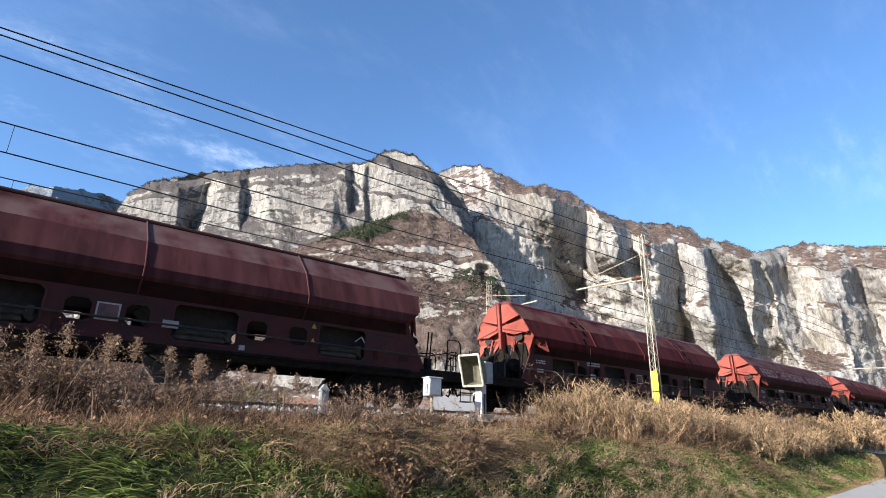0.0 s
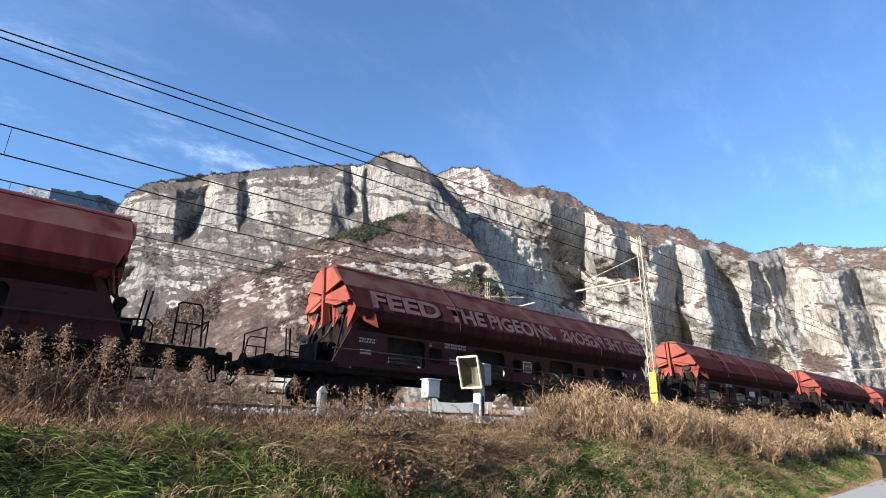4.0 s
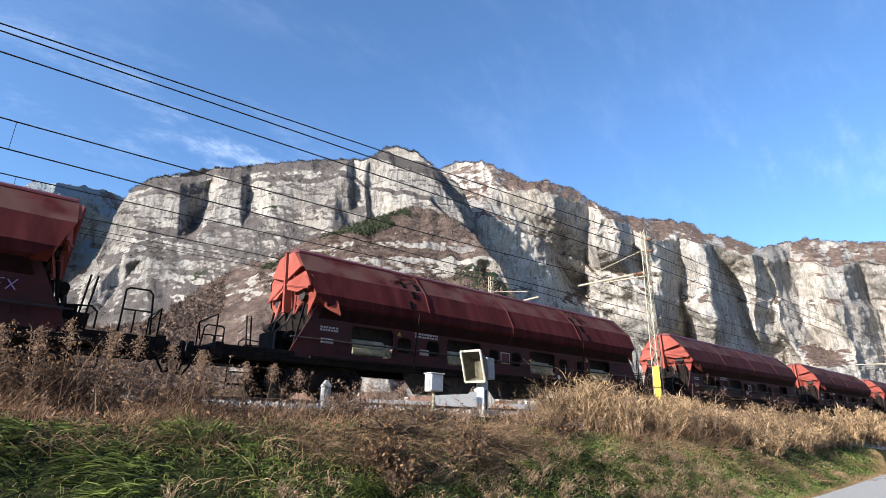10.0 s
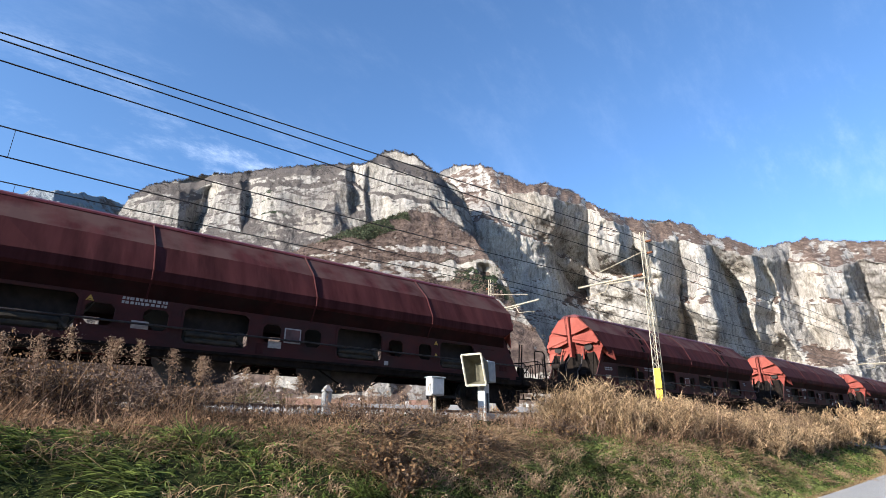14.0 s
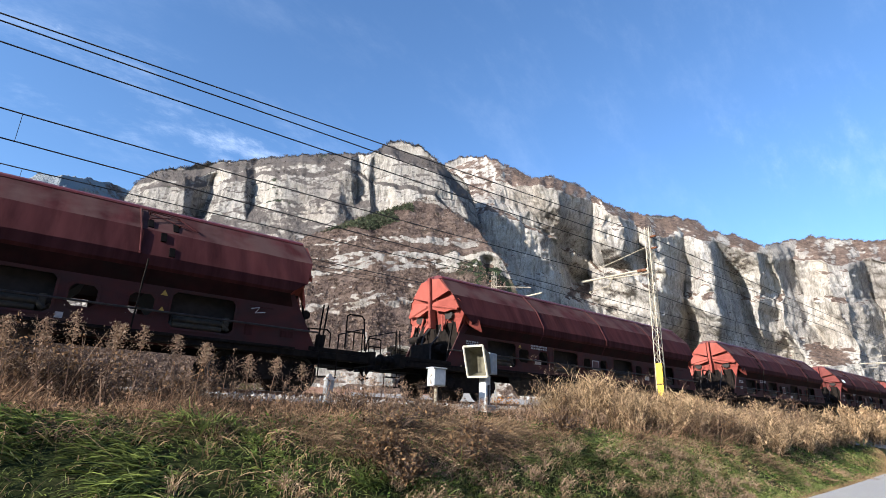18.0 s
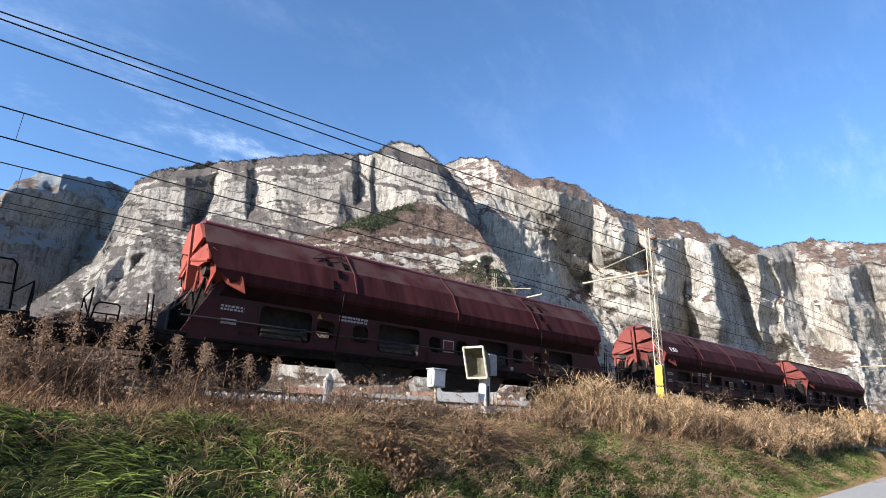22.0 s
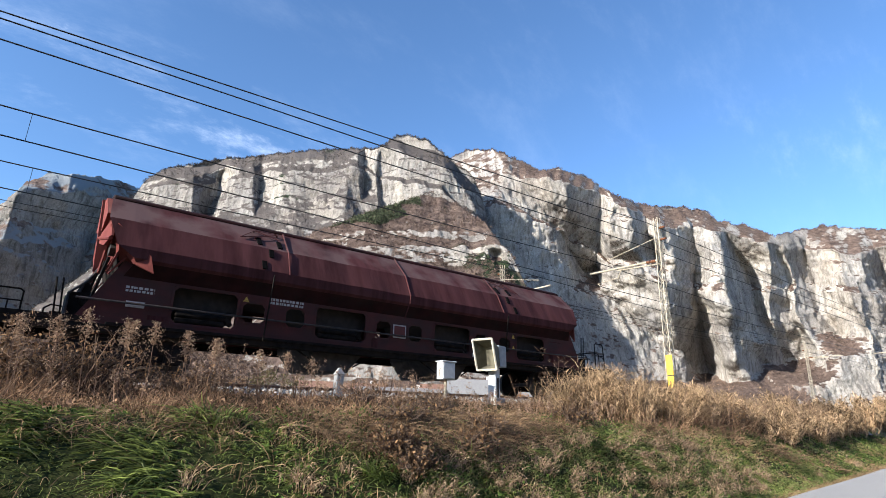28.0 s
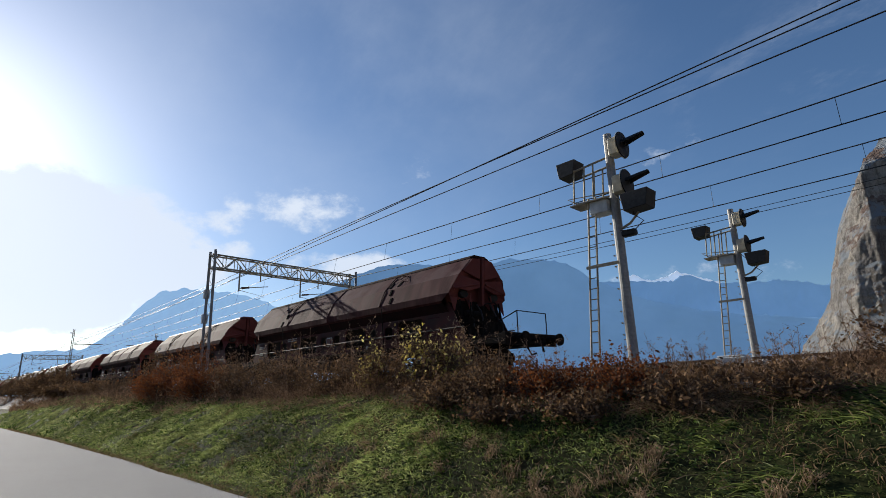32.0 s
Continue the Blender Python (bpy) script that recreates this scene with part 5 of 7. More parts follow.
        add("platform", top, shared("deck", lambda: Shape().box(8.0, 9.95, -1.25, 1.25, 1.05, 1.16).box(9.8, 9.98, -1.3, 1.3, 0.82, 1.2).box(8.2, 9.9, -0.3, 0.3, 0.8, 1.1).mesh("platform", grime, 0.01)), "", None, r)
        add("railing", top, shared("rail" + str(e), lambda: railing_mesh(e > 0).mesh("railing", grime)), "bent black pipe railing", None, r)
        for s in (-1, 1):
            def buf():
                return Shape().rod((9.98, s * 0.875, 1.0), (10.32, s * 0.875, 1.0), 0.11, 12).rod((9.98, s * 0.875, 1.0), (10.14, s * 0.875, 1.0), 0.15, 12).rod((10.38, s * 0.875, 1.0), (10.45, s * 0.875, 1.0), 0.2, 16, 0.19).rod((10.3, s * 0.875, 1.0), (10.39, s * 0.875, 1.0), 0.075, 10).mesh("buffer", grime)
            add("buffer", top, shared("buf%d" % s, buf), "", None, r)
        add("coupling", top, shared("hook", lambda: Shape().rod((9.95, 0, 0.98), (10.42, 0, 0.98), 0.05, 8).pipe([(10.3, 0.06, 0.95), (10.36, 0.06, 0.6), (10.42, -0.06, 0.6), (10.36, -0.06, 0.95)], 0.025, 6).mesh("coupling", grime)), "black screw coupling", None, r)
        add("brake_hose", top, shared("hose", lambda: Shape().pipe([(9.98, -0.35, 0.85), (10.2, -0.36, 0.5), (10.35, -0.3, 0.55)], 0.03, 7).mesh("brake_hose", grime)), "black rubber brake hose", None, r)
        add("hand_loop", top, shared("loop", lambda: Shape().pipe([(8.0, -1.15, 1.62), (8.5, -1.15, 1.66), (8.62, -1.15, 1.56), (8.62, -1.15, 1.2)], 0.02, 6).mesh("hand_loop", grime)), "", None, r)
        for x0, x1 in ((8.28, 8.37), (8.4, 8.5)):
            add("brake_lever", top, shared("lev%.2f" % x0, lambda: Shape().rod((x0, -1.1, 1.15), (x1, -1.1, 2.32), 0.022, 6).rod((x0, -1.1, 1.15), (x0 + 0.03, -1.1, 1.5), 0.075, 8).mesh("brake_lever", grime)), "upright black lever", None, r)
        add("steps", top, shared("steps", lambda: Shape().pipe([(8.3, -1.27, 1.05), (8.3, -1.27, 0.4), (8.8, -1.27, 0.4), (8.8, -1.27, 1.05)], 0.02, 6).box(8.3, 8.8, -1.35, -1.1, 0.4, 0.43).box(8.3, 8.8, -1.35, -1.1, 0.72, 0.75).mesh("steps", grime)), "", None, r)
        b, sets = bogie(top, e * 7.1)
        WHEELS.extend(sets)
    if kind == "gear":
        for x, m in ((-4.3, 1), (4.2, -1)):
            add("hatch_gear", top, shared("gear%d" % m + k, lambda: hatch_gear(m).mesh("hatch_gear", paint)), "thin roof opening rods", (x, 0, 0))
            for j, hole in enumerate(hatch_holes(m)):
                add("inspection_hole", top, shared("ghole%d%d" % (j, m), lambda: hole.mesh("inspection_hole", hole_shade)), "small black plate for the shade of an opening", (x, 0, 0))
        add("strap", top, shared("strap" + k, lambda: strap_mesh(paint)), "", (-0.1, 0, 0))
        for x in (-4.3, 3.9):
            add("ladder_bar", top, shared("bar", lambda: Shape().rod((0, -1.34, 1.0), (0.05, -1.5, 2.6), 0.02, 5).mesh("ladder_bar", grime)), "", (x, 0, 0))
    else:
        for x in (-3.75, 0.2, 4.1):
            add("strap", top, shared("strap" + k, lambda: strap_mesh(paint)), "", (x, 0, 0))
    # labels: plain bars for lettering, framed plates, triangles
    def bars(cols, rows_, w, h, y=-1.228):
        sh = Shape()
        rs_ = random.Random(cols * 7 + rows_)
        for r_ in range(rows_):
            x = 0
            while x < w:
                step = rs_.uniform(0.05, 0.12)
                sh.box(x, min(w, x + step * 0.7), y - 0.002, y, -r_ * h * 1.5 - h, -r_ * h * 1.5)
                x += step
        return sh
    tagged(add("number_marks", top, shared("bars1", lambda: bars(9, 2, 0.9, 0.06).mesh("number_marks", plate_white)), "white lettering marks", (-4.2, 0, 2.08)), kind="stuff")
    tagged(add("weight_marks", top, shared("bars2", lambda: bars(5, 2, 0.56, 0.05).mesh("weight_marks", plate_white)), "white lettering marks", (-7.35, 0, 1.9)), kind="stuff")
    add("emblem", top, shared("emblem", lambda: Shape().box(-0.5, -0.05, -1.232, -1.224, 1.46, 1.84).mesh("emblem", plate_white)), "framed square emblem")
    add("emblem_field", top, shared("emblem2" + kind, lambda: Shape().box(-0.465, -0.085, -1.238, -1.23, 1.495, 1.805).box(-0.39, -0.31, -1.242, -1.236, 1.56, 1.74).box(-0.24, -0.16, -1.242, -1.236, 1.56, 1.74).mesh("emblem_field", lid_red if kind == "gear" else pigeon)), "field of the emblem")
    for x, z in ((4.44, 1.98), (4.44, 1.6), (-4.78, 1.98)):
        add("warning_triangle", top, shared("tri", lambda: Shape().along("y", [(-0.075, 0), (0.075, 0), (0, 0.13)], -1.232, -1.224).mesh("warning_triangle", warn)), "yellow warning triangle", (x, 0, z - 0.08))
    for x, z, w, h in ((-7.3, 1.45, 0.36, 0.13), (-6.85, 1.22, 0.42, 0.1), (6.3, 1.25, 0.2, 0.26), (7.2, 1.3, 0.34, 0.16), (6.35, 1.95, 0.6, 0.03), (-1.2, 1.12, 0.2, 0.1), (2.55, 1.14, 0.14, 0.12)):
        add("label_plate", top, shared("lab%.2f" % w, lambda: Shape().box(0, w, -1.231, -1.224, 0, h).mesh("label_plate", plate_white if w in (0.36, 0.03, 0.14) else paints[2])), "", (x, 0, z))
    # white plates added for the bright sky seen through the windows
    for x, z in marks:
        add("sky_patch", top, shared("paper", lambda: Shape().box(0, 0.34, -1.234, -1.226, 0, 0.17).mesh("sky_patch", plate_white)), "white plate for bright sky seen through a window", (x, 0, z))
    return top


PLAN = [("gear", 2, 1, None, (), "dull brown-red hopper wagon, last of the train"),
        ("gear", 1, 1, False, ((-3.5, 1.42),), "faded red bogie hopper wagon with roof gear"),
        ("gear", 1, 0, False, ((0.8, 1.2),), "faded red bogie hopper wagon with roof gear"),
        ("strap", 1, 0, False, ((-4.0, 1.4), (3.4, 1.3)), "dusty dark red hopper wagon with three body straps"),
        ("gear", 1, 0, False, (), "dark red bogie hopper wagon with roof gear"),
        ("strap", 1, 0, False, ((-3.95, 1.42), (-0.9, 1.3)), "dark red hopper wagon with three body straps"),
        ("gear", 0, 0, True, ((-4.0, 1.42),), "red hopper wagon with pale beige discharge flaps"),
        ("gear", 0, 0, True, ((4.4, 1.46),), "dusty red hopper wagon with beige discharge flaps"),
        ("strap", 1, 0, False, ((-4.0, 1.44), (-0.45, 1.46)), "dark red hopper wagon with pale sprayed letters"),
        ("gear", 0, 0, False, ((-4.0, 1.44),), "fresh red bogie hopper wagon with roof gear"),
        ("strap", 2, 1, False, ((-4.0, 1.44), (-0.45, 1.46), (0.8, 1.46)), "dusty brown-red hopper wagon with body straps"),
        ("gear", 1, 0, False, (), "red bogie hopper wagon leading the others")]
for k, (kind, p, e, clean, marks, text) in enumerate(PLAN):
    w = wagon(kind, paints[p], sunlit_end_paints[e], clean, marks)
    tagged(w, text)
    WAGONS.append(w)


def sprayed(text, wide, high, flip):
    """Flat letters lying on the slanting middle facet, as one mesh."""
    curve = bpy.data.curves.new("letters", "FONT")
    curve.body, curve.size, curve.offset = text, 1.0, 0.035
    tmp = bpy.data.objects.new("letters", curve)
    me = bpy.data.meshes.new_from_object(tmp)
    co = np.zeros(len(me.vertices) * 3)
    me.vertices.foreach_get("co", co)
    co = co.reshape(-1, 3)
    u = (co[:, 0] - co[:, 0].min()) / np.ptp(co[:, 0])
    v = (co[:, 1] - co[:, 1].min()) / np.ptp(co[:, 1])
    u = (1 - u if flip else u) * wide + 0.02 * np.sin(v * 9 + u * 31)
    v = v * high + 0.02 * np.sin(u * 5.3)
    (y0, z0), (y1, z1) = SECTION[2], SECTION[1]
    run = math.hypot(y1 - y0, z1 - z0)
    s_ = 0.05 + v
    out = np.stack([u, -(y0 + (y1 - y0) * s_ / run) - 0.022, z0 + (z1 - z0) * s_ / run + 0.012], 1)
    me.vertices.foreach_set("co", out.astype(np.float32).ravel())
    me.update()
    me.materials.clear()
    me.materials.append(pigeon)
    bpy.data.objects.remove(tmp)
    bpy.data.curves.remove(curve)
    return me


spray_lilac = surface("lilac_sprayed_paint", (0.30, 0.22, 0.42), (0.42, 0.32, 0.55), 8, 0.6, 0.0)
spray_white = surface("white_sprayed_paint", (0.42, 0.42, 0.45), (0.62, 0.62, 0.65), 8, 0.6, 0.0)
for line in ([(6.4, 1.74), (6.41, 1.95), (6.53, 1.75), (6.54, 1.96)], [(6.62, 1.78), (6.66, 1.93), (6.78, 1.9), (6.74, 1.76), (6.62, 1.78)], [(6.85, 1.75), (6.86, 1.95), (7.0, 1.96)], [(6.86, 1.85), (6.96, 1.86)], [(7.05, 1.76), (7.2, 1.97)], [(7.05, 1.95), (7.2, 1.76)]):
    part("sprayed_mark", Shape().pipe([(x, -1.235, z) for x, z in line], 0.013, 5), spray_lilac, WAGONS[7], "lilac sprayed scrawl")
part("sprayed_panel", Shape().box(-0.95, -0.15, -1.246, -1.24, 1.5, 1.82), spray_white, WAGONS[7], "white sprayed panel")
for line in ([(0.36, 1.25), (0.44, 1.56), (0.62, 1.58), (0.64, 1.44), (0.46, 1.4), (0.62, 1.27), (0.72, 1.27)], [(-1.3, 1.36), (-1.0, 1.33), (-0.9, 1.3)], [(0.2, 1.2), (0.45, 1.17)]):
    part("sprayed_mark", Shape().pipe([(x, -1.24, z) for x, z in line], 0.03, 5), spray_white, WAGONS[7], "white sprayed scrawl")
for line in ([(5.85, 1.9), (6.0, 1.92), (5.92, 1.75)], [(6.1, 1.88), (6.2, 1.75)], [(6.75, 1.7), (6.85, 1.95), (6.9, 1.8), (7.0, 1.95)]):
    part("sprayed_mark", Shape().pipe([(x, -1.24, z) for x, z in line], 0.018, 5), spray_white, WAGONS[8], "white sprayed scrawl")
for text, x, wide, flip in (("FEED", -7.1, 2.6, False), ("THE", -4.15, 1.65, False), ("PIGEONS.", -2.3, 3.5, False), ("PIGEONS.", 1.6, 2.9, True), ("THE", 4.7, 1.3, True), ("FEED", 6.15, 1.35, True)):
    add("sprayed_letters", WAGONS[8], sprayed(text, wide, 0.6, flip), "pale sprayed capital letters", (x, 0, 0))

for k, line in ((1, [(1.1, 2.02), (1.22, 2.06), (1.2, 1.94), (1.12, 1.98)]), (1, [(1.3, 2.06), (1.36, 1.98), (1.42, 2.06), (1.34, 1.88)]), (1, [(1.62, 1.9), (1.58, 1.84), (1.68, 1.84)]), (1, [(1.76, 1.88), (1.82, 1.9), (1.78, 1.82), (1.86, 1.82)]), (4, [(6.4, 1.9), (6.6, 1.95), (6.5, 1.8), (6.75, 1.85)]), (10, [(5.7, 1.7), (5.9, 1.85), (6.0, 1.7)])):
    part("sprayed_mark", Shape().pipe([(x, -1.24, z) for x, z in line], 0.014, 5), spray_white, WAGONS[k], "thin white scrawl")

for line in ([(-6.86, 0.42), (-7.04, 0.42), (-7.04, 0.2), (-6.88, 0.2)], [(-7.04, 0.31), (-6.9, 0.31)], [(-6.8, 0.42), (-6.62, 0.2)], [(-6.62, 0.42), (-6.8, 0.2)], [(-6.5, 0.42), (-6.56, 0.3), (-6.5, 0.2), (-6.4, 0.3), (-6.5, 0.42)]):
    (y0, z0), (y1, z1) = SECTION[2], SECTION[1]
    run = math.hypot(y1 - y0, z1 - z0)
    part("sprayed_mark", Shape().pipe([(x, -(y0 + (y1 - y0) * v / run) - 0.01, z0 + (z1 - z0) * v / run) for x, v in line], 0.016, 5), spray_white, WAGONS[1], "white scrawl on the hopper side")

# ---- signals and cabinets ----
def signal(x, y, name_label):
    """A main signal mast seen from the side: two round targets, side boxes, service platform and ladder."""
    top = tagged(new("railway_signal"), name_label, "signal", "railway signals")
    g = 1.95
    top.location = (x, y, g)
    h = 7.8 - g
    part("mast", Shape().rod((0, 0, -0.1), (0, 0, h), 0.125, 14, 0.105), white_paint, top, "pale painted tubular mast")
    part("footing", Shape().box(-0.45, 0.45, -0.45, 0.45, -0.5, 0.06), concrete, top, bevel=0.03)
    for z in np.arange(0.25, h - 2.3, 0.27):
        part("rung", Shape().rod((-0.13, -0.05, z), (-0.17, -0.05, z + 0.02), 0.02, 5), zinc, top)
    for z in (h - 0.42, h - 1.42):
        head = part("signal_head", Shape().box(0.06, 0.34, -0.2, 0.16, z - 0.24, z + 0.22), cream, top, "cream lamp housing", bevel=0.03)
        part("target", Shape().disc((0.38, -0.02, z), "x", 0.335, 0.03, 28), black_paint, head, "round black target board")
        part("target_rim", Shape().disc((0.362, -0.02, z), "x", 0.35, 0.012, 28), cream, head)
        hood = []
        for k in range(9):
            a = math.pi * (k / 8)
            hood.append((math.cos(a), math.sin(a)))
        sh = Shape()
        sh.loft([(0.39, -0.02 + 0.15 * c, z + 0.0 + 0.13 * s_) for c, s_ in hood] + [(0.39, -0.02 + 0.12 * c, z + 0.10 * s_) for c, s_ in reversed(hood)],
                [(0.92, -0.02 + 0.10 * c, z + 0.1 + 0.07 * s_) for c, s_ in hood] + [(0.92, -0.02 + 0.08 * c, z + 0.1 + 0.05 * s_) for c, s_ in reversed(hood)])
        part("hood", sh, black_paint, head, "long black sun hood")
    # boxes on side brackets
    def hooded(xc, yc, z, w, d, t, label):
        sh = Shape().loft([(xc - w / 2, yc - d / 2, z), (xc + w / 2, yc - d / 2, z + 0.03), (xc + w / 2, yc + d / 2, z + 0.03), (xc - w / 2, yc + d / 2, z)],
                          [(xc - w / 2 - 0.06, yc - d / 2, z + t), (xc + w / 2 + 0.08, yc - d / 2, z + t), (xc + w / 2 + 0.08, yc + d / 2, z + t), (xc - w / 2 - 0.06, yc + d / 2, z + t)])
        return part("side_box", sh, black_paint, top, label, bevel=0.012)
    hooded(-1.12, -0.05, h - 0.88, 0.42, 0.5, 0.42, "black hooded box on the platform")
    hooded(0.62, -0.1, h - 2.22, 0.55, 0.5, 0.44, "black hooded box on a bracket")
    part("bracket", Shape().pipe([(0, 0, h - 2.55), (0.35, -0.05, h - 2.45), (0.6, -0.08, h - 2.24)], 0.03, 6), zinc, top)
    part("camera_unit", Shape().box(0.1, 0.45, -0.1, 0.08, h - 2.75, h - 2.6), black_paint, top, bevel=0.03)
    part("equipment_box", Shape().box(-0.6, -0.12, -0.2, 0.2, h - 2.05, h - 1.72), cabinet_grey, top, "grey equipment box", bevel=0.02)
    for yy in (-0.25, 0.25):
        part("platform_beam", Shape().pipe([(0, yy, h - 0.72), (-1.25, yy, h - 0.82)], 0.028, 6), zinc, top)
        part("platform_rail", Shape().pipe([(0, yy, h - 1.62), (-1.15, yy, h - 1.5), (-0.9, yy, h - 1.68), (0, yy, h - 1.72)], 0.022, 6), zinc, top)
        for xx in (-0.35, -0.6, -0.9):
            part("platform_post", Shape().rod((xx, yy, h - 0.74), (xx - 0.08, yy, h - 1.66), 0.022, 6), zinc, top)
    part("platform_floor", Shape().box(-1.1, -0.1, -0.27, 0.27, h - 1.72, h - 1.69), zinc, top)
    lad = part("ladder", Shape().rod((-1.0, -0.17, 0), (-0.62, -0.17, h - 1.6), 0.025, 6), zinc, top, "steel access ladder")
    part("ladder_rail", Shape().rod((-0.78, -0.17, 0), (-0.42, -0.17, h - 1.6), 0.025, 6), zinc, lad)
    for k in range(16):
        u = (k + 0.6) / 16.5
        z = u * (h - 1.6)
        part("ladder_rung", Shape().rod((-1.0 + 0.38 * u, -0.17, z), (-0.78 + 0.36 * u, -0.17, z), 0.014, 5), zinc, lad)
    part("tie_bar", Shape().box(-0.85, 0.0, -0.2, -0.14, h * 0.42, h * 0.42 + 0.07), zinc, top)
    part("cable", Shape().pipe([(0.1, -0.12, h - 1.7), (0.28, -0.16, h - 1.95), (0.45, -0.14, h - 2.0), (0.5, -0.12, h - 2.3), (0.72, -0.16, h - 2.5), (0.5, -0.14, h - 2.65), (0.1, -0.1, h - 2.6)], 0.013, 5), cable, top)
    return top


signal(-5.68, 11.85, "tall pale signal mast with black targets, ladder and side boxes")
signal(-5.6, 20.9, "railway signal mast with black targets and ladder beyond the tracks")


def post_cabinet(x, y):
    top = tagged(new("trackside_cabinet"), "small pale grey cabinet on a thin post", "cabinet", "trackside boxes")
    top.location = (x, y, 1.92)
    part("post", Shape().rod((0, 0, -0.2), (0, 0, 0.55), 0.045, 10), zinc, top)
    body = part("body", Shape().box(-0.21, 0.21, -0.14, 0.14, 0.55, 1.0), cabinet_grey, top, bevel=0.02)
    part("roof", Shape().box(-0.235, 0.235, -0.165, 0.165, 1.0, 1.03), cabinet_grey, top, bevel=0.008)
    part("door", Shape().box(-0.18, 0.18, -0.152, -0.142, 0.58, 0.97), cabinet_grey, body, bevel=0.004)
    part("conduit", Shape().pipe([(-0.22, -0.08, 0.85), (-0.28, -0.08, 0.75), (-0.24, -0.08, 0.6)], 0.015, 6), zinc, top)
    return top


hood_inside = surface("olive_hood_lining", (0.10, 0.09, 0.06), (0.17, 0.155, 0.105), 8, 0.8, 0.1)
steel_blue = surface("grey_blue_signal_paint", (0.24, 0.28, 0.30), (0.34, 0.38, 0.40), 9, 0.5, 0.1, stain=(0.2, 0.2, 0.18), stain_scale=2)


def dwarf_signal(x, y):
    """A hooded position-light box on a stout post."""
    top = tagged(new("dwarf_signal"), "hooded pale grey signal box on a stout post", "signal", "trackside boxes")
    top.location = (x, y, 2.02)
    part("post", Shape().box(-0.1, 0.12, -0.1, 0.1, -0.2, 0.72), cabinet_grey, top, bevel=0.02)
    part("post_plate", Shape().box(-0.02, 0.05, -0.115, -0.102, 0.05, 0.5), black_paint, top)
    body = part("body", Shape().loft([(-0.02, -0.2, 0.75), (0.26, -0.2, 0.75), (0.26, 0.2, 0.75), (-0.02, 0.2, 0.75)], [(-0.1, -0.2, 1.24), (0.24, -0.2, 1.24), (0.24, 0.2, 1.24), (-0.1, 0.2, 1.24)]), steel_blue, top, "grey-blue housing", bevel=0.015)
    sh = Shape()
    o = [(-0.30, -0.27, 0.66), (-0.30, 0.27, 0.66), (-0.52, 0.27, 1.34), (-0.52, -0.27, 1.34)]
    i = [(-0.02, -0.19, 0.78), (-0.02, 0.19, 0.78), (-0.1, 0.19, 1.2), (-0.1, -0.19, 1.2)]
    n = 4
    o2 = [(x_ + 0.02, y_ * 0.9, z_ * 0.93 + 0.07) for x_, y_, z_ in o]
    i2 = [(x_ - 0.02, y_ * 0.9, z_ * 0.97 + 0.03) for x_, y_, z_ in i]
    sh.put(o + i, [(k, (k + 1) % n, n + (k + 1) % n, n + k) for k in range(n)])
    sh.put(o2 + i2, [(n + k, n + (k + 1) % n, (k + 1) % n, k) for k in range(n)] + [(4, 5, 6, 7)])
    sh.put(o + o2, [(k, n + k, n + (k + 1) % n, (k + 1) % n) for k in range(n)])
    part("hood", sh, hood_inside, body, "open hood with a dark olive lining")
    edge = Shape()
    for p, q in zip(o, o[1:] + o[:1]):
        edge.rod(p, q, 0.028, 6)
    part("hood_rim", edge, cream, body, "pale rim of the hood")
    part("base", Shape().box(-0.2, 0.2, -0.2, 0.2, -0.3, 0.05), concrete, top, bevel=0.02)
    return top


post_cabinet(8.68, 11.55)
box_signal = dwarf_signal(10.38, 11.55)
box_signal.scale, box_signal.rotation_euler = (1.2, 1.2, 1.2), (0, 0, radians(16))
trackbox = part("track_box", Shape().box(-0.3, 0.3, -0.2, 0.2, 0.0, 0.16).box(-0.26, 0.26, -0.17, 0.17, 0.16, 0.2), cabinet_grey, None, "small flat grey box beside the rail", bevel=0.015)
trackbox.location = (-3.75, 12.35, 1.95)
tagged(trackbox, "", "box", "trackside boxes")
marker = tagged(new("marker_post"), "short white-painted concrete post with a pointed top", "post")
marker.location = (5.7, 11.75, 1.6)
part("shaft", Shape().box(-0.09, 0.09, -0.09, 0.09, 0, 0.82), white_paint, marker, bevel=0.012)
part("cap", Shape().loft([(-0.11, -0.11, 0.82), (0.11, -0.11, 0.82), (0.11, 0.11, 0.82), (-0.11, 0.11, 0.82)], [(-0.03, -0.03, 0.97), (0.03, -0.03, 0.97), (0.03, 0.03, 0.97), (-0.03, 0.03, 0.97)]), white_paint, marker, bevel=0.008)
guard = part("concrete_kerb", Shape().box(0, 1.1, -0.14, 0.14, 0, 0.09), concrete, None, "low concrete edge slab in the weeds", bevel=0.02)
guard.location = (-2.7, 8.75, 1.52)
tagged(guard, "", "slab")

# ---- village behind the line ----
render_white = surface("white_house_render", (0.55, 0.53, 0.49), (0.72, 0.70, 0.66), 1.5, 0.9, 0.1, stain=(0.42, 0.39, 0.34), stain_scale=0.3)
roof_grey = surface("grey_roof_sheet", (0.16, 0.155, 0.15), (0.26, 0.25, 0.24), 2.5, 0.8, 0.2, stretch=(1, 6, 1))
roof_tile = surface("red_brown_roof_tile", (0.17, 0.09, 0.06), (0.28, 0.16, 0.11), 3, 0.85, 0.3)
window_dark = surface("dark_window_glass", (0.02, 0.025, 0.03), (0.05, 0.055, 0.06), 3, 0.15, 0.0)


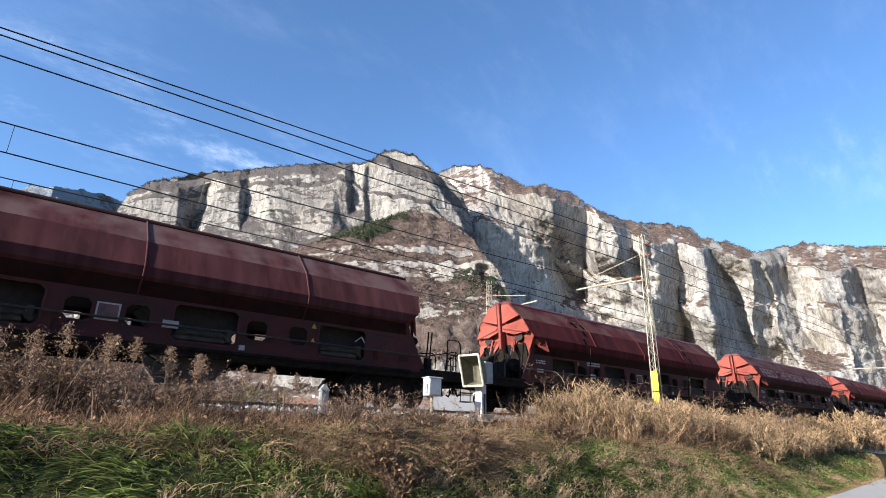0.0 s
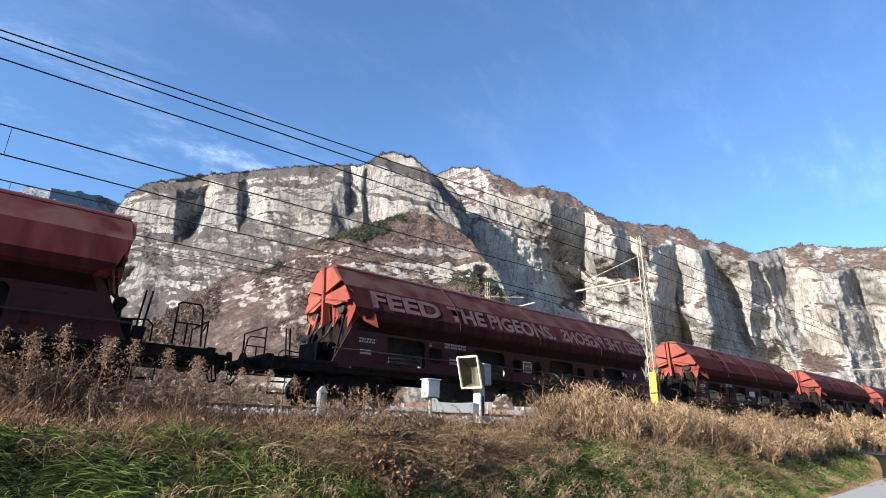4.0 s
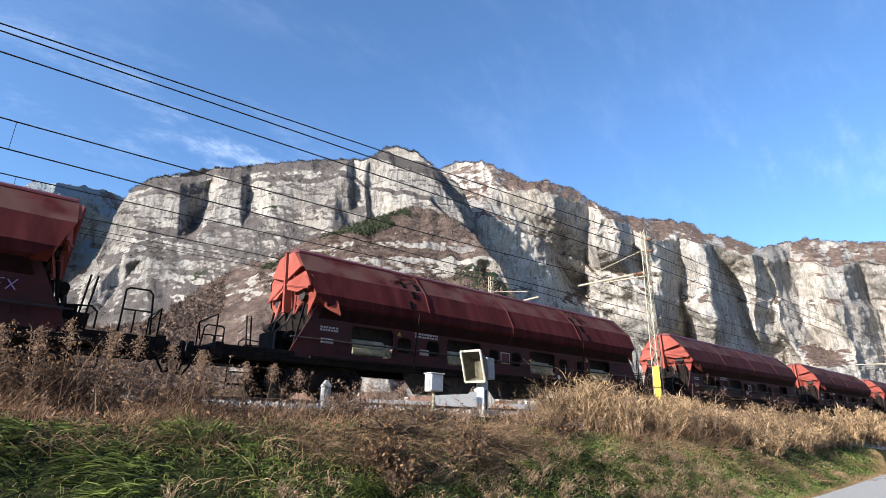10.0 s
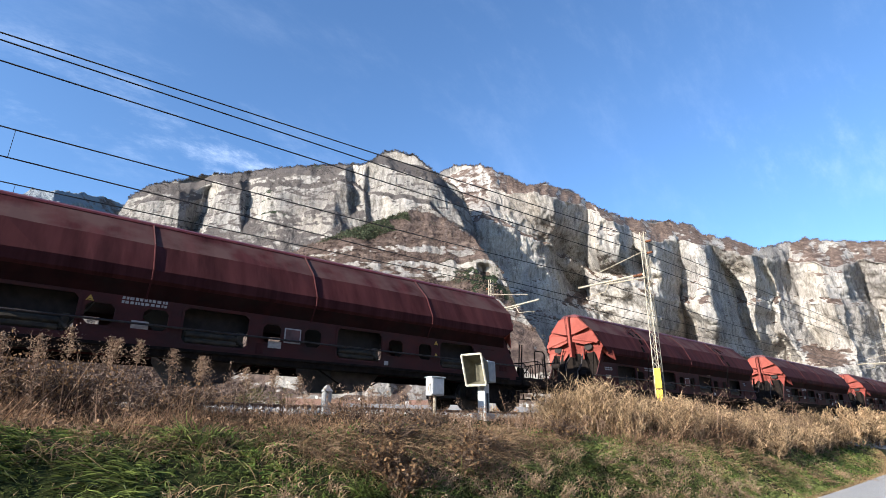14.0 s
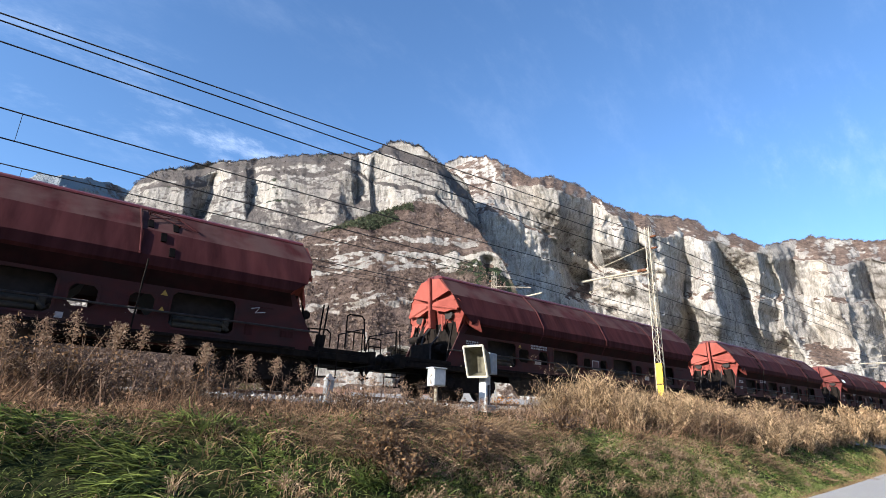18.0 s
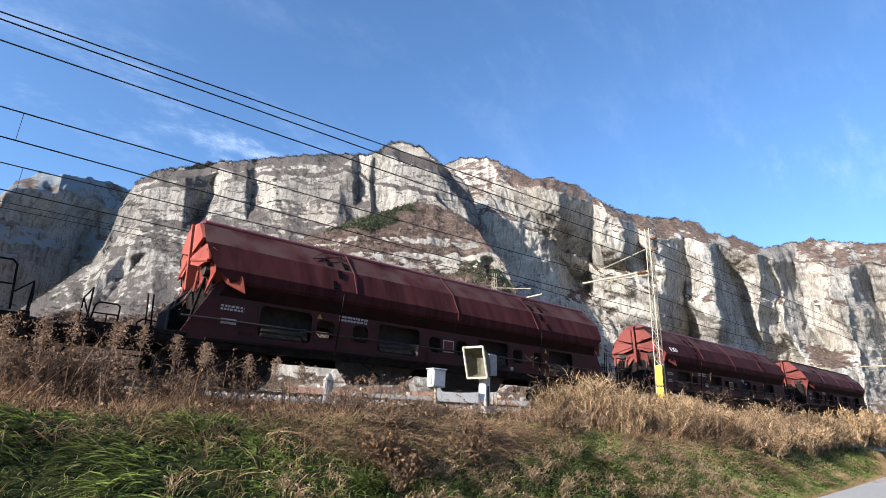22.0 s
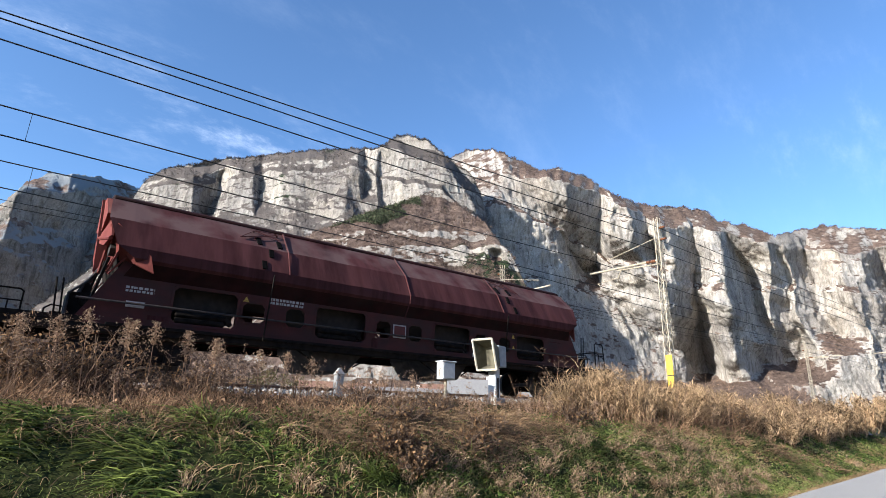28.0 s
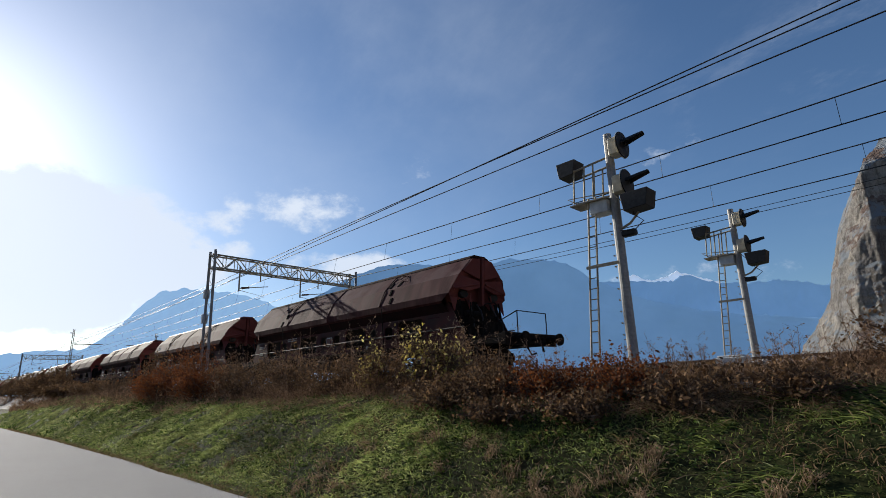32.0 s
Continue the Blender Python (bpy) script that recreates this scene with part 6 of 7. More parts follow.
def house(x, y, turn, w, d, eave, ridge, roof_mat, windows, label):
    top = tagged(new("house"), label, "house", "houses behind the railway")
    top.location, top.rotation_euler = (x, y, 0.1), (0, 0, radians(turn))
    sh = Shape().box(-w / 2, w / 2, -d / 2, d / 2, -0.5, eave)
    sh.along("x", [(-d / 2, eave), (d / 2, eave), (0, ridge)], -w / 2, w / 2)
    part("wall", sh, render_white, top)
    o = 0.5
    for s in (-1, 1):
        part("roof", Shape().along("x", [(s * (d / 2 + o), eave - o * (ridge - eave) / (d / 2) + 0.03), (0, ridge + 0.03), (0, ridge + 0.22), (s * (d / 2 + o), eave - o * (ridge - eave) / (d / 2) + 0.2)], -w / 2 - o, w / 2 + o), roof_mat, top)
    part("chimney", Shape().box(w * 0.2, w * 0.2 + 0.6, 0.3, 0.9, ridge - 1.2, ridge + 0.9), render_white, top)
    for k in range(windows):
        for z in ([1.2, 4.1] if eave > 5 else [1.3]):
            xx = -w / 2 + w * (k + 0.5) / windows
            fr = part("window", Shape().box(xx - 0.6, xx + 0.6, -d / 2 - 0.06, -d / 2 - 0.01, z - 0.1, z + 1.5), white_paint, top)
            part("pane", Shape().box(xx - 0.48, xx + 0.48, -d / 2 - 0.075, -d / 2 - 0.062, z, z + 1.4), window_dark, fr)
    return top


def polar(turn, dist):
    return -dist * math.sin(radians(turn)), dist * math.cos(radians(turn))


for turn, dist, face, w, d, eave, ridge, m, n, lab in (
        (-40.0, 118, -40, 12, 9, 5.6, 8.6, roof_grey, 4, "white two-storey house with a grey roof"), (-36.6, 122, -36, 9, 8, 5.2, 7.6, roof_tile, 3, "white house with a brown tiled roof"),
        (-32.2, 112, -30, 17, 8, 4.4, 6.2, roof_grey, 6, "long low white shed"), (-28.2, 125, -25, 10, 8, 5.0, 7.4, roof_tile, 3, "pale house with a brown tiled roof"),
        (-24.0, 130, -20, 9, 8, 5.2, 7.8, roof_tile, 3, "pale house among trees"), (-45.5, 135, -40, 10, 8, 4.8, 7.0, roof_grey, 3, "pale house behind the weeds"), (-20.0, 140, -20, 12, 8, 4.6, 6.8, roof_tile, 4, "pale low house near the slope")):
    x, y = polar(turn, dist)
    house(x, y, face, w, d, eave, ridge, m, n, lab)
wallx, wally = polar(-34.5, 100)
fence = part("garden_wall", Shape().box(-13, 9, -0.15, 0.15, -0.3, 3.4).box(-13.1, 9.1, -0.22, 0.22, 3.4, 3.55), render_white, None, "long white boundary wall")
fence.location, fence.rotation_euler = (wallx, wally, 0), (0, 0, radians(-34))
tagged(fence, "", "wall")

# ---- plants on the embankment ----
prng = np.random.RandomState(11)


def ribbons(base, way, length, width, droop, segs=3):
    """Tapering bent blades as arrays of verts and quads. base, way: (n, 3)."""
    n = len(base)
    way = way / np.linalg.norm(way, axis=1, keepdims=True)
    side = np.cross(way, prng.randn(n, 3))
    side /= np.linalg.norm(side, axis=1, keepdims=True) + 1e-9
    sag = np.stack([prng.randn(n) * 0.5, prng.randn(n) * 0.5, -np.ones(n)], 1)
    verts = np.zeros((n, segs + 1, 2, 3))
    for k in range(segs + 1):
        u = k / segs
        c = base + way * (length * u)[:, None] + sag * (droop * length * u * u)[:, None]
        w = (width * (1 - 0.85 * u) * 0.5)[:, None]
        verts[:, k, 0], verts[:, k, 1] = c - side * w, c + side * w
    i = (np.arange(n) * (segs + 1) * 2)[:, None] + (np.arange(segs) * 2)[None]
    quads = np.stack([i, i + 1, i + 3, i + 2], -1).reshape(-1, 4)
    return verts.reshape(-1, 3), quads, verts[:, -1].mean(1)


def flecks(centre, size):
    """Small loose triangles round the centres."""
    n = len(centre)
    v = centre[:, None] + prng.randn(n, 3, 3) * size[:, None, None]
    return v.reshape(-1, 3), np.arange(3 * n).reshape(-1, 3)


def leaves(centre, size):
    """Small four-cornered leaves."""
    n = len(centre)
    a, b = prng.randn(n, 3), prng.randn(n, 3)
    a /= np.linalg.norm(a, axis=1, keepdims=True)
    b = np.cross(a, b)
    b /= np.linalg.norm(b, axis=1, keepdims=True)
    s = size[:, None]
    v = np.stack([centre - a * s, centre + b * s * 0.55, centre + a * s, centre - b * s * 0.55], 1)
    return v.reshape(-1, 3), np.arange(4 * n).reshape(-1, 4)


def stuff(name, pieces, material, label, category):
    """One object out of several (verts, faces) pieces."""
    vs, qs, ts, k = [], [], [], 0
    for v, f in pieces:
        (qs if f.shape[1] == 4 else ts).append(f + k)
        vs.append(v)
        k += len(v)
    me = fast_mesh(name, np.concatenate(vs), np.concatenate(qs) if qs else None, np.concatenate(ts) if ts else None, material)
    return tagged(new(name, me), label, category, kind="stuff")


def spread(n, x0, x1, near=True):
    """Places along the line, denser near the viewer."""
    if not near:
        return prng.uniform(x0, x1, n)
    u = prng.uniform(np.arctan(x0 / 14), np.arctan(x1 / 14), n)
    return 14 * np.tan(u)


def up_way(n, tilt):
    return np.stack([prng.randn(n) * tilt, prng.randn(n) * tilt, np.ones(n)], 1)


def on_ground(x, y, sink=0.03):
    y = y + veer(x) * np.clip((y - 8.6) / 2.5, 0, 1)
    return np.stack([x, y, lift(x, y) - sink], 1)


CREST = [(-140, 0.9), (-40, 0.9), (-24, 1.25), (-17, 1.05), (-14, 1.1), (-11, 0.95), (-8.5, 0.85), (-7.2, 0.36), (-5, 0.28), (-1.9, 0.34), (-0.5, 0.56), (1.0, 0.5), (2.0, 0.44), (3.0, 0.42), (4.0, 0.36), (5.0, 0.32), (6.5, 0.3), (7.6, 0.3), (10.4, 0.3), (11.3, 0.6), (13, 0.85), (24, 0.9), (40, 1.15), (140, 1.4)]


def bank_foot(x):
    """Where the tall growth may begin."""
    k = kerb(x)
    return np.minimum(k - veer(x) * np.clip((k - 8.6) / 2.5, 0, 1) + 1.7, 11.0)


def crest(x):
    return np.interp(x, [c[0] for c in CREST], [c[1] for c in CREST])


# living grass on the slope: drooping cushions with dark gaps between them
green = leafy("fresh_grass", (0.017, 0.034, 0.009), (0.27, 0.32, 0.085), 0.6, 0.6, 0.3, 0.5)
n = 13500
tx, tu = np.concatenate([spread(9000, -90, 55), prng.uniform(-70, -9, 3000), prng.uniform(12, 70, 1500)]), prng.rand(n) ** 0.85
bound = 8.0 + 0.55 * rough(tx * 0.35, tx * 0, 3, 6)
ty = kerb(tx) + 0.15 + tu * (np.maximum(bound, kerb(tx) + 2.0) - kerb(tx) - 0.15)
keep = rough(tx * 1.3, ty * 1.8, 3, 15) + 0.4 * (ty < kerb(tx) + 0.7) - 0.35 * np.clip((-6 - tx) / 4, 0, 1) > -0.08
tx, ty = tx[keep], ty[keep]
n = len(tx)
per = 20
size_ = 0.10 + 0.40 * np.clip(0.45 + 0.9 * rough(tx * 0.8, ty, 3, 8), 0, 1) ** 1.3 * (0.3 + 0.7 * np.clip((ty - kerb(tx)) / 2.2, 0, 1))
size_ = size_ * (1 - 0.75 * np.clip((0.5 - tx) / 4, 0, 1)) * prng.uniform(0.7, 1.3, n) * (1 - 0.7 * np.clip((tx - 4) / 4, 0, 1))
turn_ = prng.uniform(0, 2 * np.pi, (n, per))
way = np.stack([np.cos(turn_), np.sin(turn_), np.ones((n, per)) * 0.9], -1) * np.stack([prng.rand(n, per) ** 0.7 * 1.1] * 2 + [np.ones((n, per))], -1)
flow = np.stack([0.8 * rough(tx * 0.45, ty * 0.6, 2, 33) - 0.75 * np.clip((9 - tx) / 4, -0.6, 1), 0.7 * rough(tx * 0.45, ty * 0.6, 2, 35) - 0.45, tx * 0], 1)
way = way * [0.6, 0.6, 0.8] + (prng.randn(n, 1, 3) * 0.2 + flow[:, None]) * [1, 1, 0]
off = prng.randn(n, per, 2) * 0.035 * (size_ / 0.2)[:, None, None]
gx_, gy_ = (tx[:, None] + off[..., 0]).ravel(), (ty[:, None] + off[..., 1]).ravel()
tall = np.repeat(size_, per) * prng.uniform(0.6, 1.3, n * per)
far = 1 + np.clip((np.abs(gx_) - 10) / 20, 0, 3.5)
v, q, _ = ribbons(on_ground(gx_, gy_), way.reshape(-1, 3), tall, 0.021 * far * prng.uniform(0.6, 1.4, n * per), 0.25 + 0.45 * prng.rand(n * per), 3)
stuff("grass", [(v, q)], green, "lush green grass tufts drooping on the embankment slope", "grass")

# short turf under the tufts
n = 84000
x = np.concatenate([spread(24000, -110, 60), prng.uniform(-75, 45, 30000), prng.uniform(-32, -4, 20000), prng.uniform(-6, 16, 10000)])
y = kerb(x) + 0.08 + prng.rand(n) * 4.0
far = 1 + np.clip((np.abs(x) - 8) / 16, 0, 4)
v, q, _ = ribbons(on_ground(x, y, 0.0), up_way(n, 0.7) + [0.1, -0.3, 0], prng.uniform(0.05, 0.12, n) * (1 + 0.2 * far), 0.012 * far, 0.3 + 0.5 * prng.rand(n), 2)
stuff("turf", [(v, q)], green, "short green turf on the roadside slope", "grass")

# low clover and herb leaves between the tufts
herb = leafy("dark_herb_leaves", (0.012, 0.03, 0.006), (0.10, 0.15, 0.03), 0.3, 0.5)
n = 26000
x = spread(n, -60, 40)
y = kerb(x) + 0.15 + prng.rand(n) * 3.6
keep = rough(x * 0.8, y, 3, 19) > -0.1
x, y = x[keep], y[keep]
v, q = leaves(on_ground(x, y, -0.05) + np.stack([x * 0, x * 0, prng.rand(len(x)) * 0.1], 1), 0.022 * prng.uniform(0.6, 1.5, len(x)) * (1 + np.clip((np.abs(x) - 10) / 20, 0, 2)))
stuff("herbs", [(v, q)], herb, "low green herb leaves among the grass", "herbs")

# dry stems among the grass
straw = leafy("dry_straw", (0.10, 0.062, 0.03), (0.34, 0.24, 0.13), 0.25, 0.3)
n = 900
cx_, cu = spread(n, -60, 45), prng.rand(n)
cy_ = kerb(cx_) + 0.4 + cu * 4.4
m = prng.randint(3, 22, n)
x = np.repeat(cx_, m) + prng.randn(m.sum()) * 0.09
y = np.repeat(cy_, m) + prng.randn(m.sum()) * 0.09
n = len(x)
v, q, _ = ribbons(on_ground(x, y), up_way(n, 0.55) + [0.1, -0.3, 0], prng.uniform(0.12, 0.45, n), np.full(n, 0.014), 0.3 + 0.5 * prng.rand(n), 3)
stuff("dry_grass", [(v, q)], straw, "pale dry stems scattered through the grass", "grass")

# paler, shorter growth on the slope towards the gantry
pale_green = leafy("pale_grass", (0.09, 0.115, 0.03), (0.40, 0.43, 0.15), 0.66, 0.5, 0.3, 0.5)
n = 120000
x = np.concatenate([prng.uniform(-60, -3, 60000), prng.uniform(-24, -5, 60000)])
y = kerb(x) + 0.1 + prng.rand(n) * 3.8
keep = rough(x * 0.5, y * 0.8, 3, 45) - 0.3 * np.clip((x + 9) / 5, 0, 1) > -0.16
x, y = x[keep], y[keep]
n = len(x)
v, q, _ = ribbons(on_ground(x, y), up_way(n, 0.8) + [-0.25, -0.3, 0], prng.uniform(0.06, 0.17, n), 0.017 * np.maximum(1, -x / 10), 0.4 + 0.4 * prng.rand(n), 2)
stuff("grass", [(v, q)], pale_green, "pale short grass on the open slope", "grass")

n = 84000
x = np.concatenate([prng.uniform(3.5, 22, 60000), prng.uniform(20, 60, 24000)])
y = kerb(x) + 0.08 + prng.rand(n) * 3.2
keep = rough(x * 0.7, y * 1.1, 3, 47) + 0.6 * np.clip((x - 3.5) / 5, 0, 1) > 0.05
x, y = x[keep], y[keep]
n = len(x)
v, q, _ = ribbons(on_ground(x, y), up_way(n, 0.8) + [-0.3, -0.2, 0], prng.uniform(0.06, 0.16, n), 0.016 * np.maximum(1, x / 12), 0.4 + 0.4 * prng.rand(n), 2)
stuff("grass", [(v, q)], pale_green, "pale short grass beside the road", "grass")

# worn yellow patches on the slope towards the bend
n = 24000
x = prng.uniform(6, 42, n)
y = kerb(x) + 0.1 + prng.rand(n) * 3.2
keep = rough(x * 0.6, y * 0.9, 3, 44) > 0.16
x, y = x[keep], y[keep]
n = len(x)
v, q, _ = ribbons(on_ground(x, y), up_way(n, 0.8) + [0.2, -0.3, 0], prng.uniform(0.06, 0.2, n), 0.012 * np.maximum(1, x / 12), 0.4 + 0.4 * prng.rand(n), 2)
stuff("dry_grass", [(v, q)], straw, "yellowed short grass in worn patches", "grass")

# dead grass that hangs over the slope in matted tufts
mat_straw = leafy("matted_dead_grass", (0.05, 0.03, 0.018), (0.40, 0.27, 0.155), 0.3, 0.45)
n = 620
cx_ = np.concatenate([prng.uniform(3.2, 9.5, 340), spread(280, -40, 40)])
cy_ = np.where(np.arange(n) < 340, 7.1 + 0.3 * np.clip(cx_ - 7, 0, 4) + 1.7 * prng.rand(n) ** 0.7 - 0.5 * np.exp(-((cx_ - 5.6) / 1.1) ** 2) * prng.rand(n), 7.6 + 0.9 * prng.rand(n))
m = prng.randint(26, 60, n)
x = np.repeat(cx_, m) + prng.randn(m.sum()) * 0.12
y = np.repeat(cy_, m) + prng.randn(m.sum()) * 0.10
lean = np.repeat(prng.randn(n, 2) * [0.5, 0.25] + [0.1, -0.75], m, 0)
n = len(x)
w = np.concatenate([lean + prng.randn(n, 2) * 0.35, 0.75 + 0.5 * prng.rand(n, 1)], 1)
v, q, _ = ribbons(on_ground(x, y), w, prng.uniform(0.22, 0.62, n), 0.011 * (1 + np.clip((np.abs(x) - 10) / 20, 0, 2)), 0.5 + 0.7 * prng.rand(n), 3)
stuff("dead_grass", [(v, q)], mat_straw, "matted dead grass hanging over the top of the slope", "grass")

# pale dry tussocks low on the slope
n = 250
cx_ = np.concatenate([prng.uniform(-9, 16, 120), prng.uniform(4, 15, 100), prng.uniform(16, 34, 30)])
cy_ = kerb(cx_) + prng.uniform(0.5, 2.3, n)
m = prng.randint(24, 60, n)
big_ = np.repeat(prng.uniform(0.14, 0.36, n), m)
x = np.repeat(cx_, m) + prng.randn(m.sum()) * 0.055
y = np.repeat(cy_, m) + prng.randn(m.sum()) * 0.055
n = len(x)
v, q, tip = ribbons(on_ground(x, y), up_way(n, 0.35) + [0.15, -0.2, 0], big_ * prng.uniform(0.6, 1.2, n), np.full(n, 0.012), 0.2 + 0.3 * prng.rand(n), 2)
c = tip[prng.rand(n) < 0.6]
v2, t2 = flecks(np.repeat(c, 2, 0) + prng.randn(len(c) * 2, 3) * 0.02, np.full(len(c) * 2, 0.013))
stuff("dry_tussocks", [(v, q), (v2, t2)], leafy("pale_dry_seed_stems", (0.13, 0.085, 0.05), (0.46, 0.33, 0.21), 0.3, 0.25), "pale dry tussocks scattered low on the slope", "grass")

# worn yellowish verge along the asphalt
n = 22000
x = np.concatenate([prng.uniform(-50, -6, 14000), prng.uniform(10, 45, 8000)])
y = kerb(x) + np.abs(prng.randn(n)) * 0.18 - 0.04
v, q, _ = ribbons(on_ground(x, y, 0.0), up_way(n, 0.9), prng.uniform(0.04, 0.11, n), 0.012 * np.maximum(1, np.abs(x) / 12), 0.4 * prng.rand(n), 2)
stuff("verge_grass", [(v, q)], straw, "short yellowed grass along the road edge", "grass")

# brown thatch on the upper bank
thatch = leafy("brown_thatch", (0.03, 0.018, 0.011), (0.38, 0.235, 0.14), 0.28, 0.55)
n = 88000
x = np.concatenate([spread(80000, -80, 130), prng.uniform(-150, -45, 8000)])
y = prng.uniform(7.9, 12.0, n) + 0.4 * rough(x * 0.35, x * 0, 3, 6)
y = np.maximum(y, bank_foot(x) + 0.2 + prng.rand(n) * 0.8)
thin = (prng.rand(n) < 0.5) & (x > 2.8) & (x < 8.5) & (y > 8.8)
x, y = x[~thin], y[~thin]
n = len(x)
hgt = (0.08 + crest(x)) * prng.uniform(0.26, 0.8, n) * np.clip(1.0 + 1.1 * rough(x * 1.1, y * 1.1, 3, 71), 0.35, 1.6) * np.clip((12.4 - y) / 1.2, 0.3, 1) * np.clip((y - 7.3) / 1.2, 0.45, 1)
far = 1 + np.clip((np.abs(x) - 10) / 25, 0, 2.5)
v, q, _ = ribbons(on_ground(x, y), up_way(n, 0.7), hgt, 0.0085 * far * prng.uniform(0.5, 1.6, n), 0.5 * prng.rand(n), 3)
n = 15000
x = spread(n, -60, 90)
y = np.maximum(prng.uniform(7.9, 11.9, n), bank_foot(x) + prng.rand(n) * 0.9)
clump = np.clip(0.55 + 0.9 * rough(x * 1.3, y * 1.3, 3, 27), 0.05, 1)
z_up = crest(x) * clump * prng.rand(n) * 0.5 * np.clip((12.4 - y) / 1.2, 0.3, 1)
v2, q2 = leaves(on_ground(x, y, 0) + np.stack([x * 0, x * 0, z_up], 1), 0.024 * prng.uniform(0.5, 1.7, n) * (1 + np.clip((np.abs(x) - 10) / 25, 0, 2)))
stuff("dead_weeds", [(v, q), (v2, q2)], thatch, "dense brown dead weeds covering the bank top", "weeds")

# tall branching weed stalks with seed heads
stalk = leafy("brown_weed_stalk", (0.07, 0.042, 0.03), (0.32, 0.21, 0.14), 0.2, 0.4)
fluff = leafy("seed_fluff", (0.14, 0.085, 0.056), (0.40, 0.285, 0.195), 0.35, 0.25)
n = 1150
x = spread(n, -60, 50)
y = np.maximum(prng.uniform(8.4, 11.5, n), bank_foot(x) + 0.3)
h = (0.12 + 1.1 * crest(x)) * prng.uniform(0.6, 1.35, n) * np.clip(1.0 + 0.7 * rough(x * 1.1, y * 1.1, 3, 71), 0.6, 1.3)
bare = (prng.rand(n) < np.where(x < -1.8, 0.35, 0.55)) & (x > -6.5) & (x < 5)
x, y, h = x[~bare], y[~bare], h[~bare]
n = len(x)
base_ = on_ground(x, y)
way = up_way(n, 0.16)
pieces, heads = [], []
v, q, tip = ribbons(base_, way, h, np.full(n, 0.02), 0.04 * prng.rand(n), 3)
pieces.append((v, q))
wn_ = way / np.linalg.norm(way, axis=1, keepdims=True)
for k in range(12):
    t = prng.uniform(0.4, 1.0, n)
    b = base_ + wn_ * (h * t)[:, None]
    w = up_way(n, 0.9) * [1, 1, 0.75]
    ln = h * prng.uniform(0.12, 0.34, n) * (1.15 - 0.5 * t)
    v, q, tip = ribbons(b, w, ln, np.full(n, 0.009), 0.12 * prng.rand(n), 2)
    pieces.append((v, q))
    heads.append(tip)
stuff("weed_stalks", pieces, stalk, "tall branching dead weed stalks along the bank top", "weeds")
heads = np.concatenate(heads)
heads = heads[prng.rand(len(heads)) < 0.4]
c = np.repeat(heads, 8, 0) + prng.randn(len(heads) * 8, 3) * 0.022
v, t = flecks(c, np.full(len(c), 0.012))
stuff("seed_heads", [(v, t)], fluff, "fluffy pale brown seed heads on the weed stalks", "weeds")

# plume-topped stalks that stand above the others
plumes = [(0.55, 9.5, 1.32), (0.9, 9.3, 1.22), (1.05, 9.6, 1.2), (1.95, 9.5, 1.12), (2.25, 9.6, 1.08), (3.1, 9.4, 0.95), (-0.2, 9.5, 1.1), (3.6, 9.8, 0.9), (1.5, 10.2, 1.2), (0.2, 10.0, 1.15), (2.7, 10.1, 1.05), (4.3, 9.9, 0.85)]
for px_, py_, ph in plumes:
    top = tagged(new("plume_weed"), "dead weed stalk with a fluffy brown plume", "weed", "plumed weeds on the bank")
    b = on_ground(np.array([px_]), np.array([py_]))[0]
    top.location = b
    tilt = prng.randn(2) * 0.1
    tip = Vector((tilt[0], tilt[1], ph))
    part("stem", Shape().rod((0, 0, 0), tip, 0.008, 5, 0.004), stalk, top)
    m = 420
    u = prng.rand(m)
    c = np.outer(0.72 + 0.3 * u, np.array(tip)) + prng.randn(m, 3) * (0.055 * np.sin(np.pi * np.clip(u * 0.9 + 0.1, 0, 1)) + 0.012)[:, None]
    v, t = flecks(c, np.full(m, 0.013))
    ob = tagged(new("plume", fast_mesh("plume", v, None, t, fluff)), kind="stuff")
    ob.parent = top

# golden reeds beside the mast: canes with long drooping leaves
reed = leafy("golden_reed", (0.06, 0.035, 0.018), (0.62, 0.435, 0.255), 0.3, 0.5)
pieces = []
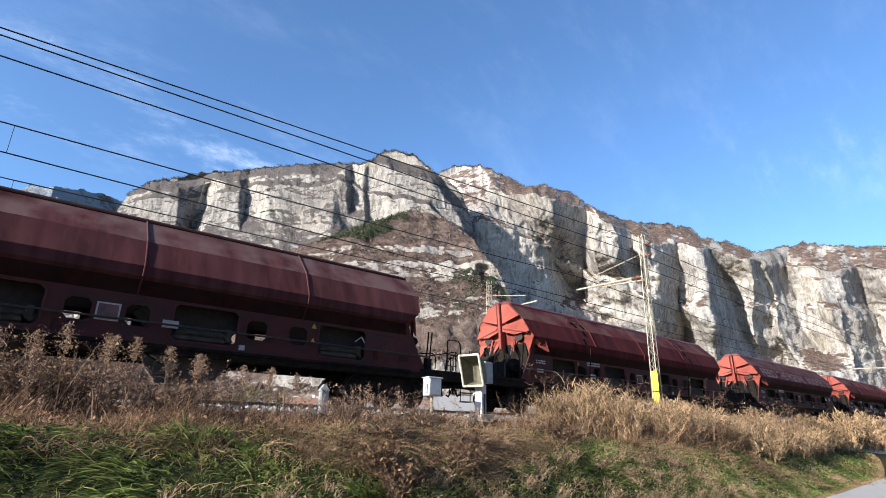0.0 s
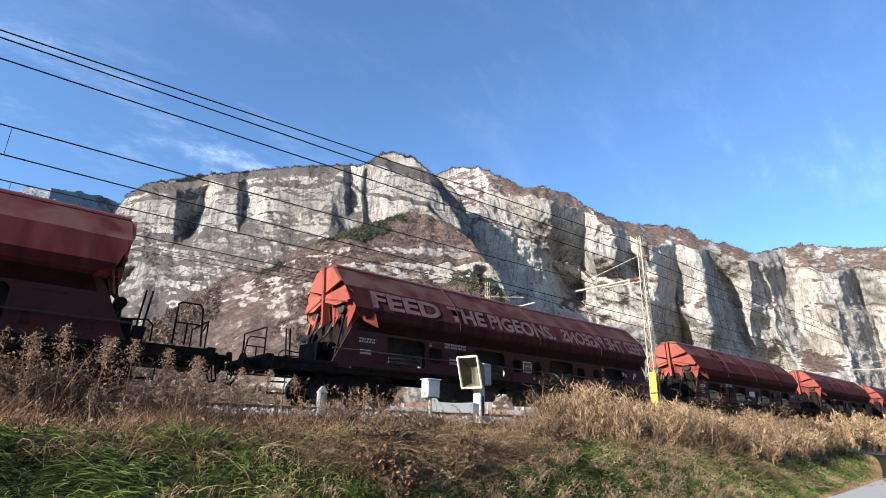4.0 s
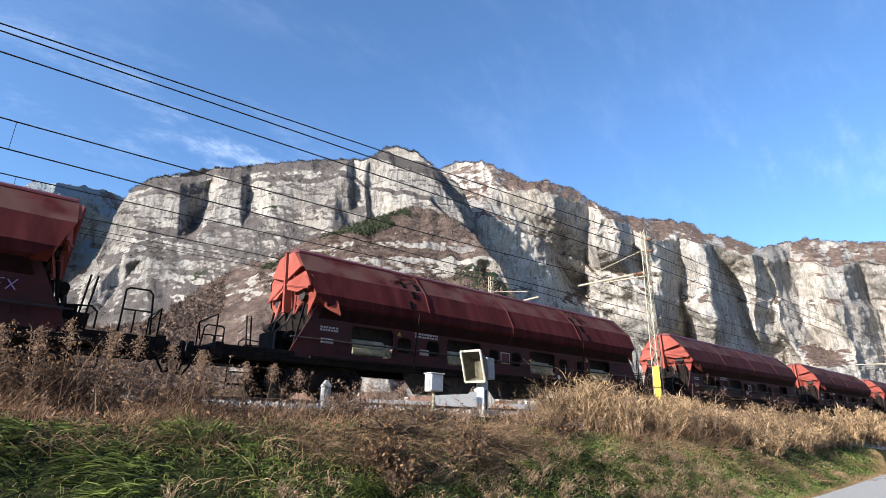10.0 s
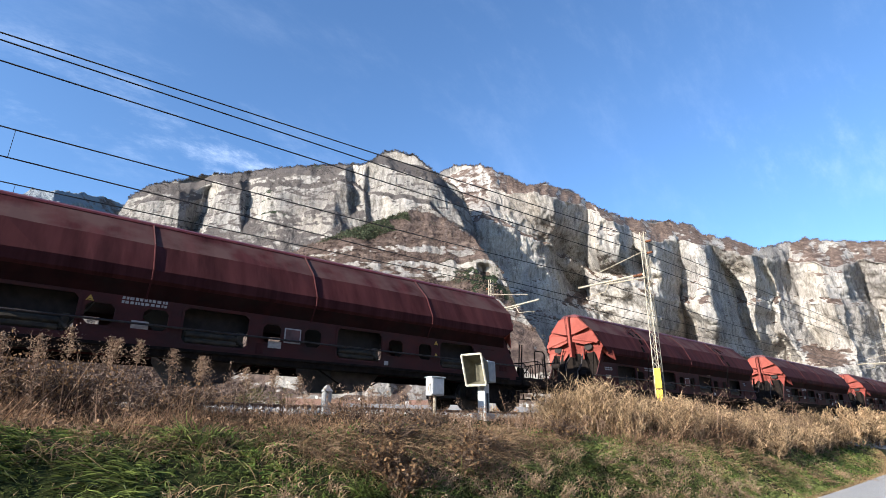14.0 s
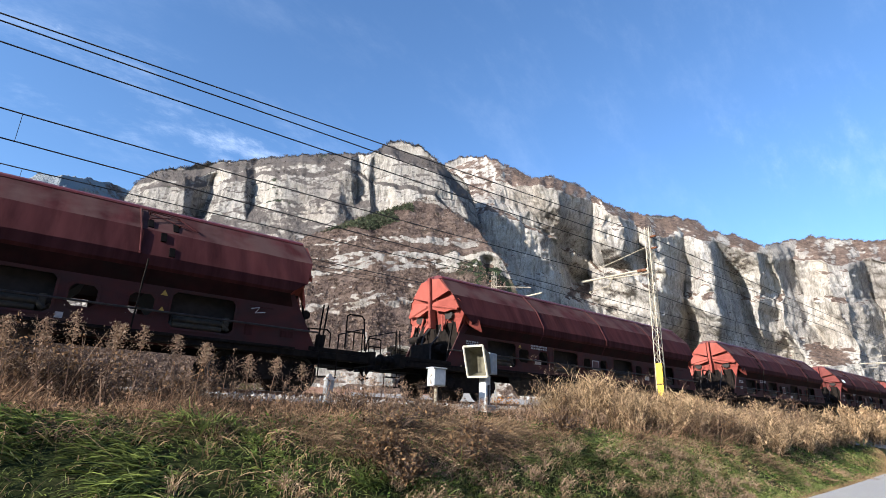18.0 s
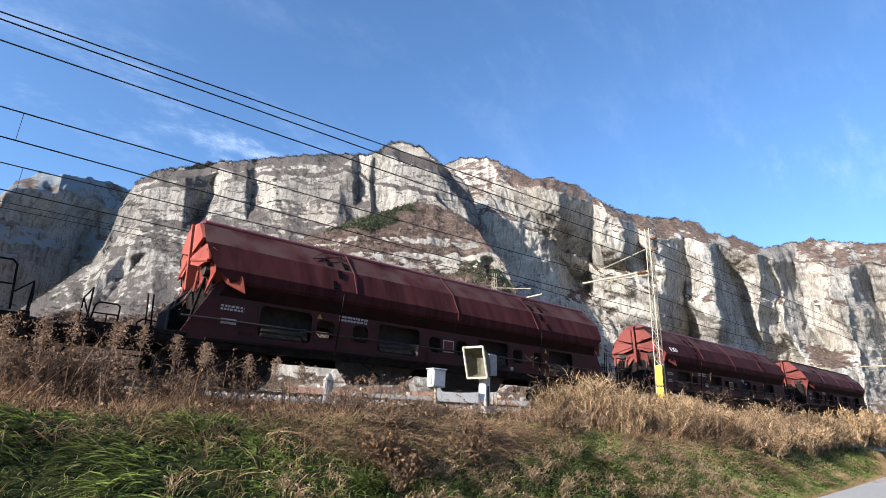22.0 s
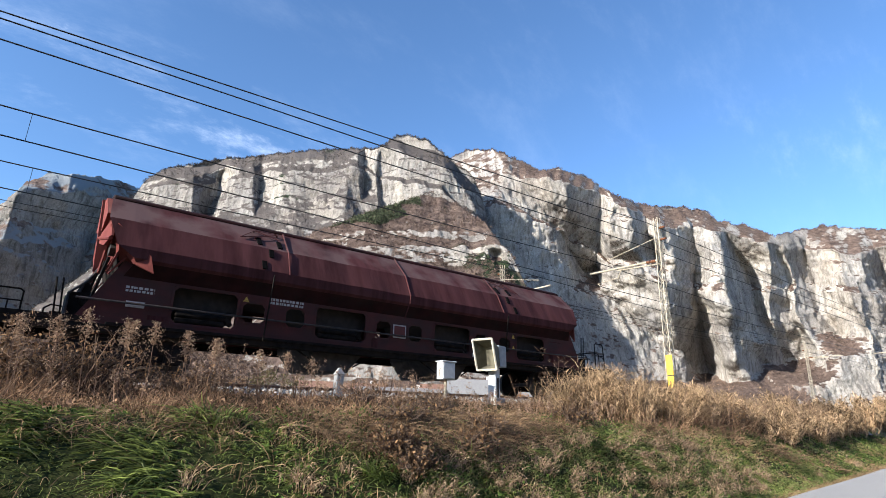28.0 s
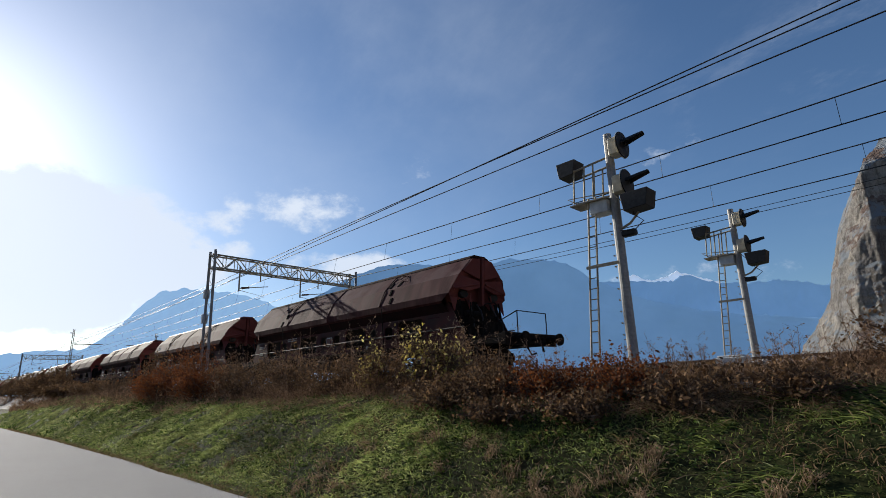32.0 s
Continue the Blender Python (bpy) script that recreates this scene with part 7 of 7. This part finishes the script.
for cx, cy, wide_, clumps, hh in ((12.7, 9.9, 1.5, 34, 1.3), (16.5, 9.7, 2.2, 40, 1.02), (21, 9.7, 2.6, 36, 1.0), (27, 10.2, 3.8, 36, 1.0), (37, 11.0, 6, 44, 1.15), (52, 11.2, 8, 40, 1.5), (72, 11.4, 12, 40, 2.0)):
    thick = max(1, cx / 15)
    for k in range(clumps):
        num = prng.randint(22, 60)
        ox = cx + prng.randn() * wide_ * 0.6
        oy = cy + prng.randn() * 0.5 - 0.2
        x = ox + prng.randn(num) * 0.17
        y = oy + prng.randn(num) * 0.17
        y = np.clip(y, bank_foot(x) - 0.2 + prng.rand(num) * 0.4, 12.0)
        h = hh * prng.uniform(0.6, 1.15) * prng.uniform(0.5, 1.05, num)
        w = up_way(num, 0.13) + np.array([0.05, -0.05, 0]) + prng.randn(3) * [0.12, 0.12, 0]
        base_ = on_ground(x, y)
        v, q, tip = ribbons(base_, w, h, np.full(num, 0.009 * thick), 0.05 + 0.1 * prng.rand(num), 3)
        pieces.append((v, q))
        per = 9
        wn_ = np.repeat(w / np.linalg.norm(w, axis=1, keepdims=True), per, 0)
        b_ = np.repeat(base_, per, 0) + wn_ * (np.repeat(h, per) * prng.uniform(0.12, 0.98, num * per))[:, None]
        a_ = prng.uniform(0, 2 * np.pi, num * per)
        lw = np.stack([np.cos(a_), np.sin(a_), 0.9 + prng.rand(num * per) * 2.2], 1)
        v, q, _ = ribbons(b_, lw, hh * prng.uniform(0.14, 0.42, num * per), 0.017 * thick * prng.uniform(0.6, 1.3, num * per), 0.25 + 0.6 * prng.rand(num * per), 3)
        pieces.append((v, q))
        pick = tip[prng.rand(num) < 0.35]
        c = np.repeat(pick, 6, 0) + prng.randn(len(pick) * 6, 3) * [0.02, 0.02, 0.06]
        pieces.append(flecks(c, np.full(len(c), 0.014 * thick)))
stuff("reeds", pieces, reed, "clump of tall golden dry reeds on the bank", "reeds")


def shrub(name, x, y, wide, high, leaf_mat, twig_mat, count, label, size=0.035, category="shrub"):
    """A twiggy bush: forked limbs, fine twigs and loose leaves with an uneven outline."""
    top = tagged(new(name), label, category, "shrubs on the embankment")
    b = on_ground(np.array([x]), np.array([y]))[0]
    top.location = b
    m = 46
    a = prng.uniform(0, 2 * np.pi, m)
    out = prng.rand(m) ** 0.6
    tips = np.stack([np.cos(a) * out * wide, np.sin(a) * out * wide * 0.7, high * (0.45 + 0.6 * prng.rand(m)) * (1.1 - 0.55 * out * out)], 1)
    sh = Shape()
    for tpt in tips:
        mid = Vector(tpt * [0.35, 0.35, 0.55]) + Vector(prng.randn(3) * 0.05)
        sh.rod((tpt[0] * 0.1, tpt[1] * 0.1, -0.05), mid, 0.014, 4, 0.009)
        sh.rod(mid, tpt, 0.009, 4, 0.003)
    part("branchwork", sh, twig_mat, top)
    per = 26
    u = prng.uniform(0.35, 1, (m, per))[..., None]
    bs = (tips[:, None] * u * [1, 1, 1]).reshape(-1, 3)
    v, q, tp = ribbons(bs, prng.randn(m * per, 3) + [0, 0, 0.6], prng.uniform(0.1, 0.32, m * per) * (0.5 + 0.5 * high), np.full(m * per, 0.007), 0.2 * prng.rand(m * per), 2)
    ob = new("brushwood", fast_mesh("brushwood", v, q, None, twig_mat))
    ob.parent = top
    if count:
        c = tp[prng.randint(0, len(tp), count)] + prng.randn(count, 3) * 0.05
        v, q = leaves(c, size * prng.uniform(0.6, 1.3, count))
        ob = new("foliage", fast_mesh("foliage", v, q, None, leaf_mat))
        ob.parent = top
    return top


russet = leafy("russet_leaves", (0.10, 0.028, 0.012), (0.30, 0.11, 0.035), 0.3, 0.3)
umber = leafy("umber_leaves", (0.075, 0.042, 0.022), (0.27, 0.165, 0.085), 0.3, 0.3)
olive = leafy("olive_leaves", (0.05, 0.05, 0.015), (0.15, 0.13, 0.05), 0.3, 0.3)
gold_leaf = leafy("yellow_leaves", (0.50, 0.38, 0.06), (0.78, 0.66, 0.26), 0.45, 0.15)
twig = leafy("grey_brown_twig", (0.05, 0.033, 0.024), (0.15, 0.105, 0.075), 0.0, 0.3)
RAILSIDE = [(-4.2, 8.2, 1.0, 0.72, russet, 1900, "low russet-leaved shrub beside the signal mast"),
    (-5.5, 8.1, 1.0, 0.7, russet, 1800, "low russet-leaved shrub beside the signal mast"),
    (-2.9, 8.8, 0.7, 0.4, umber, 700, "low brown shrub on the bank"),
    (-7.4, 8.8, 0.9, 0.6, umber, 1500, "brown leafless shrub on the bank"),
    (-0.5, 10.5, 1.3, 0.9, umber, 1500, "heap of brown bramble on the bank"),
    (0.7, 10.8, 1.3, 0.85, umber, 900, "heap of brown bramble on the bank"),
    (2.4, 10.6, 1.0, 0.65, umber, 260, "heap of brown bramble on the bank"),
    (6.2, 8.7, 0.8, 0.5, umber, 160, "dark brown bramble on the slope"),
    (4.9, 9.2, 0.7, 0.55, umber, 160, "dark brown bramble on the slope"),
    (18.4, 8.9, 1.2, 0.7, umber, 900, "dark brown bramble at the foot of the reeds")]
SLOPE = [(5.0, 7.9, 0.8, 0.4, umber, 220, "dead brown clump on the grassy slope"),
    (5.9, 7.1, 0.6, 0.35, umber, 500, "dead brown clump on the grassy slope"),
    (4.4, 7.0, 0.55, 0.42, umber, 700, "dead brown clump on the grassy slope"),
    (4.6, 6.7, 0.45, 0.3, umber, 500, "dead brown clump on the grassy slope"),
    (6.6, 7.6, 0.7, 0.4, umber, 260, "dead brown clump on the grassy slope"),
    (9.8, 8.3, 0.8, 0.5, umber, 600, "dead brown clump on the grassy slope")]
WEST = [(-6.7, 8.0, 0.8, 0.45, umber, 1100, "low brown tangle at the top of the slope"),
    (-3.0, 7.7, 0.9, 0.5, umber, 1100, "low brown tangle at the top of the slope"),
    (-1.7, 7.9, 0.9, 0.5, umber, 1100, "low brown tangle at the top of the slope"),
    (-4.4, 7.3, 1.0, 0.42, umber, 1300, "dead brown bramble creeping down the slope"),
    (-5.9, 7.2, 1.0, 0.42, umber, 1300, "dead brown bramble creeping down the slope"),
    (-7.6, 7.6, 1.0, 0.5, umber, 1300, "dead brown bramble creeping down the slope"),
    (-9.0, 9.2, 1.3, 0.95, umber, 2000, "brown leafless shrub on the bank"),
    (-11.2, 9.2, 1.5, 1.0, umber, 2400, "brown twiggy shrub on the bank"),
    (-13.4, 9.2, 1.5, 0.95, umber, 2200, "brown twiggy shrub on the bank"),
    (-16.8, 9.4, 1.6, 1.15, umber, 2200, "brown twiggy shrub on the bank"),
    (-21, 9.5, 1.7, 1.2, umber, 2200, "brown shrub on the bank"),
    (-25.5, 9.3, 2.3, 1.9, russet, 5200, "large rounded russet-brown shrub near the gantry"),
    (-30.5, 9.6, 2.2, 1.7, umber, 4200, "large rounded russet shrub near the gantry"),
    (-35, 9.9, 1.6, 1.1, umber, 1200, "brown shrub on the bank"),
    (-44, 10.2, 2.0, 1.4, umber, 1500, "brown shrub on the bank"),
    (-23.2, 8.9, 1.5, 1.2, russet, 4200, "dense russet shrub on the slope"),
    (-28.2, 8.8, 1.7, 1.4, russet, 4600, "dense russet shrub on the slope")]
FAR_WEST = [(-55, 10.5, 2.6, 0.95, umber, 2200, "brown shrub on the bank"),
    (-66, 10.8, 3.0, 0.95, umber, 2400, "brown tall shrub on the bank"),
    (-61, 10.0, 2.6, 0.95, umber, 4200, "tall brown shrub beside the line"),
    (-73, 10.4, 3.0, 2.4, umber, 4600, "tall brown shrub beside the line"),
    (-82, 10.8, 3.2, 2.6, umber, 4600, "tall brown shrub beside the line"),
    (-94, 11.0, 3.6, 2.8, umber, 4600, "tall brown shrub beside the line"),
    (-108, 11.0, 4.0, 3, umber, 4600, "tall brown shrub beside the line"),
    (-126, 11.0, 5.0, 3.4, umber, 4600, "tall brown shrub beside the line")]
for bushes in (RAILSIDE, SLOPE, WEST, FAR_WEST):
    for x, y, w, h, m, cnt, lab in bushes:
        big = 1.25 if x < -6.5 else 1.0
        shrub("shrub", x, y, w * big, h * big, m, twig, int(cnt * big * big), lab, 0.035 if x > -50 else 0.09)
for x, y, h in ((-9.7, 8.9, 1.6), (-8.9, 9.1, 1.25), (-11.6, 8.9, 1.35)):
    shrub("sapling", x, y, 0.5, h, gold_leaf, twig, 430, "thin sapling with a few yellow leaves", 0.05, "sapling")

# ---- trees of the valley ----
bark = surface("grey_bark", (0.06, 0.045, 0.035), (0.14, 0.11, 0.09), 6, 0.9, 0.4)
orange_leaf = leafy("orange_leaves", (0.22, 0.09, 0.025), (0.50, 0.24, 0.07), 0.4, 0.25)


def tree(x, y, high, wide, leaf_mat, count, label):
    top = tagged(new("tree"), label, "tree", "trees in the valley")
    top.location = (x, y, float(lift(x, y)) - 0.1)
    part("trunk", Shape().rod((0, 0, 0), (0.1, 0, high * 0.45), 0.16, 7, 0.1).rod((0.1, 0, high * 0.45), (0, 0.1, high * 0.85), 0.1, 6, 0.03), bark, top)
    m = 40
    a, u = prng.uniform(0, 6.28, m), prng.rand(m)
    b = np.stack([np.zeros(m), np.zeros(m), high * (0.25 + 0.6 * u)], 1)
    tips = b + np.stack([np.cos(a), np.sin(a), 0.5 + 0.5 * prng.rand(m)], 1) * (wide * (0.45 + 0.55 * prng.rand(m)) * (1.1 - 0.6 * u))[:, None]
    limb = Shape()
    for p, q in zip(b, tips):
        limb.rod(p, q, 0.035, 4, 0.01)
    part("limbs", limb, bark, top)
    c = tips[prng.randint(0, m, count)] + prng.randn(count, 3) * wide * 0.2
    v, q = leaves(c, 0.16 * prng.uniform(0.6, 1.3, count))
    ob = new("crown", fast_mesh("crown", v, q, None, leaf_mat))
    ob.parent = top
    return top


for turn, dist, h, w, m, cnt, lab in ((-43.6, 95, 4.6, 2.4, orange_leaf, 900, "round orange autumn tree"), (-44.6, 100, 4.2, 2.0, orange_leaf, 700, "round orange autumn tree"), (-26.5, 110, 7.0, 2.6, umber, 500, "bare brown tree by the houses"), (-30.4, 118, 7.5, 2.4, umber, 450, "bare brown tree by the houses"),
                                      (-21.5, 105, 7.5, 3.0, olive, 900, "dark green-brown tree near the slope"), (-18.5, 110, 8.5, 3.2, olive, 900, "dark green-brown tree near the slope"), (-16.0, 115, 7.5, 3.0, umber, 700, "brown tree near the slope"),
                                      (16.0, 95, 4.0, 2.6, orange_leaf, 600, "orange-brown tree in the field"), (14.2, 100, 4.4, 3.0, umber, 600, "brown tree in the field"), (11.6, 105, 4.2, 2.8, umber, 600, "brown tree in the field"), (9.0, 110, 4.5, 3.0, umber, 600, "brown tree in the field"),
                                      (21.0, 70, 3.4, 1.6, umber, 200, "thin bare tree in the field"), (31.0, 75, 3.6, 1.8, umber, 200, "thin bare tree in the field")):
    x, y = polar(turn, dist)
    tree(x, y, h, w, m, cnt, lab)

# ---- what moves ----
# where each wagon's middle stands at the start; the couplings are not all equally tight
CENTRES = [208.7, 188.55, 168.0, 147.2, 126.4, 105.67, 84.88, 63.9, 43.3, 22.15, 1.5, -19.3]


def motions():
    """The train rolls by at an even pace; its wheels turn."""
    for k, w in enumerate(WAGONS):
        def place(t):
            x = CENTRES[k] - SPEED * t
            a, b = float(veer(x - 7.1)), float(veer(x + 7.1))
            turn = math.degrees(math.atan2(b - a, 14.2))
            return pose(x, TRACK_Y + (a + b) / 2, RAIL_Z + GRADE * (a + b) / 2, 0, -GRADE * turn, turn)
        walk(w, [(n / 2, place(n / 2)) for n in range(65)])
    rate = SPEED / 0.455 * 180 / math.pi
    for k, axle in enumerate(WHEELS):
        x = axle.location.x
        walk(axle, [(n / 15, pose(x, 0, 0.455, 0, -((rate * n / 15 + 40 * k) % 360), 0)) for n in range(481)])


motions()
